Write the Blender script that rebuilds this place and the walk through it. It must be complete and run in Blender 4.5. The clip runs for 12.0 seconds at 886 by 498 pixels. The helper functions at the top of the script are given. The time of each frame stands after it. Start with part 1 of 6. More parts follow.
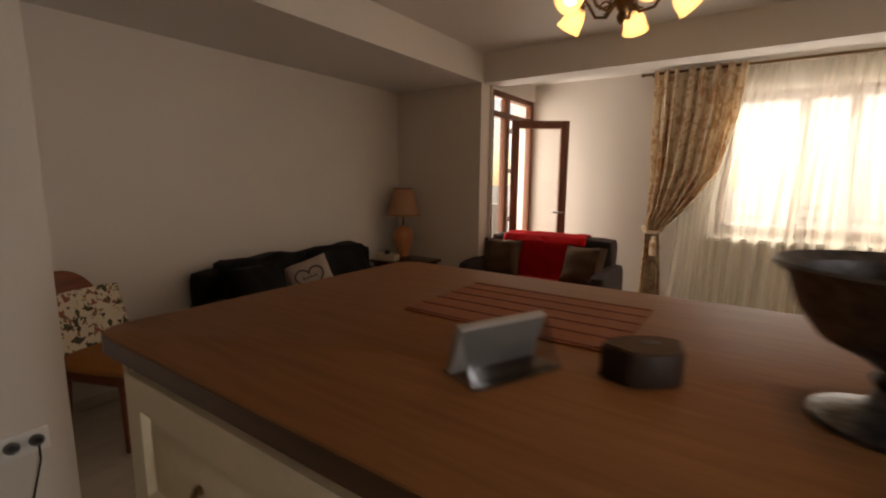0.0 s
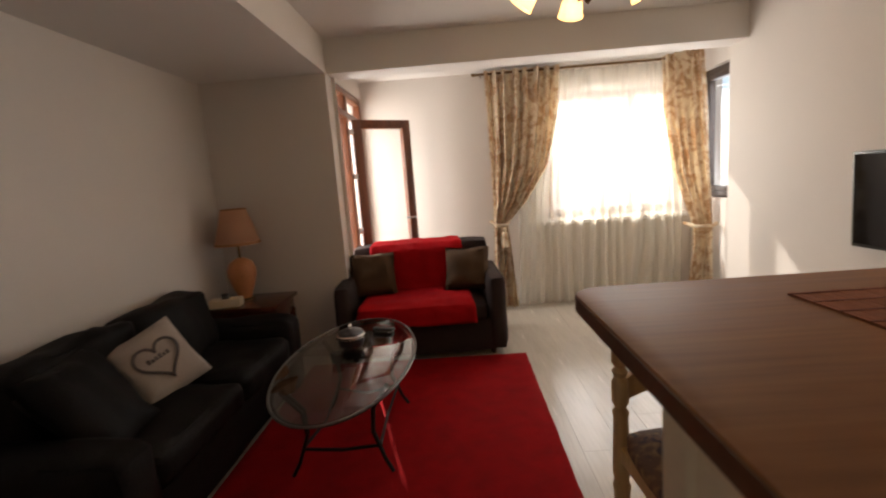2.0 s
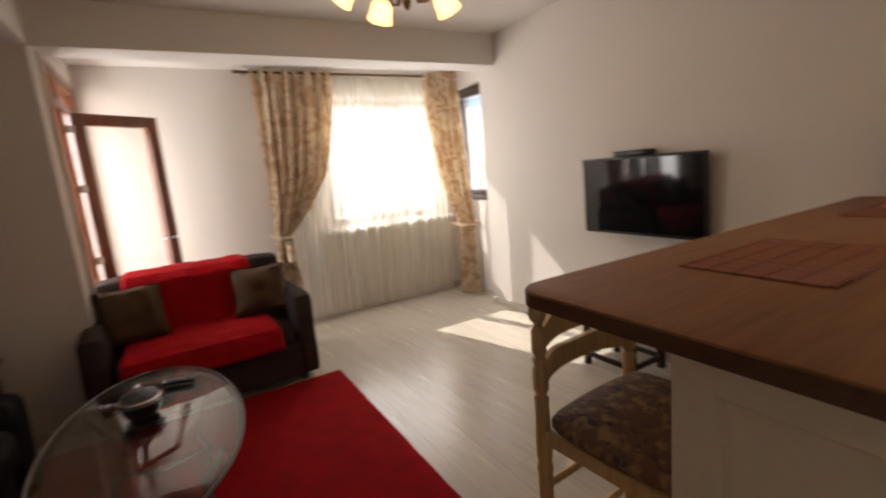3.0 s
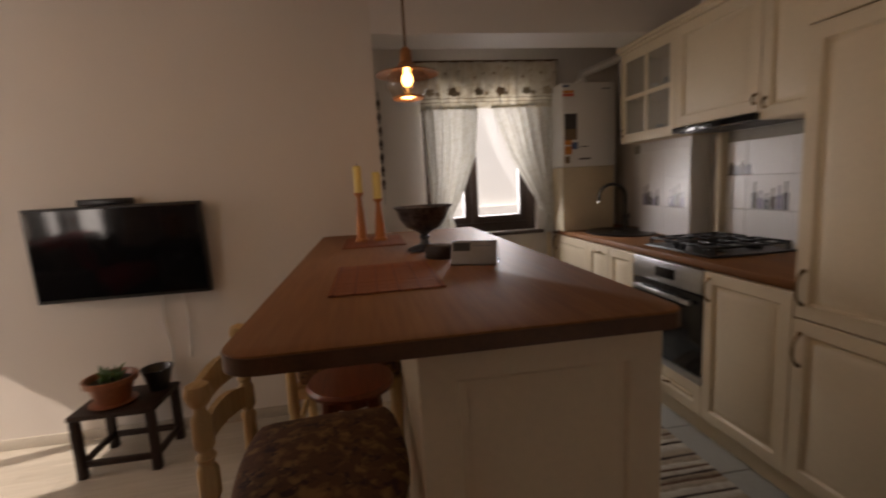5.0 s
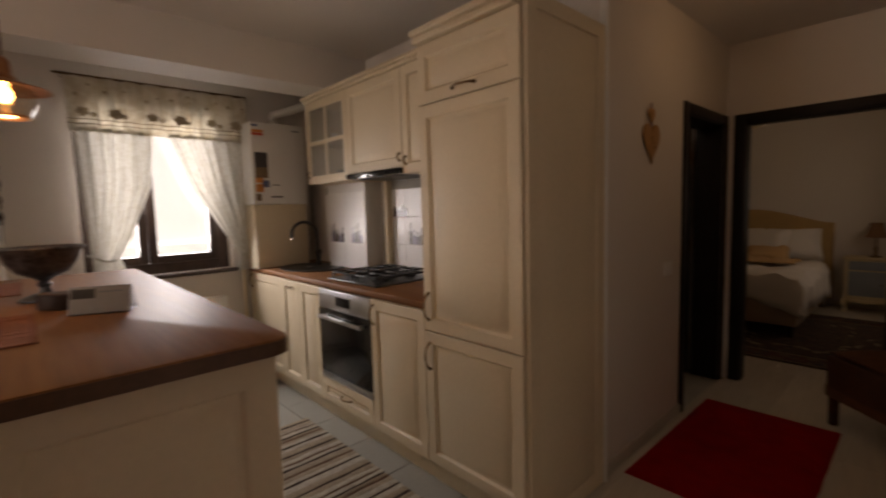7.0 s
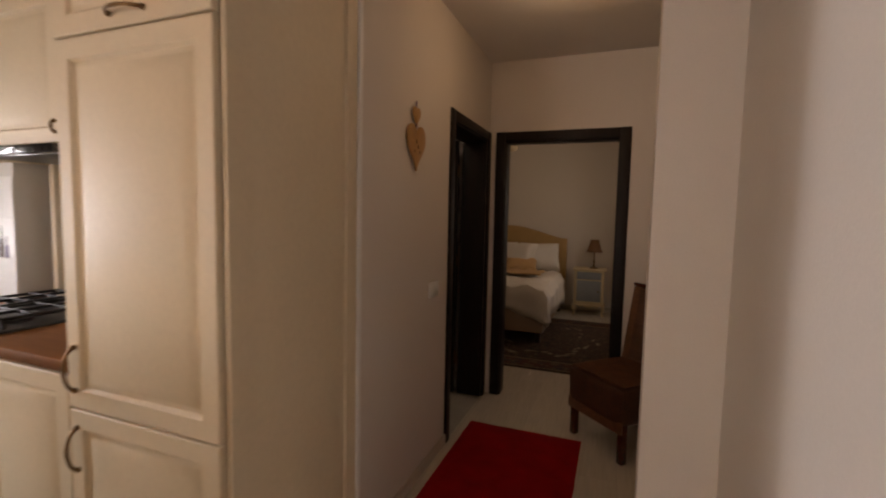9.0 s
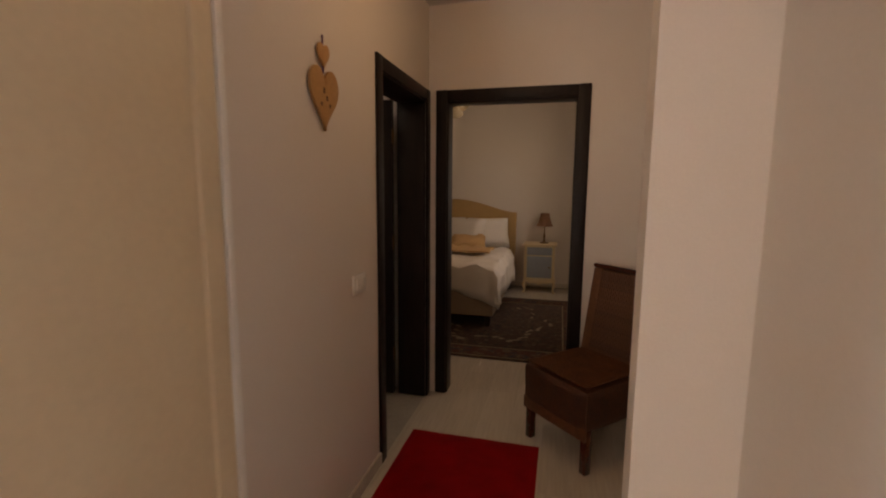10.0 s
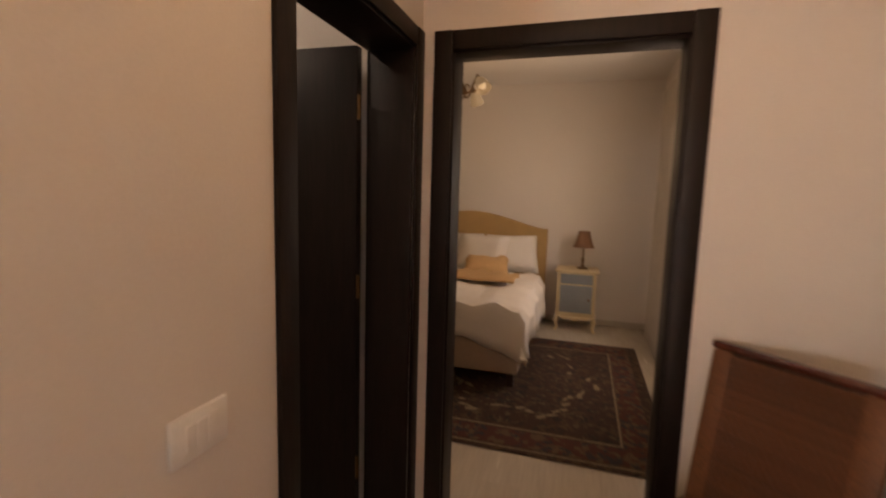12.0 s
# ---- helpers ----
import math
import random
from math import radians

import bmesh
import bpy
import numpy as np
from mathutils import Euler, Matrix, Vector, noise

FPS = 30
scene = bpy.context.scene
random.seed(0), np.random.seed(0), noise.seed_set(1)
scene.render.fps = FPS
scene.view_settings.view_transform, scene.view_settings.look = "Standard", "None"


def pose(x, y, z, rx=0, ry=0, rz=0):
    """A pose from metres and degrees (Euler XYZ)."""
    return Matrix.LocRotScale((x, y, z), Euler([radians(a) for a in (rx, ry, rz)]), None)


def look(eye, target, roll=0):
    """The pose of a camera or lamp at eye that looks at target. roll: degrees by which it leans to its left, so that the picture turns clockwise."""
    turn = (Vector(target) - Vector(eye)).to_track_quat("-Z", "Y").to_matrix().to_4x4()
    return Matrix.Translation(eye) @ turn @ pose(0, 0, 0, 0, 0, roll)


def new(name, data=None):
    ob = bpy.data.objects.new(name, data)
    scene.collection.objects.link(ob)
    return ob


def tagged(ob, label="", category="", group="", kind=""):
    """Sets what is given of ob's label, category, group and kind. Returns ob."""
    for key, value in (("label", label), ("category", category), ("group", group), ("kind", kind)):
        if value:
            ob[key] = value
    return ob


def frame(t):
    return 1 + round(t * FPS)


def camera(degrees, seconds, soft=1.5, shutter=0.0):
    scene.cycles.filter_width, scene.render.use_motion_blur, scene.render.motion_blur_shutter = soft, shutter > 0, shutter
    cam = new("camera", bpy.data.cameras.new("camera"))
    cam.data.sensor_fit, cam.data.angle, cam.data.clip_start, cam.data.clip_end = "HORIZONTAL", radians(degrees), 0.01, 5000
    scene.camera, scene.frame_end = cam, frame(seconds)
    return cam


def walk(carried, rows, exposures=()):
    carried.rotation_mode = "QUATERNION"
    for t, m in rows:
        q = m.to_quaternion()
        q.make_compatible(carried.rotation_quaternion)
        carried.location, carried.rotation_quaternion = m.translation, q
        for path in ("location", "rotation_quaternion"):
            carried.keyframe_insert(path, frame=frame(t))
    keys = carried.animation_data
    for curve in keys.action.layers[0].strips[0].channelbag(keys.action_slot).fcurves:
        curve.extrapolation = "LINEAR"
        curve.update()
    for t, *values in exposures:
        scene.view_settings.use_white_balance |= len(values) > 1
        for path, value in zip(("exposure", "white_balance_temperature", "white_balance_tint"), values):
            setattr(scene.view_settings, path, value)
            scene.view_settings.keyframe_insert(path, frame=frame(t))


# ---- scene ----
cam = camera(88.7, 12.0, 2.0, 0.5)
PATH = [
    (0, (-0.533, 0.039, 1.384), (-1.657, 1.665, 1.079), 0.5),
    (0.5, (-0.861, 0.058, 1.388), (-1.915, 1.731, 1.093), 0.5),
    (1, (-1.179, 0.081, 1.395), (-1.933, 1.919, 1.158), 1.3),
    (1.5, (-1.49, 0.066, 1.397), (-1.856, 2.013, 1.124), -2.1),
    (2, (-1.775, 0.191, 1.377), (-1.857, 2.168, 1.081), -4.4),
    (2.5, (-1.99, 0.311, 1.376), (-1.604, 2.258, 1.133), -2.6),
    (3, (-2.176, 0.43, 1.391), (-1.196, 2.139, 1.045), -5.2),
    (3.5, (-2.207, 0.6, 1.39), (-0.803, 1.986, 1.063), -6.1),
    (3.7, (-2.189, 0.667, 1.377), (-0.609, 1.851, 1.061), -5.9),
    (5.3, (-2.38, 0.973, 1.383), (-0.468, 0.449, 1.119), -2.7),
    (5.5, (-2.416, 0.963, 1.385), (-0.532, 0.337, 1.138), -2.5),
    (6, (-2.483, 0.934, 1.386), (-0.676, 0.099, 1.19), -1.9),
    (6.5, (-2.523, 0.879, 1.391), (-0.841, -0.192, 1.231), -1.3),
    (7, (-2.525, 0.775, 1.388), (-1.061, -0.576, 1.209), -1.6),
    (7.5, (-2.503, 0.677, 1.374), (-1.267, -0.886, 1.193), -2.0),
    (7.7, (-2.489, 0.626, 1.37), (-1.315, -0.982, 1.181), -1.9),
    (9.3, (-2.342, 0.093, 1.399), (-1.708, -1.797, 1.236), 0.8),
    (9.5, (-2.329, 0.012, 1.399), (-1.733, -1.881, 1.154), -0.1),
    (10, (-2.283, -0.289, 1.398), (-1.787, -2.208, 1.134), 0.4),
    (10.5, (-2.242, -0.552, 1.396), (-1.756, -2.475, 1.135), 2.0),
    (11, (-2.147, -0.866, 1.395), (-1.743, -2.809, 1.14), 1.2),
    (11.5, (-2.097, -1.158, 1.389), (-1.702, -3.094, 1.079), 0.1),
    (12, (-2.06, -1.487, 1.402), (-1.476, -3.386, 1.174), 1.6),
]
EXPOSURES = [(0, -0.35, 7400, 14), (1.0, 0.15, 7000, 14), (2.0, 0.30, 6500, 12), (3.7, 0.08, 6400, 12), (5.5, -0.42, 7250, 21), (6.4, -0.06, 7250, 21), (7.0, 0.08, 7400, 21), (7.5, 0.30, 7400, 20), (9.5, 1.38, 6900, 20), (10.5, 1.85, 7300, 22), (11.3, 2.2, 7500, 23), (12.0, 2.55, 7000, 23)]
walk(cam, [(t, look(eye, target, roll)) for t, eye, target, roll in PATH], EXPOSURES)

# ---- world and light ----
SUN_EL, SUN_X, SUN_Y = 37.6, -0.29, 0.957  # the sun stands beyond the large window
world = bpy.data.worlds.new("sky")
scene.world = world
world.use_nodes = True
sky = world.node_tree.nodes.new("ShaderNodeTexSky")
sky.sky_type, sky.sun_disc = "NISHITA", False
sky.sun_elevation, sky.sun_rotation = radians(SUN_EL), math.atan2(SUN_X, SUN_Y)
back = world.node_tree.nodes["Background"]
back.inputs["Strength"].default_value = 0.15
world.node_tree.links.new(sky.outputs[0], back.inputs["Color"])


def lamp(name, kind, m, power, col=(1, 1, 1), **kw):
    data = bpy.data.lights.new(name, kind)
    data.energy, data.color = power, col
    for key, value in kw.items():
        if key == "size":
            data.size = value
        elif key == "size_y":
            data.shape, data.size_y = "RECTANGLE", value
        elif key == "angle":
            data.angle = value
        elif key == "soft":
            data.shadow_soft_size = value
    ob = new(name, data)
    ob.matrix_world = m
    return ob


TAN = math.tan(radians(SUN_EL))
lamp("sun", "SUN", look((SUN_X * 10, SUN_Y * 10, TAN * 10), (0, 0, 0)), 10.0, (1.0, 0.93, 0.82), angle=radians(0.5))
# sky light in the openings: large window, side window, balcony door, kitchen window
lamp("window_light", "AREA", look((-0.17, 5.12, 1.53), (-0.17, 0, 1.0)), 42, (1.0, 0.97, 0.93), size=1.3, size_y=1.2)
lamp("side_window_light", "AREA", look((0.82, 4.5, 1.65), (-1, 4.3, 1.3)), 6, (0.9, 0.95, 1.0), size=0.5, size_y=1.1)
lamp("balcony_light", "AREA", look((-3.3, 4.5, 1.3), (0, 3.9, 0.8)), 58, (1.0, 0.95, 0.88), size=0.9, size_y=1.9)
lamp("kitchen_window_light", "AREA", look((2.5, 0.05, 1.85), (0.2, -0.30, 1.0)), 310, (0.93, 0.96, 1.0), size=2.0, size_y=2.0)
lamp("bedroom_window_light", "AREA", look((-2.87, -5.27, 1.55), (-0.9, -5.9, 0.9)), 3.2, (1.0, 0.80, 0.55), size=0.5, size_y=1.2)
WARM = (1.0, 0.66, 0.34)

# ---- materials ----
def node_mat(name):
    m = bpy.data.materials.new(name)
    m.use_nodes = True
    nt = m.node_tree
    return m, nt, nt.nodes["Principled BSDF"]


def mat(name, col, rough=0.6, metal=0.0, vary=0.12, scale=6.0, fine=60.0, bump=0.15, spec=0.5, coat=0.0, stretch=(1, 1, 1), rnd=0.0, col2=None):
    """Principled paint, cloth, wood or metal with stains and grain at two scales and fine relief."""
    m, nt, p = node_mat(name)
    N, L = nt.nodes, nt.links
    co = N.new("ShaderNodeTexCoord")
    mp = N.new("ShaderNodeMapping")
    mp.inputs["Scale"].default_value = stretch
    L.new(co.outputs["Object"], mp.inputs["Vector"])
    a = N.new("ShaderNodeTexNoise")
    a.inputs["Scale"].default_value, a.inputs["Detail"].default_value = scale, 5
    b = N.new("ShaderNodeTexNoise")
    b.inputs["Scale"].default_value, b.inputs["Detail"].default_value = fine, 3
    L.new(mp.outputs[0], a.inputs["Vector"])
    L.new(mp.outputs[0], b.inputs["Vector"])
    add = N.new("ShaderNodeMath")
    add.operation = "ADD"
    L.new(a.outputs["Fac"], add.inputs[0])
    L.new(b.outputs["Fac"], add.inputs[1])
    src = add.outputs[0]
    if rnd:
        info = N.new("ShaderNodeObjectInfo")
        ma = N.new("ShaderNodeMath")
        ma.operation = "MULTIPLY_ADD"
        ma.inputs[1].default_value = rnd
        L.new(info.outputs["Random"], ma.inputs[0])
        L.new(src, ma.inputs[2])
        src = ma.outputs[0]
    ramp = N.new("ShaderNodeMapRange")
    ramp.inputs["From Min"].default_value, ramp.inputs["From Max"].default_value = 0.65, 1.35 + rnd
    L.new(src, ramp.inputs["Value"])
    mix = N.new("ShaderNodeMix")
    mix.data_type = "RGBA"
    lo = [c * (1 - vary) for c in col] if col2 is None else col2
    hi = [min(1, c * (1 + vary)) for c in col]
    mix.inputs["A"].default_value, mix.inputs["B"].default_value = (*lo, 1), (*hi, 1)
    L.new(ramp.outputs[0], mix.inputs["Factor"])
    L.new(mix.outputs["Result"], p.inputs["Base Color"])
    rr = N.new("ShaderNodeMapRange")
    rr.inputs["To Min"].default_value, rr.inputs["To Max"].default_value = max(0.02, rough * 0.85), min(1, rough * 1.15)
    L.new(a.outputs["Fac"], rr.inputs["Value"])
    L.new(rr.outputs[0], p.inputs["Roughness"])
    p.inputs["Metallic"].default_value = metal
    p.inputs["Specular IOR Level"].default_value = spec
    p.inputs["Coat Weight"].default_value = coat
    if bump:
        bp = N.new("ShaderNodeBump")
        bp.inputs["Strength"].default_value, bp.inputs["Distance"].default_value = bump, 0.004
        L.new(b.outputs["Fac"], bp.inputs["Height"])
        L.new(bp.outputs[0], p.inputs["Normal"])
    return m


def wood(name, dark, light, rough=0.4, axis=0, size=1.0, coat=0.0, rnd=0.0, bump=0.1, spec=0.5):
    """Wood with long grain along one axis."""
    st = [9 / size, 9 / size, 9 / size]
    st[axis] = 0.7 / size
    return mat(name, light, rough, 0, 0, 2.2, 9.0, bump, spec, coat, tuple(st), rnd, dark)


def pattern(name, ground, marks, scale=18.0, cut=0.52, rough=0.8, stretch=(1, 1, 1), bump=0.2, soft=0.04):
    """Cloth with irregular printed or woven marks in several colours."""
    m, nt, p = node_mat(name)
    N, L = nt.nodes, nt.links
    co = N.new("ShaderNodeTexCoord")
    mp = N.new("ShaderNodeMapping")
    mp.inputs["Scale"].default_value = stretch
    L.new(co.outputs["Object"], mp.inputs["Vector"])
    last = None
    for i, c in enumerate(marks):
        n = N.new("ShaderNodeTexNoise")
        n.noise_dimensions = "4D"
        n.inputs["W"].default_value = 3.1 * i
        n.inputs["Scale"].default_value, n.inputs["Detail"].default_value, n.inputs["Distortion"].default_value = scale * (1 + 0.3 * i), 2, 0.6
        L.new(mp.outputs[0], n.inputs["Vector"])
        r = N.new("ShaderNodeMapRange")
        r.inputs["From Min"].default_value, r.inputs["From Max"].default_value = cut + 0.03 * i, cut + 0.03 * i + soft
        L.new(n.outputs["Fac"], r.inputs["Value"])
        mix = N.new("ShaderNodeMix")
        mix.data_type = "RGBA"
        mix.inputs["A"].default_value, mix.inputs["B"].default_value = (*ground, 1), (*c, 1)
        if last:
            L.new(last, mix.inputs["A"])
        L.new(r.outputs[0], mix.inputs["Factor"])
        last = mix.outputs["Result"]
    L.new(last, p.inputs["Base Color"])
    p.inputs["Roughness"].default_value = rough
    f = N.new("ShaderNodeTexNoise")
    f.inputs["Scale"].default_value = 180
    L.new(co.outputs["Object"], f.inputs["Vector"])
    bp = N.new("ShaderNodeBump")
    bp.inputs["Strength"].default_value, bp.inputs["Distance"].default_value = bump, 0.003
    L.new(f.outputs["Fac"], bp.inputs["Height"])
    L.new(bp.outputs[0], p.inputs["Normal"])
    return m


def glass(name, tint=(1, 1, 1), rough=0.0, clear=0.85, base=0.04, edge=0.8):
    m, nt, p = node_mat(name)
    N, L = nt.nodes, nt.links
    tr, gl, fr = N.new("ShaderNodeBsdfTransparent"), N.new("ShaderNodeBsdfGlossy"), N.new("ShaderNodeLayerWeight")
    tr.inputs["Color"].default_value = (*[clear * c for c in tint], 1)
    gl.inputs["Roughness"].default_value = rough
    pw, sc = N.new("ShaderNodeMath"), N.new("ShaderNodeMath")
    pw.operation, sc.operation = "POWER", "MULTIPLY_ADD"
    pw.inputs[1].default_value = 4.0
    sc.inputs[1].default_value, sc.inputs[2].default_value = edge, base
    L.new(fr.outputs["Facing"], pw.inputs[0])
    L.new(pw.outputs[0], sc.inputs[0])
    mx = N.new("ShaderNodeMixShader")
    L.new(sc.outputs[0], mx.inputs[0])
    L.new(tr.outputs[0], mx.inputs[1])
    L.new(gl.outputs[0], mx.inputs[2])
    L.new(mx.outputs[0], N["Material Output"].inputs["Surface"])
    return m


def sheer_mat(name, col, clear, base=None, body=0.5, size=7.0, edge=(0.47, 0.56)):
    """Thin cloth that lets part of the light straight through and scatters the rest."""
    m, nt, p = node_mat(name)
    N, L = nt.nodes, nt.links
    tr, tl, df = N.new("ShaderNodeBsdfTransparent"), N.new("ShaderNodeBsdfTranslucent"), N.new("ShaderNodeBsdfDiffuse")
    tl.inputs["Color"].default_value = df.inputs["Color"].default_value = (*col, 1)
    if base:
        co = N.new("ShaderNodeTexCoord")
        n = N.new("ShaderNodeTexNoise")
        n.inputs["Scale"].default_value, n.inputs["Detail"].default_value, n.inputs["Distortion"].default_value = size, 4, 1.2
        L.new(co.outputs["Object"], n.inputs["Vector"])
        r = N.new("ShaderNodeMapRange")
        r.inputs["From Min"].default_value, r.inputs["From Max"].default_value = edge
        L.new(n.outputs["Fac"], r.inputs["Value"])
        mc = N.new("ShaderNodeMix")
        mc.data_type = "RGBA"
        mc.inputs["A"].default_value = (*col, 1)
        mc.inputs["B"].default_value = (*base, 1)
        L.new(r.outputs[0], mc.inputs["Factor"])
        L.new(mc.outputs["Result"], tl.inputs["Color"])
        L.new(mc.outputs["Result"], df.inputs["Color"])
    a, b = N.new("ShaderNodeMixShader"), N.new("ShaderNodeMixShader")
    a.inputs[0].default_value = body
    L.new(tl.outputs[0], a.inputs[1])
    L.new(df.outputs[0], a.inputs[2])
    b.inputs[0].default_value = clear
    L.new(a.outputs[0], b.inputs[1])
    L.new(tr.outputs[0], b.inputs[2])
    L.new(b.outputs[0], N["Material Output"].inputs["Surface"])
    return m


def glow(name, col, strength, base=(0.9, 0.85, 0.7)):
    m, nt, p = node_mat(name)
    p.inputs["Base Color"].default_value = (*base, 1)
    p.inputs["Emission Color"].default_value = (*col, 1)
    p.inputs["Emission Strength"].default_value = strength
    return m

# ---- building blocks ----
class Mesh:
    """A bmesh with a few ways to add solids to it."""

    def __init__(self):
        self.bm = bmesh.new()

    def merge(self, other, m=None):
        if m is not None:
            bmesh.ops.transform(other, matrix=m, verts=other.verts)
        me = bpy.data.meshes.new("tmp")
        other.to_mesh(me)
        other.free()
        self.bm.from_mesh(me)
        bpy.data.meshes.remove(me)
        return self

    def box(self, x0, y0, z0, x1, y1, z1, bev=0.0, m=None, seg=2):
        b = bmesh.new()
        bmesh.ops.create_cube(b, size=1)
        for v in b.verts:
            v.co = Vector(((x0 + x1) / 2 + v.co.x * abs(x1 - x0), (y0 + y1) / 2 + v.co.y * abs(y1 - y0), (z0 + z1) / 2 + v.co.z * abs(z1 - z0)))
        if bev:
            bmesh.ops.bevel(b, geom=b.edges[:], offset=bev, segments=seg, affect="EDGES", profile=0.5)
        return self.merge(b, m)

    def lathe(self, prof, at=(0, 0, 0), n=20, m=None, sx=1.0, sy=1.0):
        """Turns a list of (radius, height) about the upright axis."""
        b = bmesh.new()
        rings = []
        for r, z in prof:
            rings.append([b.verts.new((at[0] + sx * r * math.cos(2 * math.pi * i / n), at[1] + sy * r * math.sin(2 * math.pi * i / n), at[2] + z)) for i in range(n)])
        for p, q in zip(rings, rings[1:]):
            for i in range(n):
                b.faces.new((p[i], p[(i + 1) % n], q[(i + 1) % n], q[i]))
        if prof[0][0] > 1e-5:
            b.faces.new(rings[0][::-1])
        if prof[-1][0] > 1e-5:
            b.faces.new(rings[-1])
        bmesh.ops.remove_doubles(b, verts=b.verts, dist=1e-6)
        bmesh.ops.recalc_face_normals(b, faces=b.faces)
        return self.merge(b, m)

    def tube(self, pts, r, n=10, m=None):
        """A bar that follows points; r is one radius, or one for each point."""
        b = bmesh.new()
        pts = [Vector(p) for p in pts]
        rs = r if isinstance(r, (list, tuple)) else [r] * len(pts)
        rings = []
        for i, p in enumerate(pts):
            d = (pts[min(i + 1, len(pts) - 1)] - pts[max(i - 1, 0)]).normalized()
            u = d.orthogonal().normalized() if i == 0 else (u - d * u.dot(d)).normalized()
            w = d.cross(u)
            rings.append([b.verts.new(p + rs[i] * (math.cos(2 * math.pi * k / n) * u + math.sin(2 * math.pi * k / n) * w)) for k in range(n)])
        for p, q in zip(rings, rings[1:]):
            for i in range(n):
                b.faces.new((p[i], p[(i + 1) % n], q[(i + 1) % n], q[i]))
        b.faces.new(rings[0][::-1])
        b.faces.new(rings[-1])
        bmesh.ops.recalc_face_normals(b, faces=b.faces)
        return self.merge(b, m)

    def plate(self, outline, z0, z1, bev=0.0, m=None):
        """An outline of (x, y) raised from z0 to z1."""
        b = bmesh.new()
        f = b.faces.new([b.verts.new((x, y, z0)) for x, y in outline])
        e = bmesh.ops.extrude_face_region(b, geom=[f])
        bmesh.ops.translate(b, vec=(0, 0, z1 - z0), verts=[v for v in e["geom"] if isinstance(v, bmesh.types.BMVert)])
        bmesh.ops.recalc_face_normals(b, faces=b.faces)
        if bev:
            es = [x for x in b.edges if abs(x.verts[0].co.z - x.verts[1].co.z) < 1e-6]
            bmesh.ops.bevel(b, geom=es, offset=bev, segments=2, affect="EDGES", profile=0.5)
        return self.merge(b, m)

    def pillow(self, w, d, h, m=None, n=10, sharp=0.55, wrinkle=0.006, seed=0.0):
        """A stuffed form, w by d, h thick in the middle, lying flat on z = 0 at its centre."""
        b = bmesh.new()
        bmesh.ops.create_cube(b, size=2)
        bmesh.ops.subdivide_edges(b, edges=b.edges[:], cuts=n, use_grid_fill=True)
        for v in b.verts:
            x, y, z = v.co
            e = max(abs(x), abs(y))
            t = max(0.0, 1 - e ** 4) ** sharp
            pinch = 1 - 0.06 * (1 - abs(x * y)) * e
            k = noise.noise((x * 2 + seed, y * 2, z + seed)) * wrinkle * 2
            v.co = Vector((x * w / 2 * pinch, y * d / 2 * pinch, z * (h / 2) * (0.12 + 0.88 * t) + k))
        return self.merge(b, m)

    def soft(self, x0, y0, z0, x1, y1, z1, r=0.06, n=7, puff=0.02, wrinkle=0.008, seed=0.0, m=None):
        """An upholstered block with round edges, full faces and faint creases."""
        b = bmesh.new()
        bmesh.ops.create_cube(b, size=2)
        bmesh.ops.subdivide_edges(b, edges=b.edges[:], cuts=n, use_grid_fill=True)
        c, hx = Vector(((x0 + x1) / 2, (y0 + y1) / 2, (z0 + z1) / 2)), Vector(((x1 - x0) / 2, (y1 - y0) / 2, (z1 - z0) / 2))
        for v in b.verts:
            u = v.co.copy()
            q = Vector([max(-1, min(1, a)) * h for a, h in zip(u, hx)])
            inner = Vector([max(-(h - r), min(h - r, a)) for a, h in zip(q, hx)])
            d = q - inner
            if d.length > 1e-6:
                q = inner + d.normalized() * r
            bulge = (1 - u.x ** 2) * (1 - u.y ** 2) + (1 - u.x ** 2) * (1 - u.z ** 2) + (1 - u.y ** 2) * (1 - u.z ** 2)
            dirn = Vector([a if abs(a) > 0.99 else 0 for a in u])
            q += dirn * (puff * bulge + wrinkle * noise.noise((q.x * 6 + seed, q.y * 6, q.z * 6 + seed)))
            v.co = c + q
        return self.merge(b, m)


def link(name, mesh, material, angle=40):
    me = bpy.data.meshes.new(name)
    bm = mesh.bm
    bm.to_mesh(me)
    bm.free()
    me.materials.append(material)
    me.polygons.foreach_set("use_smooth", [True] * len(me.polygons))
    me.set_sharp_from_angle(angle=radians(angle))
    return new(name, me)


def part(name, mesh, material, parent, label="", m=None):
    ob = link(name, mesh, material)
    ob.parent = parent
    if m is not None:
        ob.matrix_local = m
    if label:
        tagged(ob, label)
    return ob


def thing(name, m, label, category, group=""):
    ob = new(name)
    ob.empty_display_size = 0.1
    ob.matrix_world = m
    return tagged(ob, label, category, group)


def solo(name, mesh, material, m, label, category, group=""):
    ob = link(name, mesh, material)
    ob.matrix_world = m
    return tagged(ob, label, category, group)


def setting(name, mesh, material, label="", category=""):
    return tagged(link(name, mesh, material), label, category, kind="structure")


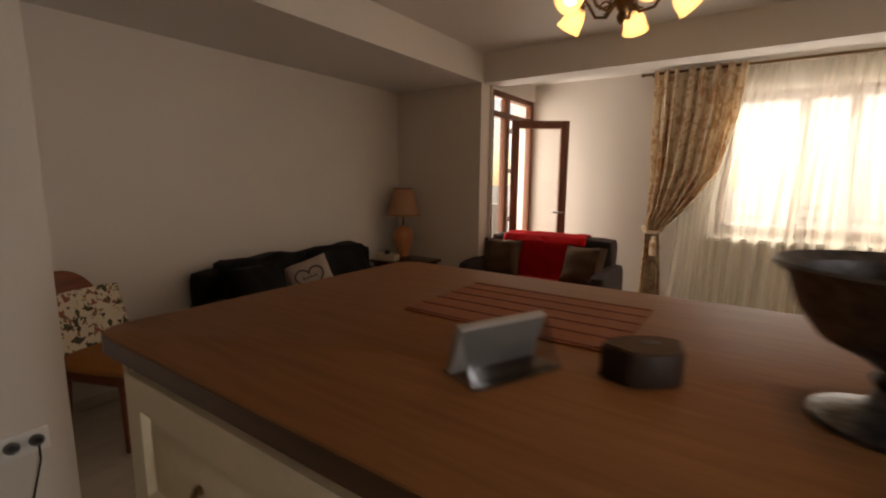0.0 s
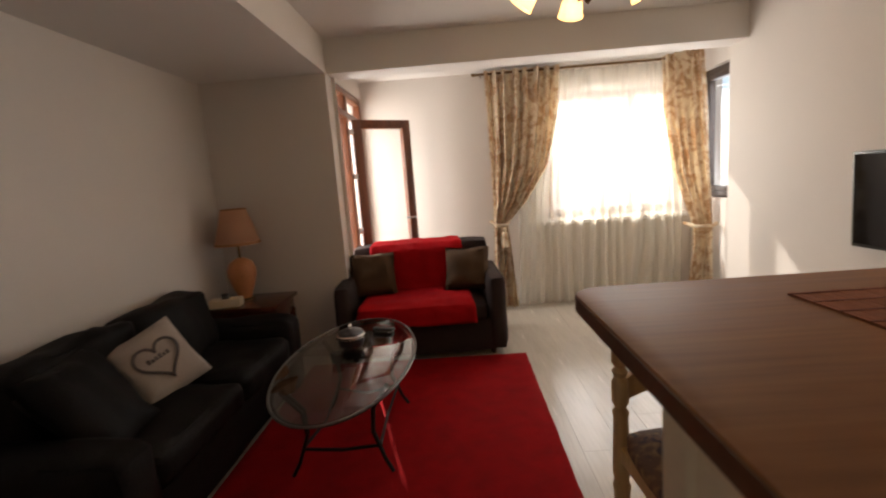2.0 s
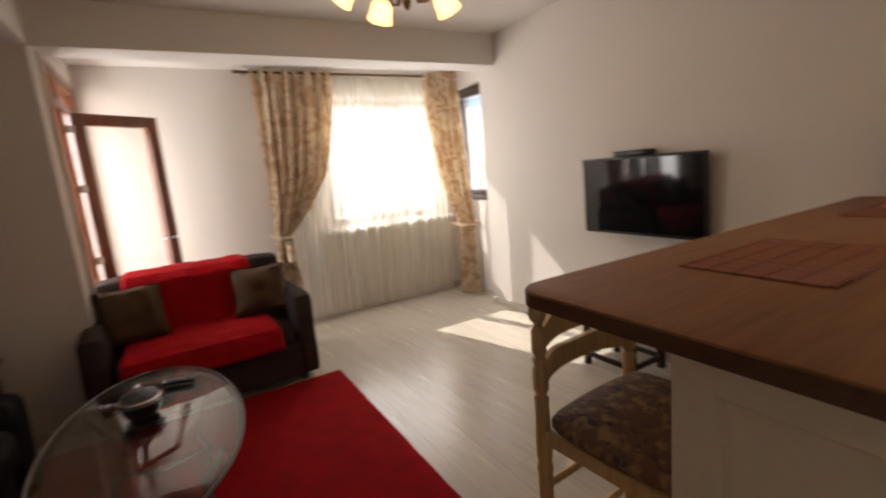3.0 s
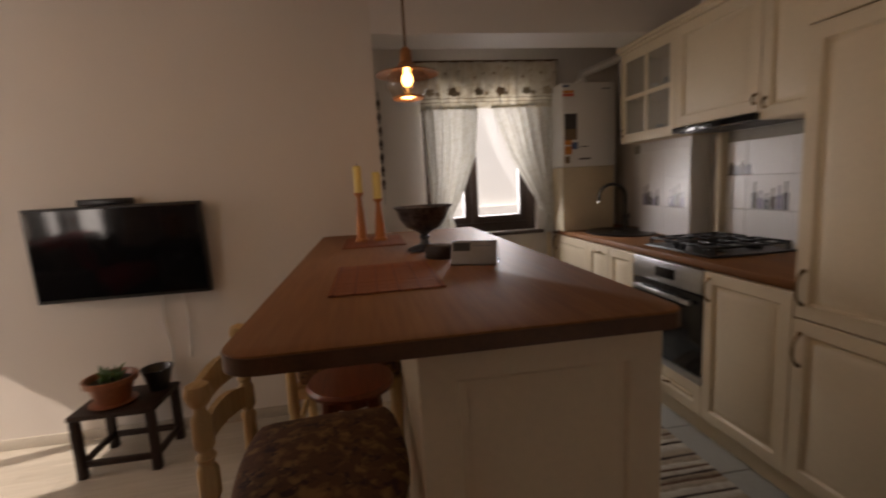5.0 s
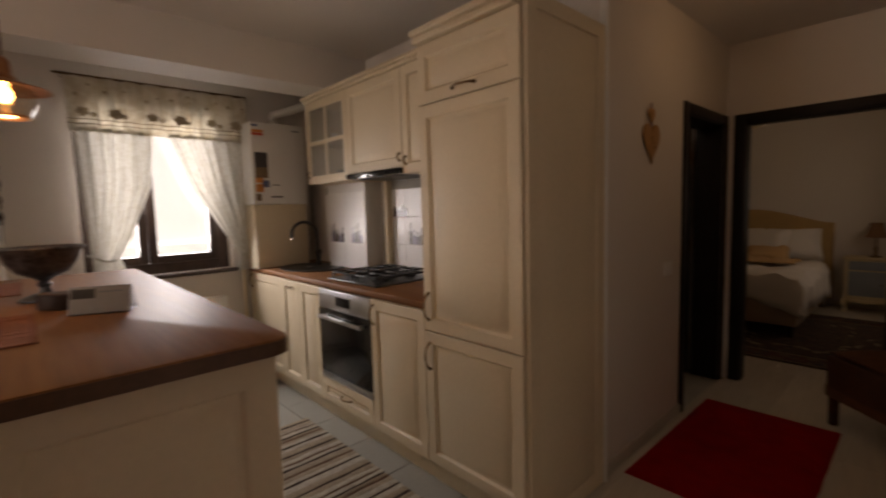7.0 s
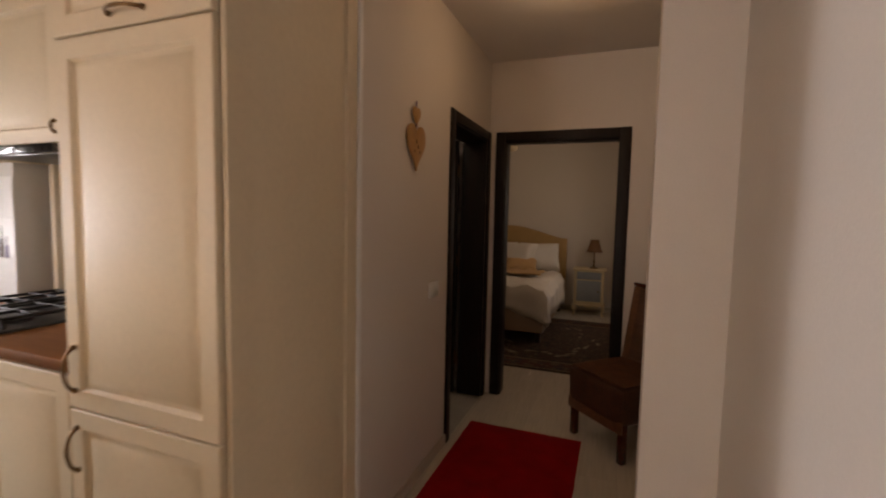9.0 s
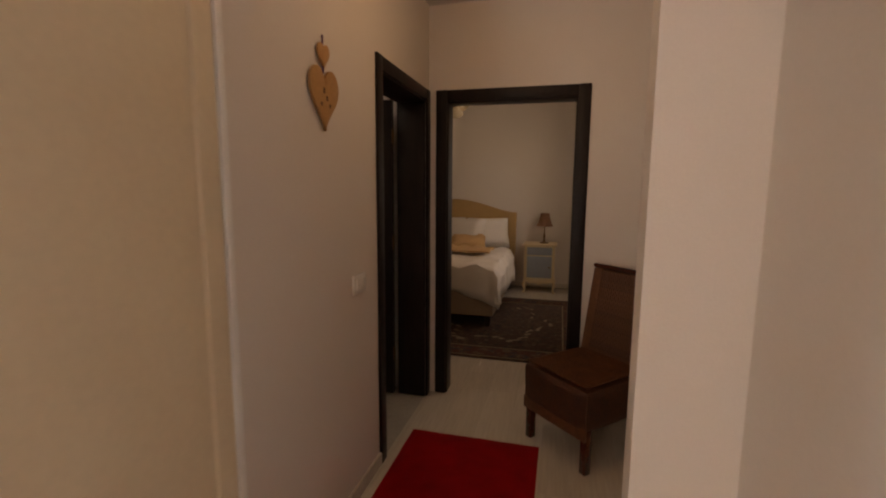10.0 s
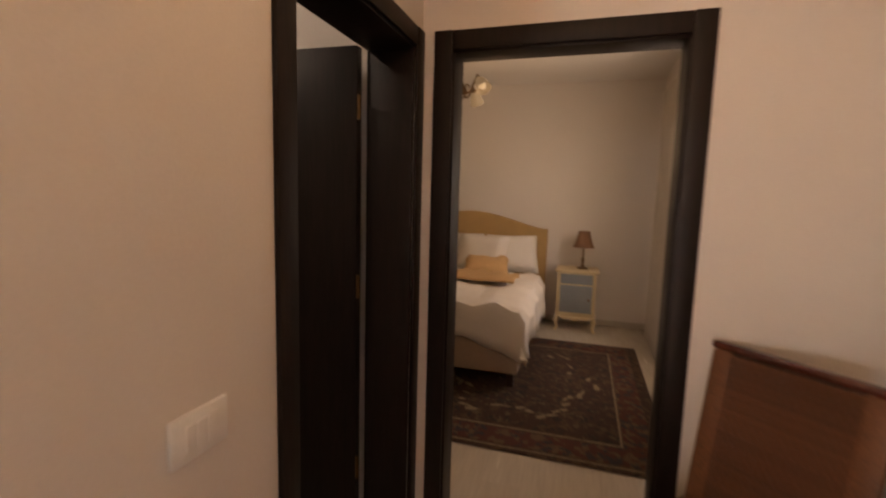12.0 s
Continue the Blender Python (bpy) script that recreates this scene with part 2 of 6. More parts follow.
def holed(x0, y0, z0, x1, y1, z1, holes, along):
    """A wall slab with rectangular holes right through it; holes are (start, end, bottom, top) along x or y."""
    w = Mesh()
    lo, hi = (x0, x1) if along == "x" else (y0, y1)
    us = sorted({lo, hi, *[min(max(h[i], lo), hi) for h in holes for i in (0, 1)]})
    for a, b in zip(us, us[1:]):
        gaps = sorted([(h[2], h[3]) for h in holes if h[0] <= a + 1e-6 and h[1] >= b - 1e-6])
        z = z0
        for g0, g1 in gaps + [(z1, z1)]:
            if g0 > z + 1e-6:
                if along == "x":
                    w.box(a, y0, z, b, y1, g0)
                else:
                    w.box(x0, a, z, x1, b, g0)
            z = max(z, g1)
    bmesh.ops.remove_doubles(w.bm, verts=w.bm.verts, dist=1e-5)
    return w


# palette
M_WALL = mat("wall_paint", (0.68, 0.63, 0.58), 0.85, vary=0.03, scale=1.5, fine=140, bump=0.12)
M_CEIL = mat("ceiling_paint", (0.72, 0.69, 0.66), 0.9, vary=0.02, scale=1.2, fine=120, bump=0.08)
M_PLANK = wood("laminate", (0.47, 0.42, 0.35), (0.60, 0.55, 0.47), 0.26, axis=1, size=1.2, rnd=0.35, bump=0.03)
M_TILEF = mat("floor_tile", (0.34, 0.335, 0.30), 0.25, vary=0.07, scale=4, fine=40, bump=0.02, rnd=0.2)
M_GROUT = mat("grout", (0.33, 0.31, 0.27), 0.8)
M_SKIRT = mat("skirting", (0.50, 0.45, 0.38), 0.5, vary=0.1, scale=8)
M_DOORD = wood("wenge", (0.006, 0.0035, 0.003), (0.017, 0.010, 0.008), 0.5, axis=2, size=0.8, spec=0.25)
M_PVC = wood("brown_frame", (0.11, 0.035, 0.016), (0.20, 0.07, 0.03), 0.35, axis=2)
M_PVCD = wood("dark_frame", (0.03, 0.016, 0.010), (0.055, 0.03, 0.02), 0.4, axis=2)
M_WHITE = mat("white_plastic", (0.78, 0.77, 0.74), 0.35, vary=0.03, bump=0.02)
M_GLASS = glass("window_glass", clear=0.95)
M_CREAM = mat("cream_lacquer", (0.67, 0.568, 0.405), 0.55, vary=0.04, scale=3, fine=50, bump=0.03)
M_TOP = wood("oak_worktop", (0.185, 0.074, 0.024), (0.275, 0.122, 0.044), 0.58, axis=0, size=1.3, bump=0.03, spec=0.28)
M_TOPE = wood("worktop_edge", (0.065, 0.028, 0.012), (0.11, 0.050, 0.022), 0.45, axis=0)
M_BLACK = mat("black_enamel", (0.012, 0.012, 0.013), 0.3, vary=0.2, bump=0.05)
M_BMETAL = mat("black_metal", (0.02, 0.019, 0.018), 0.45, 0.6, vary=0.25)
M_STEEL = mat("brushed_steel", (0.50, 0.50, 0.50), 0.32, 1.0, vary=0.08, stretch=(1, 1, 14))
M_CHROME = mat("chrome", (0.75, 0.75, 0.75), 0.12, 1.0, vary=0.03, bump=0)
M_COPPER = mat("copper", (0.42, 0.20, 0.09), 0.32, 0.9, vary=0.2, scale=20)
M_BRASS = mat("old_brass", (0.17, 0.10, 0.045), 0.4, 0.9, vary=0.3, scale=20)
M_SCREEN = mat("tv_screen", (0.006, 0.006, 0.007), 0.07, vary=0.05, bump=0)
M_RED = mat("red_pile", (0.29, 0.004, 0.006), 0.95, vary=0.3, scale=9, fine=260, bump=0.9, spec=0.1)
M_REDTHROW = mat("red_throw", (0.42, 0.006, 0.010), 0.9, vary=0.18, scale=10, fine=240, bump=0.5, spec=0.15)
M_LEATHER = mat("black_leather", (0.006, 0.0050, 0.0045), 0.62, vary=0.35, scale=5, fine=90, bump=0.45, spec=0.16)
M_BROWNFAB = mat("dark_brown_fabric", (0.045, 0.032, 0.030), 0.9, vary=0.25, scale=8, fine=220, bump=0.5, spec=0.2)
M_TAUPE = mat("taupe_fabric", (0.090, 0.054, 0.031), 0.95, vary=0.2, scale=8, fine=200, bump=0.6, spec=0.2)
M_MAHOG = wood("mahogany", (0.045, 0.012, 0.008), (0.10, 0.028, 0.016), 0.25, axis=1, coat=0.3)
M_TERRA = mat("terracotta_glaze", (0.26, 0.085, 0.033), 0.4, vary=0.2, scale=7)
M_LAMPBASE = mat("orange_ceramic", (0.50, 0.20, 0.075), 0.35, vary=0.15, scale=9)
M_SHADE = sheer_mat("lamp_shade_cloth", (0.80, 0.50, 0.32), 0.05)
M_PINE = wood("pale_pine", (0.42, 0.27, 0.11), (0.62, 0.44, 0.21), 0.4, axis=2)
M_REDWOOD = wood("red_wood", (0.13, 0.03, 0.012), (0.24, 0.065, 0.026), 0.35, axis=0)
M_ORANGE = wood("orange_wood", (0.34, 0.11, 0.025), (0.52, 0.20, 0.05), 0.38, axis=2)
M_DARKWOOD = wood("dark_wood", (0.020, 0.011, 0.008), (0.05, 0.028, 0.02), 0.5, axis=2, spec=0.2)
M_WAX = mat("candle_wax", (0.80, 0.66, 0.24), 0.5, vary=0.06)
M_PAPER = mat("paper_white", (0.72, 0.70, 0.68), 0.6, vary=0.04)
M_INK = mat("ink", (0.05, 0.045, 0.04), 0.7)
M_TAPESTRY = pattern("floral_seat", (0.12, 0.055, 0.028), [(0.26, 0.15, 0.06), (0.045, 0.020, 0.022), (0.20, 0.10, 0.045)], 24, 0.51, soft=0.12)
M_FLORAL = pattern("floral_cotton", (0.68, 0.60, 0.46), [(0.07, 0.06, 0.03), (0.30, 0.10, 0.06), (0.20, 0.17, 0.08)], 20, 0.56, soft=0.02)
M_PERSIAN = pattern("persian_wool", (0.046, 0.022, 0.014), [(0.07, 0.042, 0.022), (0.020, 0.016, 0.014), (0.09, 0.068, 0.04), (0.045, 0.015, 0.010)], 15, 0.54, 0.95, bump=0.6)
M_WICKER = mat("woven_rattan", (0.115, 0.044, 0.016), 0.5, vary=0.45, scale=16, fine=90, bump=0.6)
# darker copy of the rattan, shade between the strands put into its colour
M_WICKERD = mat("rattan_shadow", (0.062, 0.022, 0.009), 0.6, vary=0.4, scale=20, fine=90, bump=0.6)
M_LINEN = mat("bed_linen", (0.68, 0.63, 0.56), 0.85, vary=0.05, scale=5, fine=120)
M_OCHRE = mat("ochre_linen", (0.52, 0.33, 0.15), 0.9, vary=0.1)
M_VELVET = mat("ochre_upholstery", (0.42, 0.27, 0.11), 0.85, vary=0.1, scale=6, fine=200, bump=0.4)
M_GREENLEAF = mat("leaf", (0.06, 0.13, 0.03), 0.5, vary=0.3)
M_SOIL = mat("soil", (0.035, 0.024, 0.016), 0.95, vary=0.3)
M_LACE = sheer_mat("lace_cloth", (0.80, 0.79, 0.75), 0.10, base=(0.72, 0.70, 0.64), body=0.76, size=30)
M_VALANCE = sheer_mat("valance_cloth", (0.80, 0.76, 0.66), 0.10, base=(0.72, 0.66, 0.54), body=0.68, size=14)
M_MILK = sheer_mat("milky_pane", (0.72, 0.70, 0.64), 0.72, body=0.7)
M_SHEER = sheer_mat("sheer_voile", (0.95, 0.91, 0.81), 0.52)
M_DRAPE = sheer_mat("damask_drape", (0.88, 0.78, 0.62), 0.0, base=(0.63, 0.44, 0.27), body=0.55, size=10, edge=(0.45, 0.60))
M_GREY = mat("grey_paint", (0.22, 0.24, 0.26), 0.6, vary=0.1)
M_HEARTW = mat("plywood", (0.42, 0.23, 0.08), 0.55, vary=0.15, scale=8)
M_STEELBOWL = mat("pewter", (0.12, 0.12, 0.13), 0.46, 0.8, vary=0.7, scale=22, fine=60, bump=0.5)

# ---- the large structure ----
CEIL, BEAM = 2.53, 2.268
XW, XE, XN = -3.74, 0.487, -2.70
slab = setting("floor", Mesh().box(-3.98, -7.1, -0.25, 1.75, 5.25, -0.012), M_GROUT, "pale oak laminate floor", "floor")
setting("ceiling", Mesh().box(-2.73, -3.28, CEIL, 1.75, 3.86, CEIL + 0.2), M_CEIL, "plain white ceiling", "ceiling")
setting("ceiling_nook", Mesh().box(-2.95, 4.1, 2.42, 0.85, 5.25, 2.73), M_CEIL, "white ceiling of the window bay", "ceiling")
setting("ceiling_soffit", Mesh().box(-3.98, 0.40, BEAM, -2.73, 3.82, CEIL + 0.2), M_CEIL, "lowered white ceiling over the sofa", "ceiling")
setting("ceiling_beam", Mesh().box(-2.73, 3.86, BEAM, 0.70, 4.1, CEIL + 0.2), M_CEIL, "white plastered ceiling beam", "beam")
setting("ceiling_hall", Mesh().box(-3.2, -3.28, CEIL + 0.002, -2.73, 0.40, CEIL + 0.2), M_CEIL, "white hall ceiling", "ceiling")
setting("ceiling_bedroom", Mesh().box(-3.0, -7.1, 2.70, 1.2, -3.28, 2.9), M_CEIL, "white bedroom ceiling", "ceiling")
setting("wall_west", Mesh().box(-3.98, 0.40, 0, XW, 3.82, CEIL + 0.2), M_WALL, "plain off-white wall behind the sofa", "wall")
setting("wall_pier", Mesh().box(-3.98, 3.82, 0, -2.73, 3.98, CEIL + 0.2), M_WALL, "off-white wall pier beside the balcony door", "wall")
BD = (3.99, 4.96, 0.0, 2.24)  # balcony door opening
setting("wall_balcony", holed(-2.95, 3.98, 0, XN, 5.25, CEIL + 0.2, [BD], "y"), M_WALL, "white wall with the balcony door opening", "wall")
WIN = (-0.86, 0.52, 0.90, 2.17)
setting("wall_north", holed(XN, 4.97, 0, 0.62, 5.22, CEIL + 0.2, [WIN], "x"), M_WALL, "white wall with the large window", "wall")
SW = (4.24, 4.84, 1.03, 2.22)
setting("wall_bay_east", holed(0.62, 4.10, 0, 0.85, 5.22, CEIL + 0.2, [SW], "y"), M_WALL, "white side wall of the window bay", "wall")
setting("wall_east", Mesh().box(XE, 0.875, 0, 0.75, 4.10, CEIL + 0.2), M_WALL, "plain off-white wall with the television", "wall")
setting("wall_alcove_north", Mesh().box(0.75, 0.875, 0, 1.75, 1.08, CEIL + 0.2), M_WALL, "pale grey-white wall beside the kitchen window", "wall")
setting("kitchen_header", Mesh().box(XE, -1.25, BEAM, 0.80, 0.875, CEIL), M_CEIL, "white beam over the kitchen opening", "beam")
KW = (-0.50, 0.48, 0.94, 2.22)
setting("wall_kitchen_window", holed(1.50, -1.45, 0, 1.75, 0.875, CEIL + 0.2, [KW], "y"), M_WALL, "pale wall with the kitchen window", "wall")
setting("wall_kitchen_back", Mesh().box(-1.437, -1.45, 0, 1.50, -1.25, CEIL + 0.2), M_WALL, "white wall behind the kitchen units", "wall")
D1 = (-3.10, -2.355, 0.0, 1.95)
setting("wall_hall_east", holed(-1.437, -3.18, 0, -1.27, -1.45, CEIL + 0.2, [D1], "y"), M_WALL, "off-white hall wall with a dark doorway", "wall")
D2 = (-2.365, -1.553, 0.0, 1.95)
setting("wall_hall_end", holed(-3.2, -3.30, 0, -1.30, -3.18, 2.9, [D2], "x"), M_WALL, "off-white wall with the bedroom doorway", "wall")
setting("wall_hall_west", Mesh().box(-3.2, -3.18, 0, -3.0, -1.45, CEIL + 0.2), M_WALL, "off-white wall behind the rattan chair", "wall")
setting("wall_partition", Mesh().box(-3.2, -1.45, 0, -2.465, -1.357, CEIL + 0.2), M_WALL, "white end of a thin partition", "wall")
setting("wall_entry", Mesh().box(-3.2, -1.357, 0, -2.69, 0.58, CEIL + 0.2), M_WALL, "white wall beside the entry", "wall")
setting("wall_entry_end", Mesh().box(-3.74, 0.40, 0, -3.2, 0.58, CEIL + 0.2), M_WALL, "white wall behind the dining chair", "wall")
setting("wall_bath", Mesh().box(0.2, -3.3, 0, 0.35, -1.45, CEIL + 0.2), M_WALL, "white bathroom wall", "wall")
setting("wall_bath_south", Mesh().box(-1.30, -3.30, 0, 1.2, -3.18, 2.9), M_WALL, "white wall between bathroom and bedroom", "wall")
setting("wall_bedroom_south", Mesh().box(-3.0, -7.05, 0, 1.2, -6.85, 2.9), M_WALL, "plain bedroom wall behind the bed", "wall")
BW = (-5.9, -5.0, 0.9, 2.2)
setting("wall_bedroom_west", holed(-3.0, -6.85, 0, -2.80, -3.30, 2.9, [BW], "y"), M_WALL, "bedroom wall with a window", "wall")
setting("wall_bedroom_east", Mesh().box(1.0, -6.85, 0, 1.2, -3.30, 2.9), M_WALL, "plain bedroom wall", "wall")


def skirt(name, x0, y0, x1, y1):
    setting(name, Mesh().box(x0, y0, 0, x1, y1, 0.065, 0.004), M_SKIRT, "light wood skirting board", "baseboard")


skirt("baseboard_east", XE - 0.014, 1.26, XE - 0.001, 4.09)
skirt("baseboard_west", XW + 0.001, 0.60, XW + 0.014, 3.80)
skirt("baseboard_pier", XW + 0.02, 3.804, -2.735, 3.819)
skirt("baseboard_north", XN + 0.01, 4.955, 0.61, 4.969)
skirt("baseboard_hall", -1.452, -2.30, -1.438, -1.26)
skirt("baseboard_entry", -2.689, -1.35, -2.675, 0.57)
skirt("baseboard_partition", -2.67, -1.356, -2.47, -1.342)
skirt("baseboard_bedroom", -2.79, -6.849, 0.99, -6.835)
skirt("baseboard_bay", 0.606, 4.12, 0.619, 4.95)


def door_case(name, m, w, h, depth, cas, label):
    """A dark door lining with its casing on the near side; origin at the floor in the middle of the opening, +y away from the room."""
    d = thing(name, m, label, "door frame")
    d["kind"] = "structure"
    for sx in (-1, 1):
        part("jamb", Mesh().box(sx * w / 2, 0.0, 0, sx * (w / 2 - 0.014), depth, h - 0.014, 0.002), M_DOORD, d)
        part("casing", Mesh().box(sx * (w / 2 - 0.005), -0.016, 0, sx * (w / 2 + cas), -0.001, h + cas, 0.004), M_DOORD, d)
    part("head", Mesh().box(-w / 2, 0.0, h - 0.014, w / 2, depth, h, 0.002), M_DOORD, d)
    part("head_casing", Mesh().box(-w / 2 + 0.005, -0.014, h - 0.005, w / 2 - 0.005, -0.001, h + cas - 0.001, 0.004), M_DOORD, d)
    return d


door_case("door_1", pose(-1.437, (D1[0] + D1[1]) / 2, 0, 0, 0, -90), D1[1] - D1[0], 1.95, 0.187, 0.062, "dark wenge door lining, door standing open")
door_case("door_2", pose((D2[0] + D2[1]) / 2, -3.18, 0, 0, 0, 180), D2[1] - D2[0], 1.95, 0.12, 0.066, "dark wenge lining of the open bedroom doorway")
# the bathroom door leaf stands open inwards
leaf = thing("door_leaf", pose(-1.226, D1[0] + 0.026, 0, 0, 0, 1.5), "dark wenge door leaf standing ajar", "door")
part("panel", Mesh().box(0.0, -0.02, 0.01, 0.66, 0.02, 1.95, 0.003), M_DOORD, leaf)
for hz in (0.25, 1.0, 1.68):
    part("hinge", Mesh().tube([(-0.010, 0.024, hz), (-0.010, 0.024, hz + 0.09)], 0.007), M_BRASS, leaf, "dark metal hinge")
part("handle", Mesh().tube([(0.56, 0.02, 1.0), (0.56, 0.06, 1.0), (0.46, 0.062, 1.0)], 0.008), M_STEEL, leaf, "steel lever handle")


def casement(name, m, w, h, mull, material, label, frame_w=0.06, depth=0.07, transom=None):
    """A window: outer frame, mullions with their sashes and panes; origin at the lower left, +y outwards."""
    d = thing(name, m, label, "window")
    d["kind"] = "structure"
    fr = Mesh()
    fr.box(0, 0, 0, frame_w, depth, h, 0.004).box(w - frame_w, 0, 0, w, depth, h, 0.004)
    fr.box(frame_w, 0, 0, w - frame_w, depth, frame_w, 0.004).box(frame_w, 0, h - frame_w, w - frame_w, depth, h, 0.004)
    part("window_frame", fr, material, d)
    xs = [frame_w, *mull, w - frame_w]
    for a, b in zip(xs, xs[1:]):
        a, b = a + 0.002, b - 0.002
        s = Mesh()
        f2 = frame_w * 0.75
        z0, z1 = frame_w + 0.002, h - frame_w - 0.002
        s.box(a, -0.015, z0, a + f2, depth - 0.02, z1, 0.005).box(b - f2, -0.015, z0, b, depth - 0.02, z1, 0.005)
        s.box(a + f2, -0.015, z0, b - f2, depth - 0.02, z0 + f2, 0.005).box(a + f2, -0.015, z1 - f2, b - f2, depth - 0.02, z1, 0.005)
        sash = part("sash", s, material, d)
        g = part("pane", Mesh().box(a + f2, 0.015, z0 + f2, b - f2, 0.022, z1 - f2), M_GLASS, sash)
        g.visible_shadow = False
    return d


casement("window_1", pose(WIN[0], 5.06, WIN[2]), WIN[1] - WIN[0], WIN[3] - WIN[2], [0.582, 0.912], M_PVC, "brown framed three-sash window behind a sheer curtain", 0.05)
casement("window_2", pose(0.68, SW[1], SW[2], 0, 0, -90), SW[1] - SW[0], SW[3] - SW[2], [], M_PVCD, "dark framed side window of the bay")
kwin = casement("window_3", pose(1.57, KW[1], KW[2], 0, 0, -90), KW[1] - KW[0], KW[3] - KW[2], [0.40], M_PVCD, "dark brown kitchen window with tied curtains", 0.08)
part("window_sill", Mesh().box(-0.04, -0.12, -0.03, KW[1] - KW[0] + 0.04, 0.0, -0.001, 0.006), M_PVCD, kwin, "dark window sill board")
casement("window_4", pose(-2.9, BW[0], BW[2], 0, 0, 90), BW[1] - BW[0], BW[3] - BW[2], [0.45], M_PVCD, "dark framed bedroom window")
setting("window_ledge", Mesh().box(WIN[0] - 0.04, 4.90, 0.84, WIN[1] + 0.04, 5.06, 0.879, 0.008), M_WHITE, "white inner window ledge", "window sill")

# balcony door: frame with a fixed light over it, leaf opened inwards
bdoor = thing("door_3", pose(-2.745, BD[0], 0, 0, 0, 90), "brown framed glazed balcony door standing open", "balcony door")
bdoor["kind"] = "structure"
bw, bh = BD[1] - BD[0], BD[3]
fr = Mesh().box(0, -0.035, 0, 0.055, 0.035, bh, 0.004).box(bw - 0.055, -0.035, 0, bw, 0.035, bh, 0.004)
fr.box(0.055, -0.035, bh - 0.055, bw - 0.055, 0.035, bh, 0.004).box(0.055, -0.035, 1.995, bw - 0.055, 0.035, 2.05, 0.004).box(0.055, -0.035, 0, bw - 0.055, 0.035, 0.03, 0.004)
fr.box(0.31, -0.035, 0.03, 0.39, 0.035, 1.995, 0.004).box(0.31, -0.035, 2.05, 0.39, 0.035, bh - 0.055, 0.004)
part("door_frame", fr, M_PVC, bdoor)
g = part("side_pane", Mesh().box(0.055, -0.004, 0.03, 0.31, 0.004, 1.995), M_GLASS, bdoor)
g.visible_shadow = False
g = part("transom_pane", Mesh().box(0.055, -0.004, 2.05, bw - 0.055, 0.004, bh - 0.055), M_GLASS, bdoor)
g.visible_shadow = False
bleaf = thing("balcony_door_leaf", pose(-2.70, 4.395, 0, 0, 0, 34.5), "brown framed glazed door leaf standing open", "door")
lw = 0.595
fr = Mesh().box(0, -0.03, 0.03, 0.085, 0.03, 1.985, 0.006).box(lw - 0.085, -0.03, 0.03, lw, 0.03, 1.985, 0.006)
fr.box(0.085, -0.03, 1.905, lw - 0.085, 0.03, 1.985, 0.006).box(0.085, -0.03, 0.03, lw - 0.085, 0.03, 0.12, 0.006)
part("leaf_frame", fr, M_PVC, bleaf)
g = part("pane", Mesh().box(0.085, -0.006, 0.12, lw - 0.085, 0.006, 1.905), M_GLASS, bleaf)
g.visible_shadow = False
part("handle", Mesh().tube([(lw - 0.04, -0.03, 1.05), (lw - 0.04, -0.07, 1.05), (lw - 0.15, -0.075, 1.05)], 0.009), M_STEEL, bleaf, "metal handle")
for hz in (0.35, 0.95, 1.45, 1.85):
    part("hinge", Mesh().box(-0.03, -0.045, hz, 0.004, -0.02, hz + 0.05, 0.004), M_WHITE, bleaf, "white hinge cover")

# balcony outside and the neighbouring house
M_OUT = mat("facade_render", (0.72, 0.62, 0.54), 0.9, vary=0.05, scale=2)
M_OUT2 = mat("white_facade", (0.86, 0.85, 0.82), 0.9, vary=0.04, scale=1)
setting("balcony_floor", Mesh().box(-4.6, 4.05, -0.15, -2.951, 7.2, -0.02), M_TILEF, "tiled balcony floor", "balcony")
rail = thing("balcony_railing", pose(-4.55, 4.05, -0.02), "dark metal balcony railing", "railing")
rail["kind"] = "structure"
for z in (0.25, 0.5, 0.75, 1.0):
    part("rail", Mesh().tube([(0, 0.0, z), (0, 3.1, z)], 0.018), M_BMETAL, rail)
for y in (0.02, 1.0, 2.0, 3.08):
    part("post", Mesh().tube([(0, y, 0), (0, y, 1.0)], 0.02), M_BMETAL, rail)
setting("balcony_side_wall", Mesh().box(-4.6, 7.2, -0.15, -2.7, 7.4, 0.95), M_OUT, "cream rendered parapet of the balcony", "wall")
setting("balcony_slab_above", Mesh().box(-0.9, 5.26, 2.42, 1.2, 5.42, 2.58), M_OUT2, "white band of the storey above", "cornice")
rail2 = thing("window_railing", pose(-0.9, 5.5, 0.0), "dark metal rails outside the window", "railing")
rail2["kind"] = "structure"
for z in (0.93, 1.04, 1.15):
    part("rail", Mesh().tube([(0, 0, z), (1.5, 0, z)], 0.014), M_BMETAL, rail2)
for x in (0.0, 1.5):
    part("bracket", Mesh().tube([(x, 0, 1.17), (x, 0, 0.86), (x, -0.27, 0.86)], 0.014), M_BMETAL, rail2)
house = thing("neighbour_house", pose(9.0, -1.2, -3.0), "white rendered neighbouring house", "house")
house["kind"] = "structure"
hw = holed(0, -7, 0, 0.3, 7, 9.0, [(0.2, 1.3, 4.6, 6.2), (-3.2, -2.1, 4.6, 6.2), (3.2, 4.3, 4.6, 6.2)], "y")
part("wall", hw, M_OUT2, house)
part("roof", Mesh().box(-0.5, -7.3, 9.0, 6.0, 7.3, 9.25), M_TERRA, house)
part("back_wall", Mesh().box(0.7, -7, 0, 0.9, 7, 9.0), M_GREY, house)
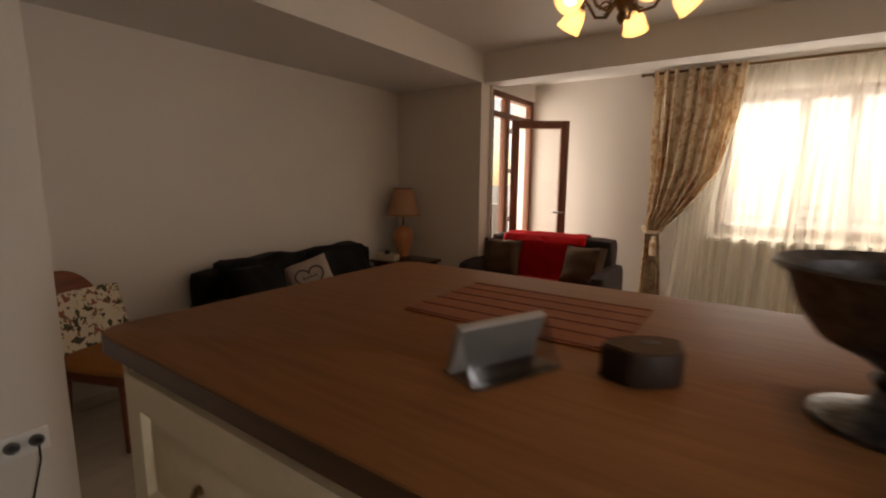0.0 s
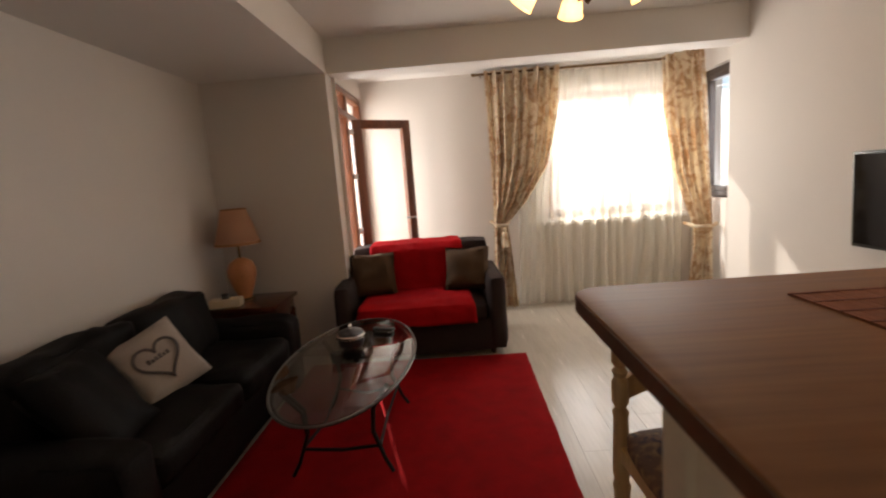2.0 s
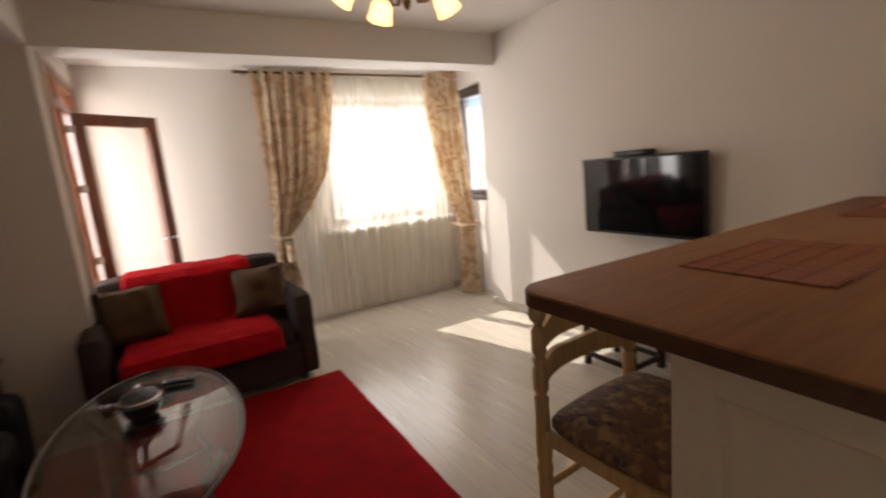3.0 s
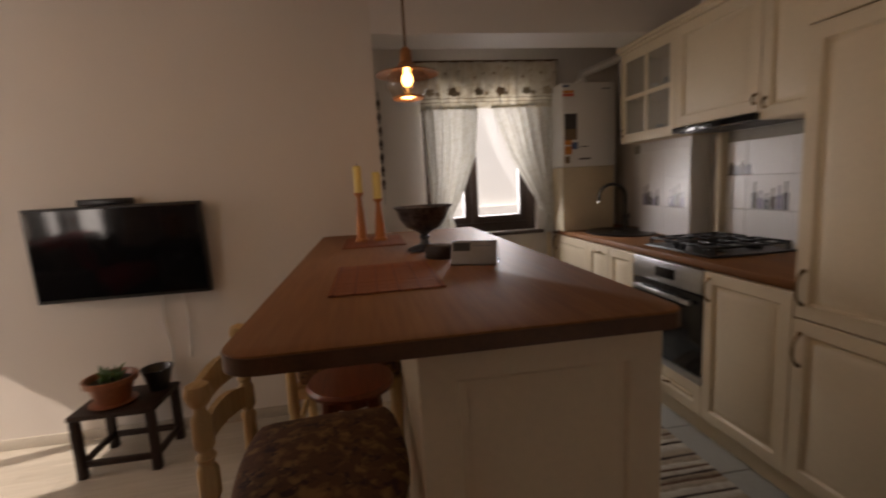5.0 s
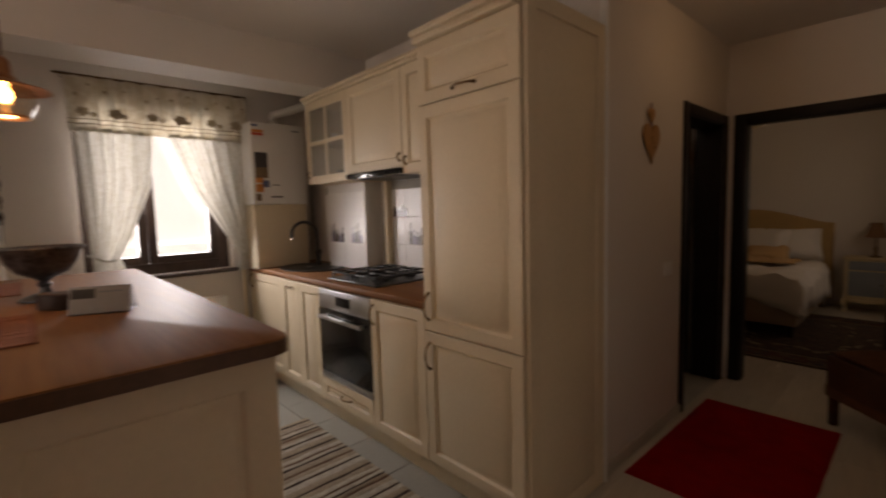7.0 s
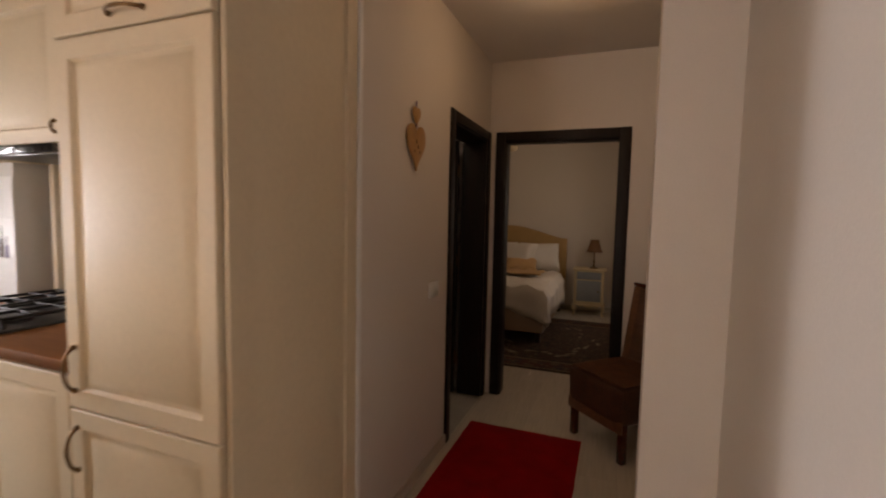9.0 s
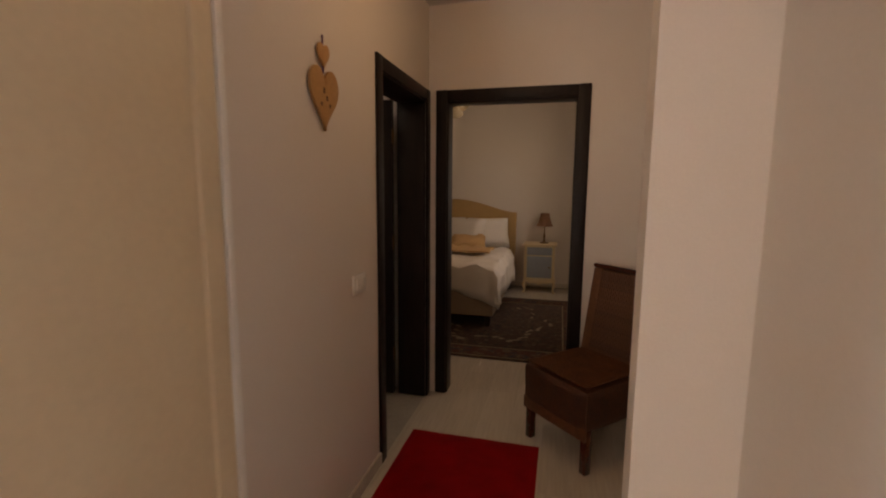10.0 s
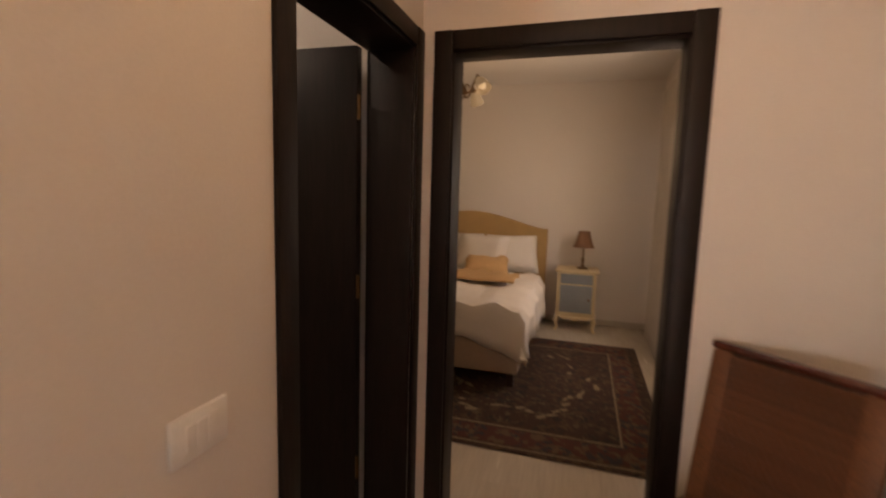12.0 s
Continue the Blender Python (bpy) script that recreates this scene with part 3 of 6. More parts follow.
part("ledge", Mesh().box(-0.12, -7, 3.5, -0.001, 7, 3.75), M_OUT2, house)
for wy in (0.2, -3.2, 3.2):
    w = part("window", Mesh().box(0.10, wy, 4.6, 0.14, wy + 1.1, 4.66).box(0.10, wy, 6.14, 0.14, wy + 1.1, 6.2).box(0.10, wy, 4.66, 0.14, wy + 0.06, 6.14).box(0.10, wy + 1.04, 4.66, 0.14, wy + 1.1, 6.14).box(0.10, wy + 0.52, 4.66, 0.14, wy + 0.58, 6.14), M_WHITE, house)
    part("pane", Mesh().box(0.115, wy + 0.06, 4.66, 0.125, wy + 1.04, 6.14), M_GREY, w)
setting("ground", Mesh().box(-300, -300, -3.3, 300, 300, -3.0), mat("street_ground", (0.16, 0.15, 0.13), 0.9, vary=0.2, scale=0.3), "pale street ground outside", "ground")

# ---- kitchen ----
def panel_front(w, h, rings=((0, 0), (0.052, 0), (0.056, -0.004), (0.062, -0.011), (0.074, -0.011), (0.080, -0.008), (0.112, -0.001)), th=0.02):
    """A routed door front, w by h, lying in x and z; its face looks to -y."""
    k = Mesh()
    b = k.bm
    loops = []
    lo = min(w, h)
    for ins, dep in ((0.0, th), (0.0, 0.003), (0.003, 0.0)) + tuple((min(i, lo * 0.44) + 0.003, -d) for i, d in rings):
        loops.append([b.verts.new((x, dep - th, z)) for x, z in ((ins, ins), (w - ins, ins), (w - ins, h - ins), (ins, h - ins))])
    for p, q in zip(loops, loops[1:]):
        for i in range(4):
            try:
                b.faces.new((p[i], p[(i + 1) % 4], q[(i + 1) % 4], q[i]))
            except ValueError:
                pass
    b.faces.new(loops[-1])
    b.faces.new(loops[0][::-1])
    bmesh.ops.remove_doubles(b, verts=b.verts, dist=1e-6)
    bmesh.ops.recalc_face_normals(b, faces=b.faces)
    return k


def pull(parent, x, z, upright=True, size=0.11, y=-0.021):
    """A bow handle of old brass on two feet."""
    n = 7
    pts = []
    for i in range(n + 1):
        t = i / n
        s = (t - 0.5) * size
        out = y - 0.006 - 0.2 * size * math.sin(math.pi * t) ** 0.6
        pts.append((x, out, z + s) if upright else (x + s, out, z))
    hn = part("handle", Mesh().tube(pts, [0.006, 0.005, 0.0045, 0.0055, 0.0055, 0.0045, 0.005, 0.006], 8), M_BRASS, parent, "dark brass bow handle")
    for t in (-0.5, 0.5):
        p = (x, y + 0.001, z + t * size) if upright else (x + t * size, y + 0.001, z)
        part("foot", Mesh().tube([p, (p[0], p[1] - 0.007, p[2])], 0.008), M_BRASS, hn)


KF, KB, WT = -0.655, -1.249, 0.935  # cabinet fronts, back wall, worktop height
CABG = "fitted kitchen"


def base_unit(x0, x1, label, drawer=False):
    """Carcass with its front; fronts look to +y, so the thing is turned about."""
    w = x1 - x0
    c = thing("base_cabinet", pose(x1, KF, 0, 0, 0, 180), label, "cabinet", CABG)
    part("body", Mesh().box(0.001, 0.001, 0.11, w - 0.001, 0.585, 0.892), M_CREAM, c)
    return c, w


def front(parent, name, x, z, w, h, mtl=None):
    return part(name, panel_front(w - 0.004, h - 0.004), mtl or M_CREAM, parent, "", Matrix.Translation((x + 0.002, -0.001, z + 0.002)))


X0, X1, X2, X3, X4, X5 = -1.45, -0.85, -0.37, 0.235, 0.84, 1.48
c, w = base_unit(X1, X2, "cream routed base cabinet with a brass handle")
d = front(c, "door", 0, 0.12, w, 0.77)
pull(d, 0.035, 0.68)
c, w = base_unit(X3, X4, "cream routed base cabinet under the sink")
d = front(c, "door", 0, 0.12, w / 2, 0.77)
d2 = front(c, "door", w / 2, 0.12, w / 2, 0.77)
pull(d, 0.15, 0.72, False, 0.09)
c, w = base_unit(X4, X5, "cream routed corner base cabinet")
d = front(c, "door", 0.0, 0.12, w, 0.77)
pull(d, 0.06, 0.70)
# oven housing
c = thing("oven_cabinet", pose(X3, KF, 0, 0, 0, 180), "cream oven housing with a drawer below", "cabinet", CABG)
w = X3 - X2
part("body", Mesh().box(0.001, 0.001, 0.11, w - 0.001, 0.585, 0.285).box(0.001, 0.001, 0.285, 0.018, 0.585, 0.892).box(w - 0.018, 0.001, 0.285, w - 0.001, 0.585, 0.892).box(0.018, 0.57, 0.285, w - 0.018, 0.585, 0.892), M_CREAM, c)
d = front(c, "drawer", 0, 0.12, w, 0.168)
pull(d, w / 2, 0.085, False)
o = thing("oven", pose(X3 - 0.02, KF + 0.002, 0.287, 0, 0, 180), "built-in steel and black glass oven", "oven")
ow = w - 0.04
part("body", Mesh().box(0.0, 0.012, 0.0, ow, 0.54, 0.60), M_BLACK, o)
part("control_panel", Mesh().box(-0.015, -0.022, 0.475, ow + 0.015, 0.01, 0.60, 0.004), M_STEEL, o, "brushed steel control panel")
dr = part("oven_door", Mesh().box(-0.015, -0.022, 0.045, ow + 0.015, 0.01, 0.468, 0.004), M_SCREEN, o, "black glass oven door")
part("handle", Mesh().box(0.03, -0.062, 0.412, ow - 0.03, -0.046, 0.436, 0.006).box(0.05, -0.05, 0.416, 0.075, -0.02, 0.432).box(ow - 0.075, -0.05, 0.416, ow - 0.05, -0.02, 0.432), M_STEEL, dr, "steel bar handle")
part("trim", Mesh().box(-0.015, -0.022, 0.0, ow + 0.015, 0.01, 0.040, 0.003), M_STEEL, o)
part("display", Mesh().box(ow * 0.36, -0.0245, 0.508, ow * 0.66, -0.0225, 0.565, 0.001), M_SCREEN, o, "dark glass display")
setting("plinth", Mesh().box(X1, KF - 0.055, 0.001, X5, KF - 0.035, 0.108), M_CREAM, "cream kitchen plinth", "plinth")
# worktop with a bright round front edge
wt = Mesh().box(X1 + 0.002, KB, WT - 0.04, X5 + 0.018, KF + 0.022, WT, 0.008)
solo("worktop", wt, M_TOP, Matrix(), "oak laminate kitchen worktop", "worktop", CABG)
# tall housing for the fridge
t = thing("tall_cabinet", pose(X1, KF, 0, 0, 0, 180), "tall cream routed fridge housing", "cabinet", CABG)
tw, th_ = X1 - X0, 2.14
part("body", Mesh().box(0.001, 0.001, 0.11, tw - 0.016, 0.594, th_), M_CREAM, t)
sp = panel_front(0.594, th_ + 0.06, rings=((0, 0), (0.06, 0), (0.066, -0.009), (0.078, -0.009), (0.105, -0.001)), th=0.016)
part("side_panel", sp, M_CREAM, t, "routed cream side panel", Matrix.Translation((tw + 0.001, 0.0, 0.0)) @ pose(0, 0, 0, 0, 0, 90))
d = front(t, "fridge_door", 0, 0.12, tw, 0.672)
pull(d, 0.035, 0.55, True, 0.13)
d = front(t, "door", 0, 0.795, tw, 1.07)
pull(d, 0.035, 0.12, True, 0.13)
d = front(t, "top_door", 0, 1.868, tw, 0.27)
pull(d, tw / 2, 0.035, False, 0.13)
part("cornice", Mesh().box(-0.005, -0.045, th_ + 0.001, tw - 0.017, 0.594, th_ + 0.03, 0.006).box(-0.005, -0.065, th_ + 0.03, tw - 0.017, 0.594, th_ + 0.06, 0.01), M_CREAM, t)
part("plinth", Mesh().box(0.0, 0.03, 0.001, tw, 0.05, 0.109), M_CREAM, t)
setting("trim", Mesh().box(-1.475, -1.275, 0, -1.4375, -1.252, CEIL, 0.004), M_WHITE, "white strip that closes the cabinet to the wall", "trim")
# wall cupboards
UF, UZ, UH = -0.935, 1.60, 0.62


def wall_unit(x0, x1, label, z0=UZ):
    u = thing("wall_cabinet", pose(x1, UF, z0, 0, 0, 180), label, "cabinet", CABG)
    part("cornice", Mesh().box(-0.0, -0.04, UZ + UH - z0 + 0.001, x1 - x0, 0.31, UZ + UH - z0 + 0.02, 0.004).box(0.0, -0.06, UZ + UH - z0 + 0.02, x1 - x0, 0.31, UZ + UH - z0 + 0.045, 0.008), M_CREAM, u)
    return u, x1 - x0


u, w = wall_unit(X1, X2 + 0.01, "narrow cream wall cupboard")
part("body", Mesh().box(0.001, 0.001, 0, w - 0.001, 0.312, UH), M_CREAM, u)
d = front(u, "door", 0, 0, w, UH)
pull(d, 0.03, 0.075, True, 0.042)
u, w = wall_unit(X2 + 0.01, 0.25, "cream wall cupboard over the hood", 1.64)
part("body", Mesh().box(0.001, 0.001, 0, w - 0.001, 0.312, UH - 0.04), M_CREAM, u)
d = front(u, "door", 0, 0, w, UH - 0.04)
pull(d, w - 0.03, 0.06, True, 0.042)
u, w = wall_unit(0.25, 0.86, "cream wall cupboard with a glazed door")
part("body", Mesh().box(0.001, 0.001, 0, 0.018, 0.312, UH).box(w - 0.018, 0.001, 0, w - 0.001, 0.312, UH).box(0.018, 0.001, 0, w - 0.018, 0.312, 0.018).box(0.018, 0.001, UH - 0.018, w - 0.018, 0.312, UH).box(0.018, 0.295, 0.018, w - 0.018, 0.312, UH - 0.018).box(0.018, 0.03, 0.30, w - 0.018, 0.295, 0.316), M_CREAM, u)
fw = 0.062
d = part("door", Mesh().box(0.002, -0.02, 0.002, fw, -0.001, UH - 0.002, 0.004), M_CREAM, u)
part("stile", Mesh().box(w - fw, -0.02, 0.002, w - 0.002, -0.001, UH - 0.002, 0.004), M_CREAM, d)
for z0, z1 in ((0.002, fw), (UH - fw, UH - 0.002)):
    part("rail", Mesh().box(fw, -0.02, z0, w - fw, -0.001, z1, 0.004), M_CREAM, d)
part("glazing_bar", Mesh().box(w / 2 - 0.014, -0.019, fw, w / 2 + 0.014, -0.003, UH - fw, 0.003), M_CREAM, d)
for a, b in ((fw, w / 2 - 0.014), (w / 2 + 0.014, w - fw)):
    part("glazing_bar", Mesh().box(a, -0.0185, UH / 2 - 0.014, b, -0.0035, UH / 2 + 0.014, 0.003), M_CREAM, d)
for a, b in ((fw, w / 2 - 0.014), (w / 2 + 0.014, w - fw)):
    for z0, z1 in ((fw, UH / 2 - 0.014), (UH / 2 + 0.014, UH - fw)):
        part("pane", Mesh().box(a, -0.011, z0, b, -0.008, z1), M_MILK, d)
pull(d, 0.03, 0.075, True, 0.042)
for i, (gx, gz, s) in enumerate([(0.42, 0.018, 1.0), (0.33, 0.018, 0.8), (0.22, 0.018, 1.0), (0.15, 0.316, 0.9), (0.30, 0.316, 1.0), (0.45, 0.316, 0.85)]):
    gl = Mesh().lathe([(0.026 * s, 0), (0.032 * s, 0.09 * s), (0.03 * s, 0.088 * s), (0.024 * s, 0.006)], n=14)
    solo("drinking_glass", gl, M_WHITE if i % 2 else M_GREY, pose(0.86 - gx, UF - 0.15, UZ + gz + 0.001), "small glass standing in the cupboard", "glass", "glasses in the cupboard")
# slim hood
hd = thing("cooker_hood", pose(0.25, UF, 1.60, 0, 0, 180), "slim black pull-out cooker hood", "cooker hood")
part("body", Mesh().box(0.005, 0.004, 0.002, 0.605, 0.30, 0.038, 0.003), M_BLACK, hd)
part("visor", Mesh().box(0.005, -0.045, 0.004, 0.605, 0.0, 0.036, 0.004), M_SCREEN, hd, "dark glass visor")
# chase with tiles, pipes
setting("tile_chase", Mesh().box(0.34, KB, WT + 0.001, 0.90, -1.10, 1.62), mat("tile_white", (0.75, 0.74, 0.73), 0.2, vary=0.03, bump=0.02), "white tiled pipe chase behind the worktop", "wall")
setting("pipe_cover", Mesh().box(0.20, KB, WT + 0.001, 0.235, -1.19, 1.60, 0.004), M_CREAM, "upright cream pipe cover", "trim")
# hob
hob = thing("gas_hob", pose(-0.06, -0.95, WT + 0.001), "black gas hob with cast iron grates", "hob")
part("plate", Mesh().box(-0.28, -0.25, 0, 0.28, 0.25, 0.012, 0.005), M_BLACK, hob)
for bx, by, r in ((-0.14, 0.12, 0.05), (0.14, 0.12, 0.04), (-0.14, -0.12, 0.04), (0.14, -0.12, 0.05)):
    part("burner", Mesh().lathe([(r, 0.012), (r, 0.024), (r * 0.75, 0.026), (r * 0.75, 0.034), (0.0, 0.036)], (bx, by, 0), 16), M_BLACK, hob)
for gx in (-0.14, 0.14):
    gr = Mesh()
    for sx in (-0.115, 0.115):
        gr.box(gx + sx - 0.006, -0.225, 0.042, gx + sx + 0.006, 0.225, 0.054, 0.002)
    for gy in (-0.225, -0.12, 0.0, 0.12, 0.225):
        gr.box(gx - 0.115, gy - 0.005, 0.044, gx + 0.115, gy + 0.005, 0.056, 0.002)
    for sx in (-0.115, 0.115):
        for gy in (-0.22, 0.22):
            gr.box(gx + sx - 0.007, gy - 0.007, 0.012, gx + sx + 0.007, gy + 0.007, 0.044)
    gr.box(gx - 0.005, -0.225, 0.045, gx + 0.005, 0.225, 0.0565, 0.002)
    part("grate", gr, M_BMETAL, hob, "black cast iron grate")
for i in range(4):
    part("knob", Mesh().lathe([(0.016, 0.012), (0.016, 0.028), (0.012, 0.034), (0, 0.034)], (0.245, -0.12 + 0.08 * i, 0), 12), M_BLACK, hob)
# sink and tap
sk = thing("sink", pose(0.90, -0.93, WT), "black granite inset sink", "sink")
basin = Mesh().lathe([(0.30, 0.001), (0.30, 0.010), (0.27, 0.012), (0.24, 0.004), (0.21, 0.003), (0.0, 0.003)], (0, 0, 0), 28, sx=1.05, sy=0.78)
part("bowl", basin, M_BLACK, sk)
part("drain", Mesh().lathe([(0.03, 0.004), (0.03, 0.008), (0, 0.008)], (0.05, 0, 0), 14), M_STEEL, sk)
tap = thing("kitchen_tap", pose(0.97, -1.02, WT + 0.012), "tall black swan-neck kitchen tap", "tap")
part("base", Mesh().lathe([(0.028, 0), (0.028, 0.02), (0.021, 0.03), (0.021, 0.12), (0, 0.125)], n=16), M_BLACK, tap)
neck = [(0, 0, 0.1), (0, 0, 0.26)] + [(0.02 * (1 - math.cos(a)), 0.10 * (1 - math.cos(a)), 0.26 + 0.10 * math.sin(a)) for a in [math.pi * i / 10 for i in range(1, 11)]] + [(0.04, 0.2, 0.235)]
part("spout", Mesh().tube(neck, 0.013, 12), M_BLACK, tap)
part("nozzle", Mesh().tube([(0.04, 0.2, 0.236), (0.04, 0.2, 0.222)], 0.0135, 12), M_CHROME, tap, "bright nozzle ring")
part("lever", Mesh().tube([(-0.02, 0, 0.09), (-0.05, 0.0, 0.10), (-0.09, 0.02, 0.13)], 0.008), M_BLACK, tap)
# boiler with its panel below and flue
bl = thing("gas_boiler", pose(1.20, -1.07, 1.46), "white wall-hung gas boiler with stickers", "boiler")
part("casing", Mesh().box(0, 0, 0, 0.298, 0.465, 0.66, 0.012), M_WHITE, bl)
part("badge", Mesh().box(-0.002, 0.05, 0.605, -0.0005, 0.12, 0.615), M_GREY, bl, "small grey plate")
M_STICK = [mat("sticker_%s" % n, c_, 0.4, vary=0.2, scale=30) for n, c_ in (("dark", (0.06, 0.05, 0.05)), ("photo", (0.20, 0.13, 0.07)), ("orange", (0.65, 0.25, 0.05)), ("blue", (0.10, 0.14, 0.28)), ("red", (0.55, 0.08, 0.04)))]
for y0, y1, z0, z1, k in ((0.335, 0.44, 0.30, 0.42, 0), (0.335, 0.44, 0.215, 0.30, 1), (0.36, 0.45, 0.555, 0.575, 4), (0.36, 0.45, 0.578, 0.60, 2), (0.40, 0.45, 0.625, 0.64, 3), (0.38, 0.44, 0.175, 0.215, 2), (0.33, 0.385, 0.14, 0.195, 3), (0.38, 0.44, 0.10, 0.165, 2), (0.40, 0.44, 0.03, 0.085, 1), (0.24, 0.31, 0.155, 0.162, 0), (0.22, 0.32, 0.055, 0.068, 0)):
    part("sticker", Mesh().box(-0.0025, y0, z0, -0.0006, y1, z1), M_STICK[k], bl)
part("vent", Mesh().lathe([(0.05, 0.66), (0.05, 0.70), (0.03, 0.71), (0, 0.71)], (0.15, 0.22, 0), 16), M_WHITE, bl)
solo("boiler_flue", Mesh().tube([(1.35, -0.85, 2.171), (1.35, -0.86, 2.22), (1.30, -0.95, 2.245), (1.02, -1.19, 2.33)], 0.032, 14), M_WHITE, Matrix(), "white boiler flue pipe", "pipe")
cc = thing("corner_cupboard", pose(1.21, -0.835, WT + 0.001), "cream cupboard box under the boiler", "cabinet", CABG)
part("body", Mesh().box(0.017, -0.225, 0, 0.288, 0.225, 0.522, 0.002), M_CREAM, cc)
part("panel", Mesh().box(0, -0.225, 0, 0.016, 0.225, 0.522, 0.003), M_CREAM, cc)
solo("radiator", Mesh().box(1.40, -0.42, 0.12, 1.48, 0.5, 0.72, 0.01), M_WHITE, Matrix(), "white panel radiator below the window", "radiator")
# pipes at the corner
solo("wall_pipe", Mesh().tube([(1.44, -0.575, 0.0), (1.44, -0.575, 1.2)], 0.014), M_CREAM, Matrix(), "thin cream upright pipe", "pipe")

# island
IZ = 1.103
TX0, TX1, TY0, TY1 = -1.528, 0.478, 0.335, 1.250
isl = thing("kitchen_island", pose(0, 0, 0), "cream kitchen island with routed panels", "island")
part("body", Mesh().box(-1.448, 0.36, 0.08, 0.47, 0.885, IZ - 0.0405), M_CREAM, isl)
part("plinth", Mesh().box(-1.40, 0.40, 0.001, 0.46, 0.87, 0.079), M_CREAM, isl)
ep = panel_front(0.535, IZ - 0.043 - 0.08, rings=((0, 0), (0.07, 0), (0.075, -0.004), (0.082, -0.012), (0.095, -0.012), (0.102, -0.008), (0.14, -0.001)))
part("end_panel", ep, M_CREAM, isl, "", Matrix.Translation((-1.449, 0.891, 0.081)) @ pose(0, 0, 0, 0, 0, -90))
for i in range(3):
    fx = -1.42 + i * 0.63
    dr = part("drawer", panel_front(0.62, 0.27), M_CREAM, isl, "", Matrix.Translation((fx, 0.359, IZ - 0.33)))
    pull(dr, 0.31, 0.15, False, 0.13)
    dd = part("door", panel_front(0.62, 0.66), M_CREAM, isl, "", Matrix.Translation((fx, 0.359, 0.10)))
r = 0.075
out = []
for cx, cy, a0 in ((TX1 - 0.02, TY0 + 0.02, -90), (TX1 - 0.02, TY1 - 0.02, 0), (TX0 + r, TY1 - r, 90), (TX0 + r * 0.7, TY0 + r * 0.7, 180)):
    rr_ = 0.02 if cx > 0 else (r if cy > 1 else r * 0.7)
    for k in range(7):
        a = radians(a0 + 15 * k)
        out.append((cx + rr_ * math.cos(a), cy + rr_ * math.sin(a)))
part("worktop", Mesh().plate(out, IZ - 0.039, IZ, 0.003), M_TOP, isl, "oak laminate bar top with round corners")
eb = Mesh()
cx_, cy_ = (TX0 + TX1) / 2, (TY0 + TY1) / 2
loops = [[eb.bm.verts.new((x + dx * (1 if x > cx_ else -1), y + dx * (1 if y > cy_ else -1), z)) for x, y in out] for dx, z in ((0.0, IZ - 0.0375), (0.0016, IZ - 0.037), (0.0016, IZ - 0.005), (0.0, IZ - 0.0045))]
for p_, q_ in zip(loops, loops[1:]):
    for i in range(len(out)):
        eb.bm.faces.new((p_[i], p_[(i + 1) % len(out)], q_[(i + 1) % len(out)], q_[i]))
bmesh.ops.recalc_face_normals(eb.bm, faces=eb.bm.faces)
part("edge_band", eb, M_TOPE, isl, "dark brown edging strip")
# mats of thin sticks
M_MAT = [mat("mat_%d" % i, c_, 0.75, vary=0.2, scale=20, rnd=0.3) for i, c_ in enumerate([(0.27, 0.088, 0.036), (0.17, 0.05, 0.024)])]


def place_mat(x0, y0, x1, y1, rz=0):
    ob = thing("placemat", pose((x0 + x1) / 2, (y0 + y1) / 2, IZ + 0.0005, 0, 0, rz), "reddish brown woven stick placemat", "placemat", "placemats on the island")
    w, d = x1 - x0, y1 - y0
    n = 46
    one = part("stick", Mesh().box(-w / n * 0.42, -d / 2 + 0.002, 0, w / n * 0.42, d / 2 - 0.002, 0.004), M_MAT[0], ob, "", Matrix.Translation((-w / 2 + 0.5 * w / n, 0, 0)))
    for i in range(1, n):
        o_ = new("stick", one.data)
        o_.parent = ob
        o_.location = (-w / 2 + (i + 0.5) * w / n, random.uniform(-0.002, 0.002), random.uniform(-0.0004, 0.0004))
    for k in range(6):
        y = -d / 2 + 0.012 + k * (d - 0.024) / 5
        part("cross_thread", Mesh().box(-w / 2, y - 0.0022, 0.002, w / 2, y + 0.0022, 0.0054), M_MAT[1], ob)


place_mat(-1.14, 0.77, -0.70, 1.085)
place_mat(-0.18, 0.80, 0.26, 1.10)
# pewter bowl on a foot
prof = [(0.075, 0), (0.075, 0.006), (0.05, 0.016), (0.022, 0.026), (0.016, 0.045), (0.022, 0.056), (0.015, 0.066), (0.03, 0.078), (0.075, 0.10), (0.10, 0.135), (0.112, 0.172), (0.128, 0.185), (0.126, 0.189), (0.108, 0.178), (0.095, 0.138), (0.07, 0.106), (0, 0.09)]
solo("footed_bowl", Mesh().lathe(prof, n=36), M_STEELBOWL, pose(-0.385, 0.735, IZ + 0.001), "dark engraved metal bowl on a foot", "bowl")
dk = thing("wood_slice", pose(-0.645, 0.712, IZ + 0.001, 0, 0, 40), "dark-barked slice of wood on the island", "wood slice")
outl = [(0.056 * (1 + 0.12 * math.sin(3 * a) + 0.05 * math.sin(7 * a)) * math.cos(a), 0.043 * (1 + 0.1 * math.cos(2 * a)) * math.sin(a)) for a in [2 * math.pi * i / 28 for i in range(28)]]
part("bark", Mesh().plate(outl, 0, 0.048, 0.004), M_DARKWOOD, dk)
part("cut_face", Mesh().plate([(x * 0.93, y * 0.93) for x, y in outl], 0.048, 0.0505), M_TAUPE, dk, "pale cut face")
part("knot", Mesh().lathe([(0.012, 0.0506), (0.011, 0.0515), (0, 0.0516)], (0.008, 0.004, 0), 14, sx=1.3, sy=0.8), M_INK, dk, "dark heart of the wood")
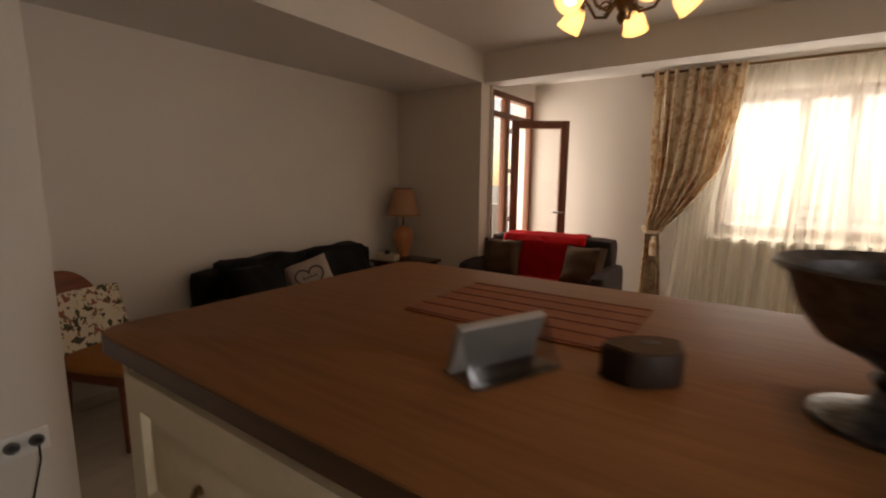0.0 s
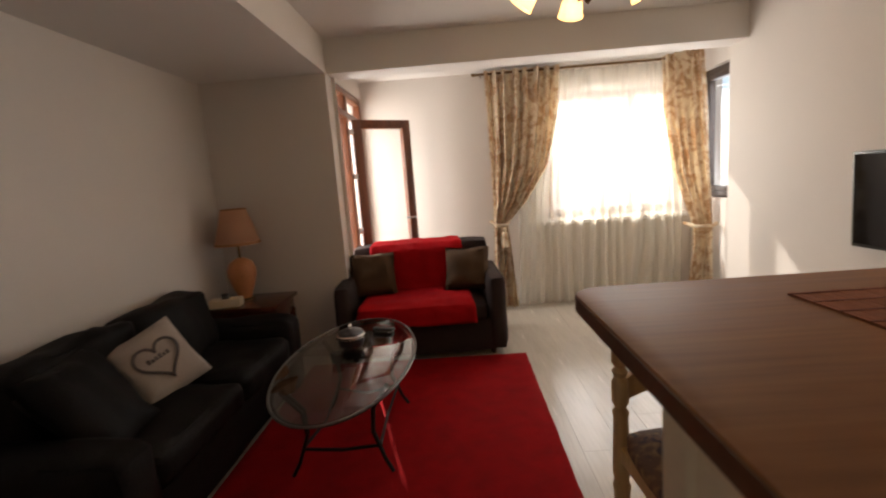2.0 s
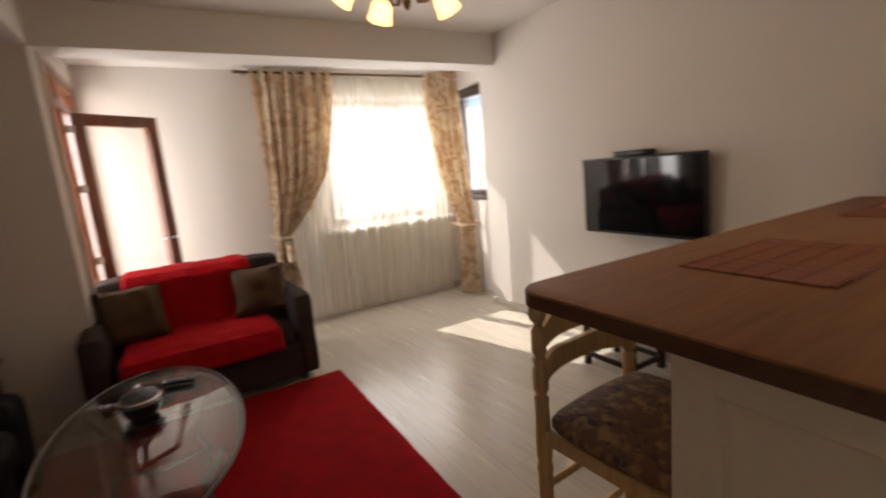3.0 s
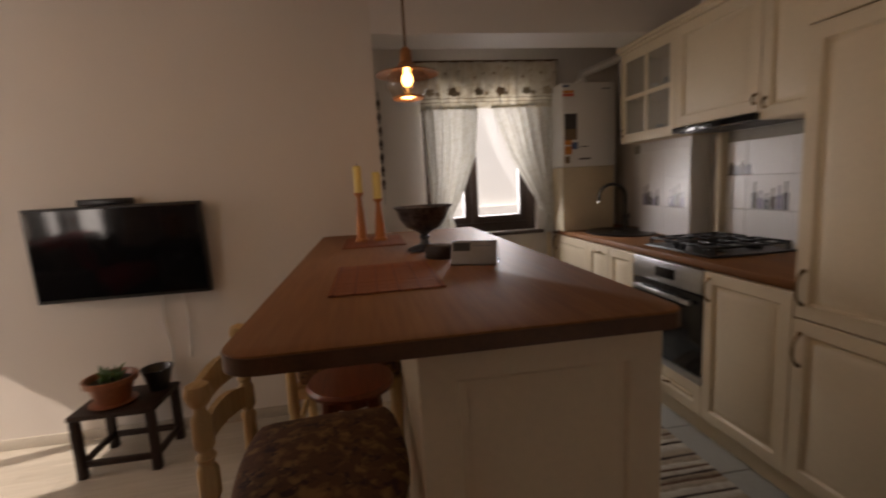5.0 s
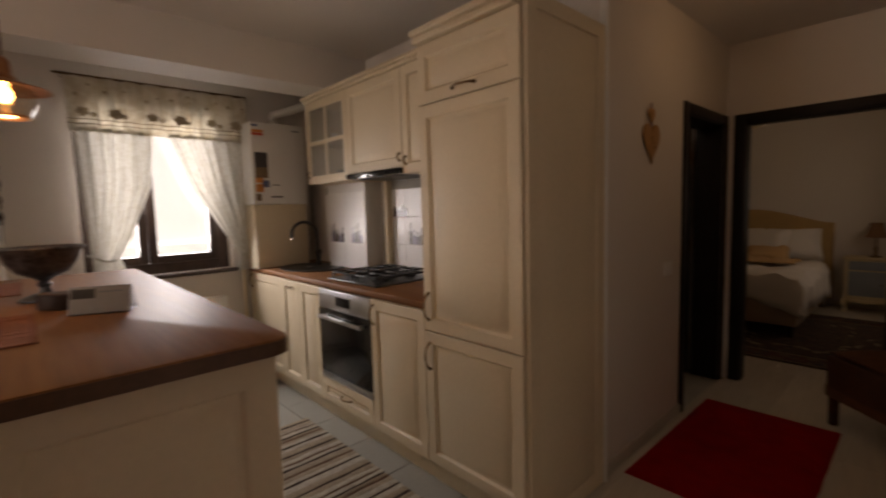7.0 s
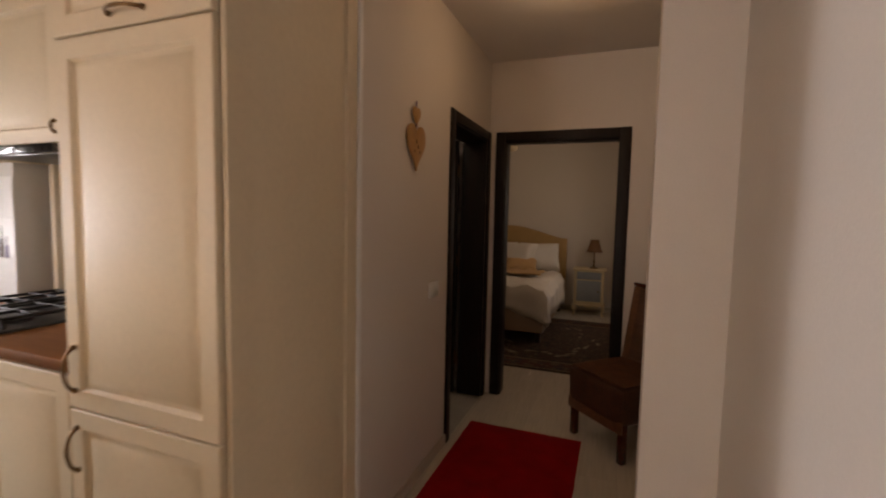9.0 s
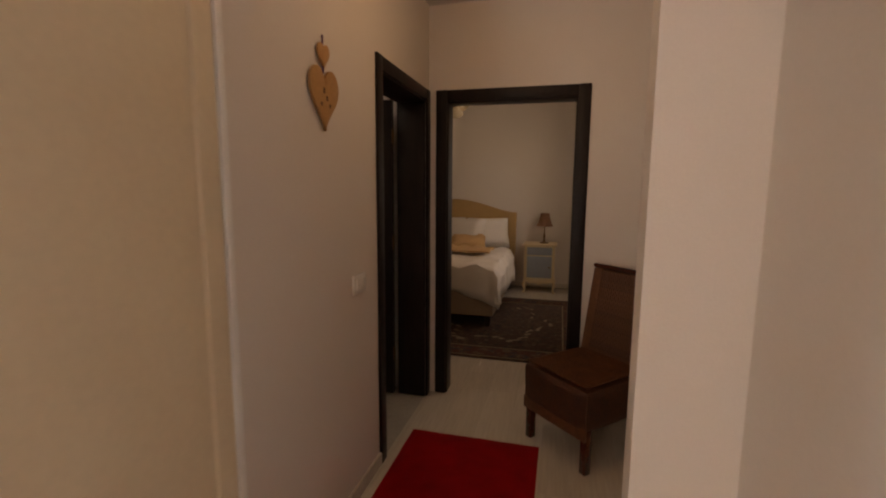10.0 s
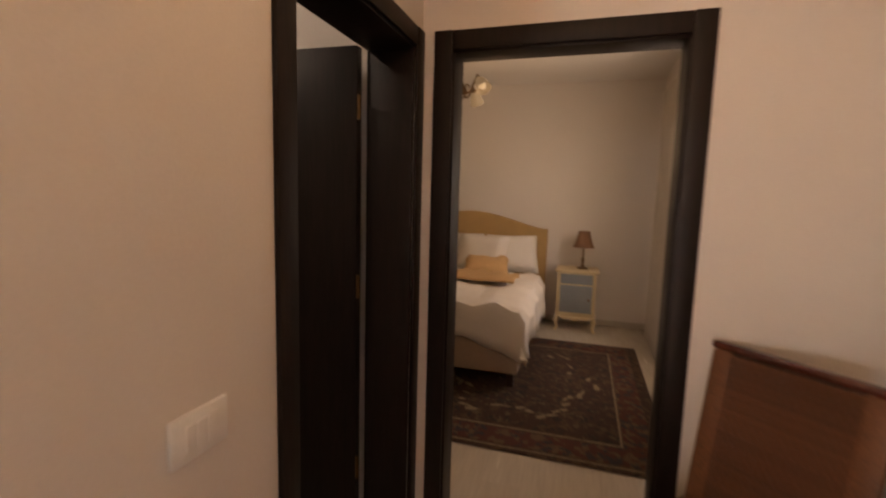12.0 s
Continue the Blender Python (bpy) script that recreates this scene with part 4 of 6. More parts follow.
# leaflet holder
lh = thing("leaflet_holder", pose(-0.825, 0.617, IZ + 0.001, 0, 0, -115), "clear plastic tent holder with white leaflets", "leaflet holder")
cl = glass("clear_plastic", rough=0.12, clear=0.80, edge=0.25)
M_LEAFLET = mat("leaflet_paper", (0.34, 0.32, 0.30), 0.7, vary=0.06, scale=20)
part("base", Mesh().box(-0.079, -0.038, 0, 0.079, 0.046, 0.003, 0.001), cl, lh, "clear plastic foot")
part("lip", Mesh().box(-0.079, 0.040, 0.003, 0.079, 0.046, 0.012, 0.001), cl, lh)
slope = Matrix.Translation((0, -0.032, 0.0035)) @ pose(0, 0, 0, -20, 0, 0)
stack = part("leaflet_pad", Mesh().box(-0.078, 0.0, 0.0, 0.078, 0.013, 0.082, 0.0015, m=slope), M_LEAFLET, lh, "stack of white leaflets")
part("print_bar", Mesh().box(-0.072, -0.0012, 0.045, -0.012, -0.0004, 0.074, m=slope), M_INK, stack)
part("text_line", Mesh().box(-0.004, -0.0012, 0.062, 0.06, -0.0004, 0.065, m=slope), M_GREY, stack)
part("back_plate", Mesh().box(-0.079, 0.0, 0.0, 0.079, 0.002, 0.075, 0.0005, m=Matrix.Translation((0, 0.040, 0.004)) @ pose(0, 0, 0, 26, 0, 0)), cl, lh)
# candles on turned wooden sticks
for cx, cy, hh in ((0.045, 1.01, 0.25), (0.05, 0.915, 0.215)):
    cs = thing("candlestick", pose(cx, cy, IZ + 0.0065), "turned orange wooden candlestick with a yellow candle", "candlestick", "candlesticks")
    s = hh / 0.25
    part("stick", Mesh().lathe([(0.036, 0), (0.036, 0.01), (0.026, 0.018), (0.027, 0.05 * s), (0.022, 0.12 * s), (0.014, 0.19 * s), (0.012, 0.225 * s), (0.022, 0.24 * s), (0.026, 0.25 * s), (0.0, 0.25 * s)], n=20), M_ORANGE, cs)
    cd = part("candle", Mesh().lathe([(0.021, hh), (0.0215, hh + 0.13), (0.016, hh + 0.135), (0, hh + 0.133)], n=18), M_WAX, cs, "yellow wax candle")
    part("wick", Mesh().tube([(0, 0, hh + 0.13), (0.001, 0, hh + 0.146)], 0.0012, 5), M_INK, cd)


# pendant over the island
def pendant(x, y, z):
    p = thing("pendant_lamp", pose(x, y, z), "brass pendant lamp with a clear glass jar, lit", "pendant lamp")
    part("cord", Mesh().tube([(0, 0, 0.09), (0, 0, CEIL - z - 0.02)], 0.005, 8), M_BRASS, p)
    part("ceiling_rose", Mesh().lathe([(0.05, CEIL - z - 0.03), (0.05, CEIL - z - 0.001), (0, CEIL - z - 0.001)], n=18), M_BRASS, p)
    part("cap", Mesh().lathe([(0.0, 0.10), (0.010, 0.098), (0.021, 0.085), (0.023, 0.045), (0.034, 0.034), (0.034, 0.024), (0.0, 0.024)], n=18), M_COPPER, p)
    part("shade", Mesh().lathe([(0.030, 0.032), (0.050, 0.022), (0.080, 0.012), (0.114, 0.002), (0.117, -0.002), (0.112, -0.001), (0.08, 0.008), (0.050, 0.017), (0.030, 0.026)], n=36), M_COPPER, p, "flat copper reflector plate")
    part("jar", Mesh().lathe([(0.066, 0.004), (0.080, -0.014), (0.079, -0.042), (0.058, -0.082), (0.0565, -0.082), (0.0775, -0.042), (0.0785, -0.014), (0.0645, 0.004)], n=32), glass("clear_jar", (1.0, 0.97, 0.93), clear=0.96), p, "clear glass jar")
    part("rim", Mesh().lathe([(0.056, -0.0885), (0.060, -0.087), (0.060, -0.081), (0.056, -0.0795), (0.052, -0.084), (0.056, -0.0885)], n=28), M_COPPER, p, "copper rim ring")
    b = part("bulb", Mesh().lathe([(0.0, -0.044), (0.012, -0.040), (0.021, -0.024), (0.019, -0.008), (0.011, 0.008), (0.009, 0.024)], n=16), glow("pendant_bulb", (1.0, 0.50, 0.15), 16), p, "glowing amber bulb")
    lamp("pendant_glow", "POINT", pose(x, y, z - 0.11), 1.5, (1.0, 0.6, 0.28), soft=0.03)


pendant(-0.566, 0.785, 1.790)


# bar chair, stool, small table
def bar_chair(m):
    c = thing("bar_chair", m, "pale turned pine bar chair with a tapestry seat", "bar chair", "bar chairs at the island")
    sz, hw = 0.70, 0.205
    turned = [(0.017, 0), (0.021, 0.06), (0.021, 0.5), (0.024, 0.52), (0.019, 0.54), (0.023, 0.56), (0.019, 0.72), (0.022, 0.735), (0.014, 0.75), (0.022, 0.765), (0.022, 0.82), (0.015, 0.835), (0.021, 0.85), (0.013, 0.862), (0.021, 0.875), (0.020, 0.935), (0.012, 0.948), (0.012, 0.957), (0.022, 0.968), (0.0275, 0.986), (0.022, 1.006), (0.0, 1.015)]
    for sx in (-1, 1):
        part("back_post", Mesh().lathe(turned, (sx * hw, 0.20, 0), 16), M_PINE, c)
        part("front_leg", Mesh().lathe([(0.017, 0), (0.021, 0.06), (0.022, 0.3), (0.026, 0.32), (0.02, 0.34), (0.022, 0.59), (0.02, 0.605)], (sx * 0.19, -0.19, 0), 14), M_PINE, c)
        for z in (0.22, 0.42):
            part("side_stretcher", Mesh().tube([(sx * 0.19, -0.19, z), (sx * 0.2, 0.2, z)], 0.011), M_PINE, c)
    for z in (0.26, 0.46):
        part("stretcher", Mesh().tube([(-0.19, -0.19, z), (0.19, -0.19, z)], 0.012), M_PINE, c)
        part("stretcher", Mesh().tube([(-0.2, 0.2, z), (0.2, 0.2, z)], 0.012), M_PINE, c)
    for z0, hh in ((0.765, 0.055), (0.868, 0.06)):
        s = Mesh()
        b = s.bm
        rows = []
        for i in range(13):
            t_ = i / 12
            x = -hw + 0.41 * t_
            y = 0.20 + 0.055 * math.sin(math.pi * t_)
            arch = 0.025 * math.sin(math.pi * t_) + 0.01 * math.sin(3 * math.pi * t_)
            rows.append([b.verts.new((x, y - 0.009, z0 + arch * 0.4)), b.verts.new((x, y + 0.009, z0 + arch * 0.4)), b.verts.new((x, y + 0.009, z0 + hh + arch)), b.verts.new((x, y - 0.009, z0 + hh + arch))])
        for p_, q_ in zip(rows, rows[1:]):
            for k in range(4):
                b.faces.new((p_[k], p_[(k + 1) % 4], q_[(k + 1) % 4], q_[k]))
        b.faces.new(rows[0][::-1])
        b.faces.new(rows[-1])
        bmesh.ops.recalc_face_normals(b, faces=b.faces)
        part("back_rail", s, M_PINE, c)
    part("seat_frame", Mesh().box(-0.215, -0.215, 0.60, 0.215, 0.19, 0.645, 0.006), M_PINE, c)
    part("seat", Mesh().soft(-0.21, -0.215, 0.643, 0.21, 0.178, 0.70, 0.024, 8, 0.022, 0.003), M_TAPESTRY, c, "dark floral tapestry seat pad")
    return c


bar_chair(pose(-1.165, 1.148, 0, 0, 0, 4))
bar_chair(pose(-0.42, 1.10, 0, 0, 0, 0))
st = thing("round_stool", pose(-0.80, 1.07, 0), "round red-brown wooden stool", "stool")
part("seat", Mesh().lathe([(0.13, 0.705), (0.146, 0.709), (0.150, 0.722), (0.143, 0.735), (0, 0.738)], n=32), M_REDWOOD, st)
part("apron", Mesh().lathe([(0.085, 0.655), (0.09, 0.705), (0, 0.705)], n=8), M_REDWOOD, st)
for k in range(4):
    a = radians(45 + 90 * k)
    part("leg", Mesh().tube([(0.10 * math.cos(a), 0.10 * math.sin(a), 0.704), (0.17 * math.cos(a), 0.17 * math.sin(a), 0.0)], [0.024, 0.018], 8), M_REDWOOD, st)
    b_ = radians(135 + 90 * k)
    part("stretcher", Mesh().tube([(0.14 * math.cos(a), 0.14 * math.sin(a), 0.25), (0.14 * math.cos(b_), 0.14 * math.sin(b_), 0.25)], 0.011, 8), M_REDWOOD, st)
# striped runner on the kitchen floor
kr = thing("runner_rug", pose(-0.45, -0.19, 0.001), "woven rag runner in beige and dark stripes", "rug")
M_RAG = [mat("rag_%d" % i, c_, 0.95, vary=0.3, scale=25, fine=160, bump=0.8) for i, c_ in enumerate([(0.30, 0.24, 0.17), (0.40, 0.35, 0.28), (0.07, 0.045, 0.035), (0.17, 0.10, 0.065)])]
x = -0.72
k = 0
while x < 0.72:
    shade = (0, 1, 2, 1, 0, 3, 0, 2, 1, 3, 1, 0, 2)[k % 13]
    w = random.uniform(0.010, 0.020) if shade in (2, 3) else random.uniform(0.022, 0.050)
    stripe = Mesh()
    n_ = 22
    prev = None
    for i in range(n_ + 1):
        y = -0.33 + 0.66 * i / n_
        off = 0.006 * noise.noise((y * 9, k * 3.7, 1))
        ring = [stripe.bm.verts.new((x + off + dx, y, z_)) for dx, z_ in ((0, 0), (0, 0.006), (w / 2, 0.011 + 0.002 * noise.noise((y * 30, k, 4))), (w, 0.006), (w, 0))]
        if prev:
            for q in range(4):
                stripe.bm.faces.new((prev[q], prev[q + 1], ring[q + 1], ring[q]))
        prev = ring
    bmesh.ops.recalc_face_normals(stripe.bm, faces=stripe.bm.faces)
    part("stripe", stripe, M_RAG[shade], kr)
    x += w
    k += 1


# ---- curtains ----
def drape(name, rows, folds, amp, material, parent, label="", nu=90, nv=40, m=None, th=0.0025):
    """Cloth between a left and a right edge; rows are (height, left x, left y, right x, right y, fold depth), from the top down."""
    k = Mesh()
    b = k.bm
    grid = []
    for j in range(nv + 1):
        t_ = j / nv * (len(rows) - 1)
        i = min(int(t_), len(rows) - 2)
        f = t_ - i
        f = f * f * (3 - 2 * f) * 0.5 + f * 0.5
        z, lx, ly, rx, ry, dp = [rows[i][q] * (1 - f) + rows[i + 1][q] * f for q in range(6)]
        line = []
        nx_, ny_ = -(ry - ly), (rx - lx)
        ln = math.hypot(nx_, ny_) or 1
        for u in range(nu + 1):
            s = u / nu
            ph = 2 * math.pi * folds * (s + 0.06 * noise.noise((s * 5, z * 0.6, folds)))
            o = amp * dp * (math.sin(ph) + 0.35 * math.sin(2.3 * ph + z * 2)) + 0.004 * noise.noise((s * 20, z * 5, 1))
            line.append(b.verts.new((lx + (rx - lx) * s + nx_ / ln * o, ly + (ry - ly) * s + ny_ / ln * o, z)))
        grid.append(line)
    for p_, q_ in zip(grid, grid[1:]):
        for u in range(nu):
            b.faces.new((p_[u], q_[u], q_[u + 1], p_[u + 1]))
    ob = part(name, k, material, parent, label)
    if th:
        md = ob.modifiers.new("cloth", "SOLIDIFY")
        md.thickness = th
    return ob


rod = thing("curtain_rod", pose(-1.53, 4.84, 2.375), "dark bronze curtain rod across the window", "curtain rod")
part("pole", Mesh().tube([(0, 0, 0), (2.03, 0, 0.0)], 0.011, 12), M_BRASS, rod)
part("finial", Mesh().lathe([(0, -0.03), (0.017, -0.015), (0.017, 0.0), (0.011, 0.012)], n=12, m=pose(-0.01, 0, 0, 0, 90, 0)), M_BRASS, rod)
for x in (0.06, 1.95):
    part("bracket", Mesh().tube([(x, 0, 0), (x, 0.128, 0.0)], 0.008), M_BRASS, rod)
cu = thing("curtain", pose(0, 0, 0), "beige damask curtain tied back to the wall", "curtain", "curtains at the large window")
drape("cloth", [(2.40, -1.44, 4.83, -0.70, 4.83, 1.0), (1.95, -1.43, 4.83, -0.74, 4.83, 1.1), (1.45, -1.42, 4.83, -0.86, 4.83, 1.1), (1.12, -1.42, 4.82, -1.08, 4.82, 0.9), (0.90, -1.43, 4.81, -1.29, 4.81, 0.5), (0.72, -1.43, 4.81, -1.27, 4.81, 0.8), (0.02, -1.46, 4.82, -1.22, 4.82, 0.9)], 7, 0.035, M_DRAPE, cu)
part("tieback", Mesh().tube([(-1.45, 4.86, 0.93), (-1.40, 4.77, 0.89), (-1.30, 4.77, 0.89), (-1.27, 4.84, 0.93)], 0.02, 8), M_DRAPE, cu)
part("tassel", Mesh().lathe([(0.0, 0), (0.02, -0.02), (0.016, -0.05), (0.03, -0.06), (0.034, -0.2), (0, -0.2)], (-1.33, 4.755, 0.87), 12), M_DRAPE, cu)
cu = thing("curtain", pose(0, 0, 0), "beige damask curtain tied to the bay wall", "curtain", "curtains at the large window")
drape("cloth", [(2.40, 0.27, 4.82, 0.52, 4.56, 1.0), (1.9, 0.27, 4.80, 0.54, 4.53, 1.0), (1.3, 0.33, 4.74, 0.56, 4.50, 0.9), (0.85, 0.44, 4.62, 0.57, 4.47, 0.6), (0.70, 0.46, 4.60, 0.57, 4.47, 0.6), (0.02, 0.40, 4.60, 0.56, 4.42, 0.9)], 5, 0.03, M_DRAPE, cu)
part("tieback", Mesh().tube([(0.40, 4.66, 0.80), (0.45, 4.53, 0.77), (0.55, 4.43, 0.78), (0.60, 4.46, 0.80)], 0.018, 8), M_DRAPE, cu)
sh = thing("sheer_curtain", pose(0, 0, 0), "pale cream sheer curtain down to the floor", "curtain")
drape("cloth", [(2.36, -0.98, 4.885, 0.46, 4.885, 0.7), (1.2, -1.15, 4.885, 0.47, 4.885, 1.0), (0.03, -1.20, 4.875, 0.47, 4.875, 1.2)], 15, 0.034, M_SHEER, sh, "", 220, 24, th=0.0)
# kitchen curtain: valance and two tied sides
rod = thing("curtain_rod", pose(1.39, 0.56, 2.34), "thin dark kitchen curtain rod", "curtain rod")
part("pole", Mesh().tube([(0, 0, 0), (0, -1.22, 0)], 0.008, 10), M_BRASS, rod)
for y in (-0.05, -1.17):
    part("bracket", Mesh().tube([(0, y, 0), (0.108, y, 0)], 0.006), M_BRASS, rod)
kc = thing("curtain", pose(0, 0, 0), "cream embroidered kitchen curtain with a valance", "curtain")
drape("valance", [(2.336, 1.385, 0.50, 1.385, -0.66, 0.6), (2.18, 1.385, 0.50, 1.385, -0.66, 1.0), (1.97, 1.385, 0.50, 1.385, -0.66, 1.2)], 9, 0.012, M_VALANCE, kc, "", 160, 14)
M_BAND = mat("band_thread", (0.30, 0.24, 0.16), 0.9)
for z in (2.02, 2.05):
    drape("band", [(z + 0.006, 1.378, 0.50, 1.378, -0.66, 1.15), (z, 1.378, 0.50, 1.378, -0.66, 1.15)], 9, 0.012, M_BAND, kc, "brown stitched band", 160, 1)
M_MOTIF = mat("embroidery_thread", (0.42, 0.35, 0.25), 0.9, vary=0.3, scale=60)
def flower(y, z, r_):
    """A flat embroidered flower with five uneven petals on the valance."""
    petal = [((r_ * (0.88 + 0.12 * math.cos(5 * a + y * 9))) * math.cos(a), 1.15 * (r_ * (0.88 + 0.12 * math.cos(5 * a + y * 9))) * math.sin(a)) for a in [2 * math.pi * q / 30 for q in range(30)]]
    part("embroidery", Mesh().plate(petal, 0, 0.0015, m=Matrix.Translation((1.366, y, z)) @ pose(0, 0, 0, 0, -90, 0)), M_MOTIF, kc, "brown embroidered flower")


for i in range(6):
    flower(0.42 - i * 0.2 + 0.02 * (i % 2), 2.10, 0.034 + 0.006 * (i % 2))
    flower(0.36 - i * 0.2 + 0.03 * (i % 2), 2.085, 0.019)
    flower(0.45 - i * 0.2 + 0.04 * (i % 2), 2.21 + 0.03 * (i % 2), 0.014)
    flower(0.38 - i * 0.2, 2.28 - 0.02 * (i % 3), 0.009)
drape("side", [(2.0, 1.40, 0.48, 1.40, 0.02, 1.0), (1.6, 1.40, 0.47, 1.40, 0.06, 1.0), (1.25, 1.40, 0.45, 1.40, 0.20, 0.8), (1.10, 1.40, 0.44, 1.40, 0.28, 0.6), (0.90, 1.40, 0.44, 1.40, 0.22, 0.9)], 6, 0.014, M_LACE, kc)
drape("side", [(2.0, 1.40, -0.08, 1.40, -0.65, 1.0), (1.6, 1.40, -0.22, 1.40, -0.65, 1.0), (1.25, 1.40, -0.42, 1.40, -0.64, 0.8), (1.06, 1.40, -0.54, 1.40, -0.63, 0.5), (0.92, 1.40, -0.52, 1.40, -0.64, 0.9)], 6, 0.014, M_LACE, kc)
for y in (0.36, -0.585):
    part("tie", Mesh().tube([(1.43, y + 0.10, 1.13), (1.375, y + 0.02, 1.08), (1.375, y - 0.04, 1.08), (1.43, y - 0.05, 1.12)], 0.008), M_LACE, kc)
# string ornament on the alcove wall
orn = thing("hanging_ornament", pose(0.72, 0.855, 1.95), "dark string of small wooden birds on the wall", "wall ornament")
for i in range(7):
    part("bead", Mesh().lathe([(0, 0), (0.010, -0.02), (0.014, -0.04), (0.006, -0.06), (0.009, -0.07), (0, -0.08)], (0.012 * math.sin(i * 2.1), 0, -0.085 * i), 10), M_DARKWOOD, orn)
part("string", Mesh().tube([(0, 0, 0.04), (0, 0, -0.68)], 0.002, 6), M_INK, orn)

# ---- living room ----
tv = thing("television", pose(0.43, 2.337, 0.845), "black wall-mounted flat television", "television")
part("cabinet", Mesh().box(-0.022, -0.445, 0, 0.022, 0.445, 0.52, 0.006, m=pose(0, 0, 0, 0, -2.0, 0)), M_BLACK, tv)
part("screen", Mesh().box(-0.0245, -0.43, 0.02, -0.0225, 0.43, 0.505, m=pose(0, 0, 0, 0, -2.0, 0)), M_SCREEN, tv, "glossy black screen")
part("mount", Mesh().box(0.012, -0.1, 0.15, 0.055, 0.1, 0.37), M_BMETAL, tv)
solo("set_top_box", Mesh().box(-0.05, -0.12, 0, 0.05, 0.12, 0.035, 0.004), M_BLACK, pose(0.43, 2.38, 1.367), "flat black box on top of the television", "set-top box")
solo("tv_cable", Mesh().tube([(0.475, 2.18, 0.86), (0.478, 2.20, 0.7), (0.476, 2.17, 0.5), (0.47, 2.18, 0.30)], 0.005, 8), M_WHITE, Matrix(), "white cable hanging below the television", "cable")
solo("tv_cable", Mesh().tube([(0.475, 2.08, 0.86), (0.478, 2.06, 0.65), (0.476, 2.07, 0.45)], 0.004, 8), M_WHITE, Matrix(), "white cable hanging below the television", "cable")
# low dark table with pots
ft = thing("plant_table", pose(0.215, 2.32, 0, 0, 0, 0), "small dark wooden plant table", "side table")
part("top", Mesh().box(-0.17, -0.20, 0.315, 0.17, 0.20, 0.34, 0.005), M_DARKWOOD, ft)
for sx in (-1, 1):
    for sy in (-1, 1):
        part("leg", Mesh().box(sx * 0.145 - 0.02, sy * 0.175 - 0.02, 0, sx * 0.145 + 0.02, sy * 0.175 + 0.02, 0.314, 0.004), M_DARKWOOD, ft)
    part("stretcher", Mesh().box(sx * 0.145 - 0.012, -0.155, 0.06, sx * 0.145 + 0.012, 0.155, 0.09, 0.003), M_DARKWOOD, ft)
for sy in (-1, 1):
    part("stretcher", Mesh().box(-0.125, sy * 0.175 - 0.012, 0.06, 0.125, sy * 0.175 + 0.012, 0.09, 0.003), M_DARKWOOD, ft)
pt = thing("potted_plant", pose(0.175, 2.36, 0.341), "terracotta pot with a small green plant", "potted plant")
part("saucer", Mesh().lathe([(0.095, 0), (0.11, 0.012), (0.10, 0.014), (0, 0.008)], n=24), M_TERRA, pt)
part("pot", Mesh().lathe([(0.075, 0.009), (0.105, 0.11), (0.122, 0.115), (0.124, 0.145), (0.114, 0.146), (0.10, 0.115), (0, 0.115)], n=28), M_TERRA, pt)
part("soil", Mesh().lathe([(0.10, 0.118), (0.0, 0.125)], n=16), M_SOIL, pt)
lv = Mesh()
for i in range(26):
    a, l_ = random.uniform(0, 6.28), random.uniform(0.05, 0.10)
    base = Vector((random.uniform(-0.05, 0.05), random.uniform(-0.05, 0.05), 0.12))
    tip = base + Vector((math.cos(a) * l_ * 0.6, math.sin(a) * l_ * 0.6, l_ * 0.8))
    mid = (base + tip) / 2 + Vector((0, 0, 0.012))
    lv.tube([base, mid, tip], [0.002, 0.009, 0.001], 5)
part("leaves", lv, M_GREENLEAF, pt, "short green leaves")
solo("black_pot", Mesh().lathe([(0.05, 0), (0.07, 0.09), (0.082, 0.12), (0.076, 0.12), (0.06, 0.08), (0, 0.03)], n=20), M_BLACK, pose(0.31, 2.195, 0.341), "small black flower pot", "flower pot")


# rugs
def pile_rug(name, x0, y0, x1, y1, label, material, h=0.016):
    k = Mesh()
    b = k.bm
    nx_, ny_ = int((x1 - x0) / 0.035), int((y1 - y0) / 0.035)
    g_ = []
    for i in range(nx_ + 1):
        col_ = []
        for j in range(ny_ + 1):
            e = min(i, nx_ - i, j, ny_ - j)
            z = 0.002 if e == 0 else h + 0.003 * noise.noise((i * 0.9, j * 0.9, 0)) - (0.004 if e == 1 else 0)
            wob = 0.004 * noise.noise((i * 0.3, j * 0.3, 5))
            col_.append(b.verts.new((x0 + (x1 - x0) * i / nx_ + wob, y0 + (y1 - y0) * j / ny_ + wob, z)))
        g_.append(col_)
    for i in range(nx_):
        for j in range(ny_):
            b.faces.new((g_[i][j], g_[i + 1][j], g_[i + 1][j + 1], g_[i][j + 1]))
    return solo(name, k, material, Matrix(), label, "rug")


pile_rug("red_rug", -3.02, 1.05, -1.33, 3.60, "plain bright red pile rug in the living room", M_RED)
pile_rug("red_runner", -2.22, -2.66, -1.50, -1.40, "plain red pile rug in the hall", M_RED)


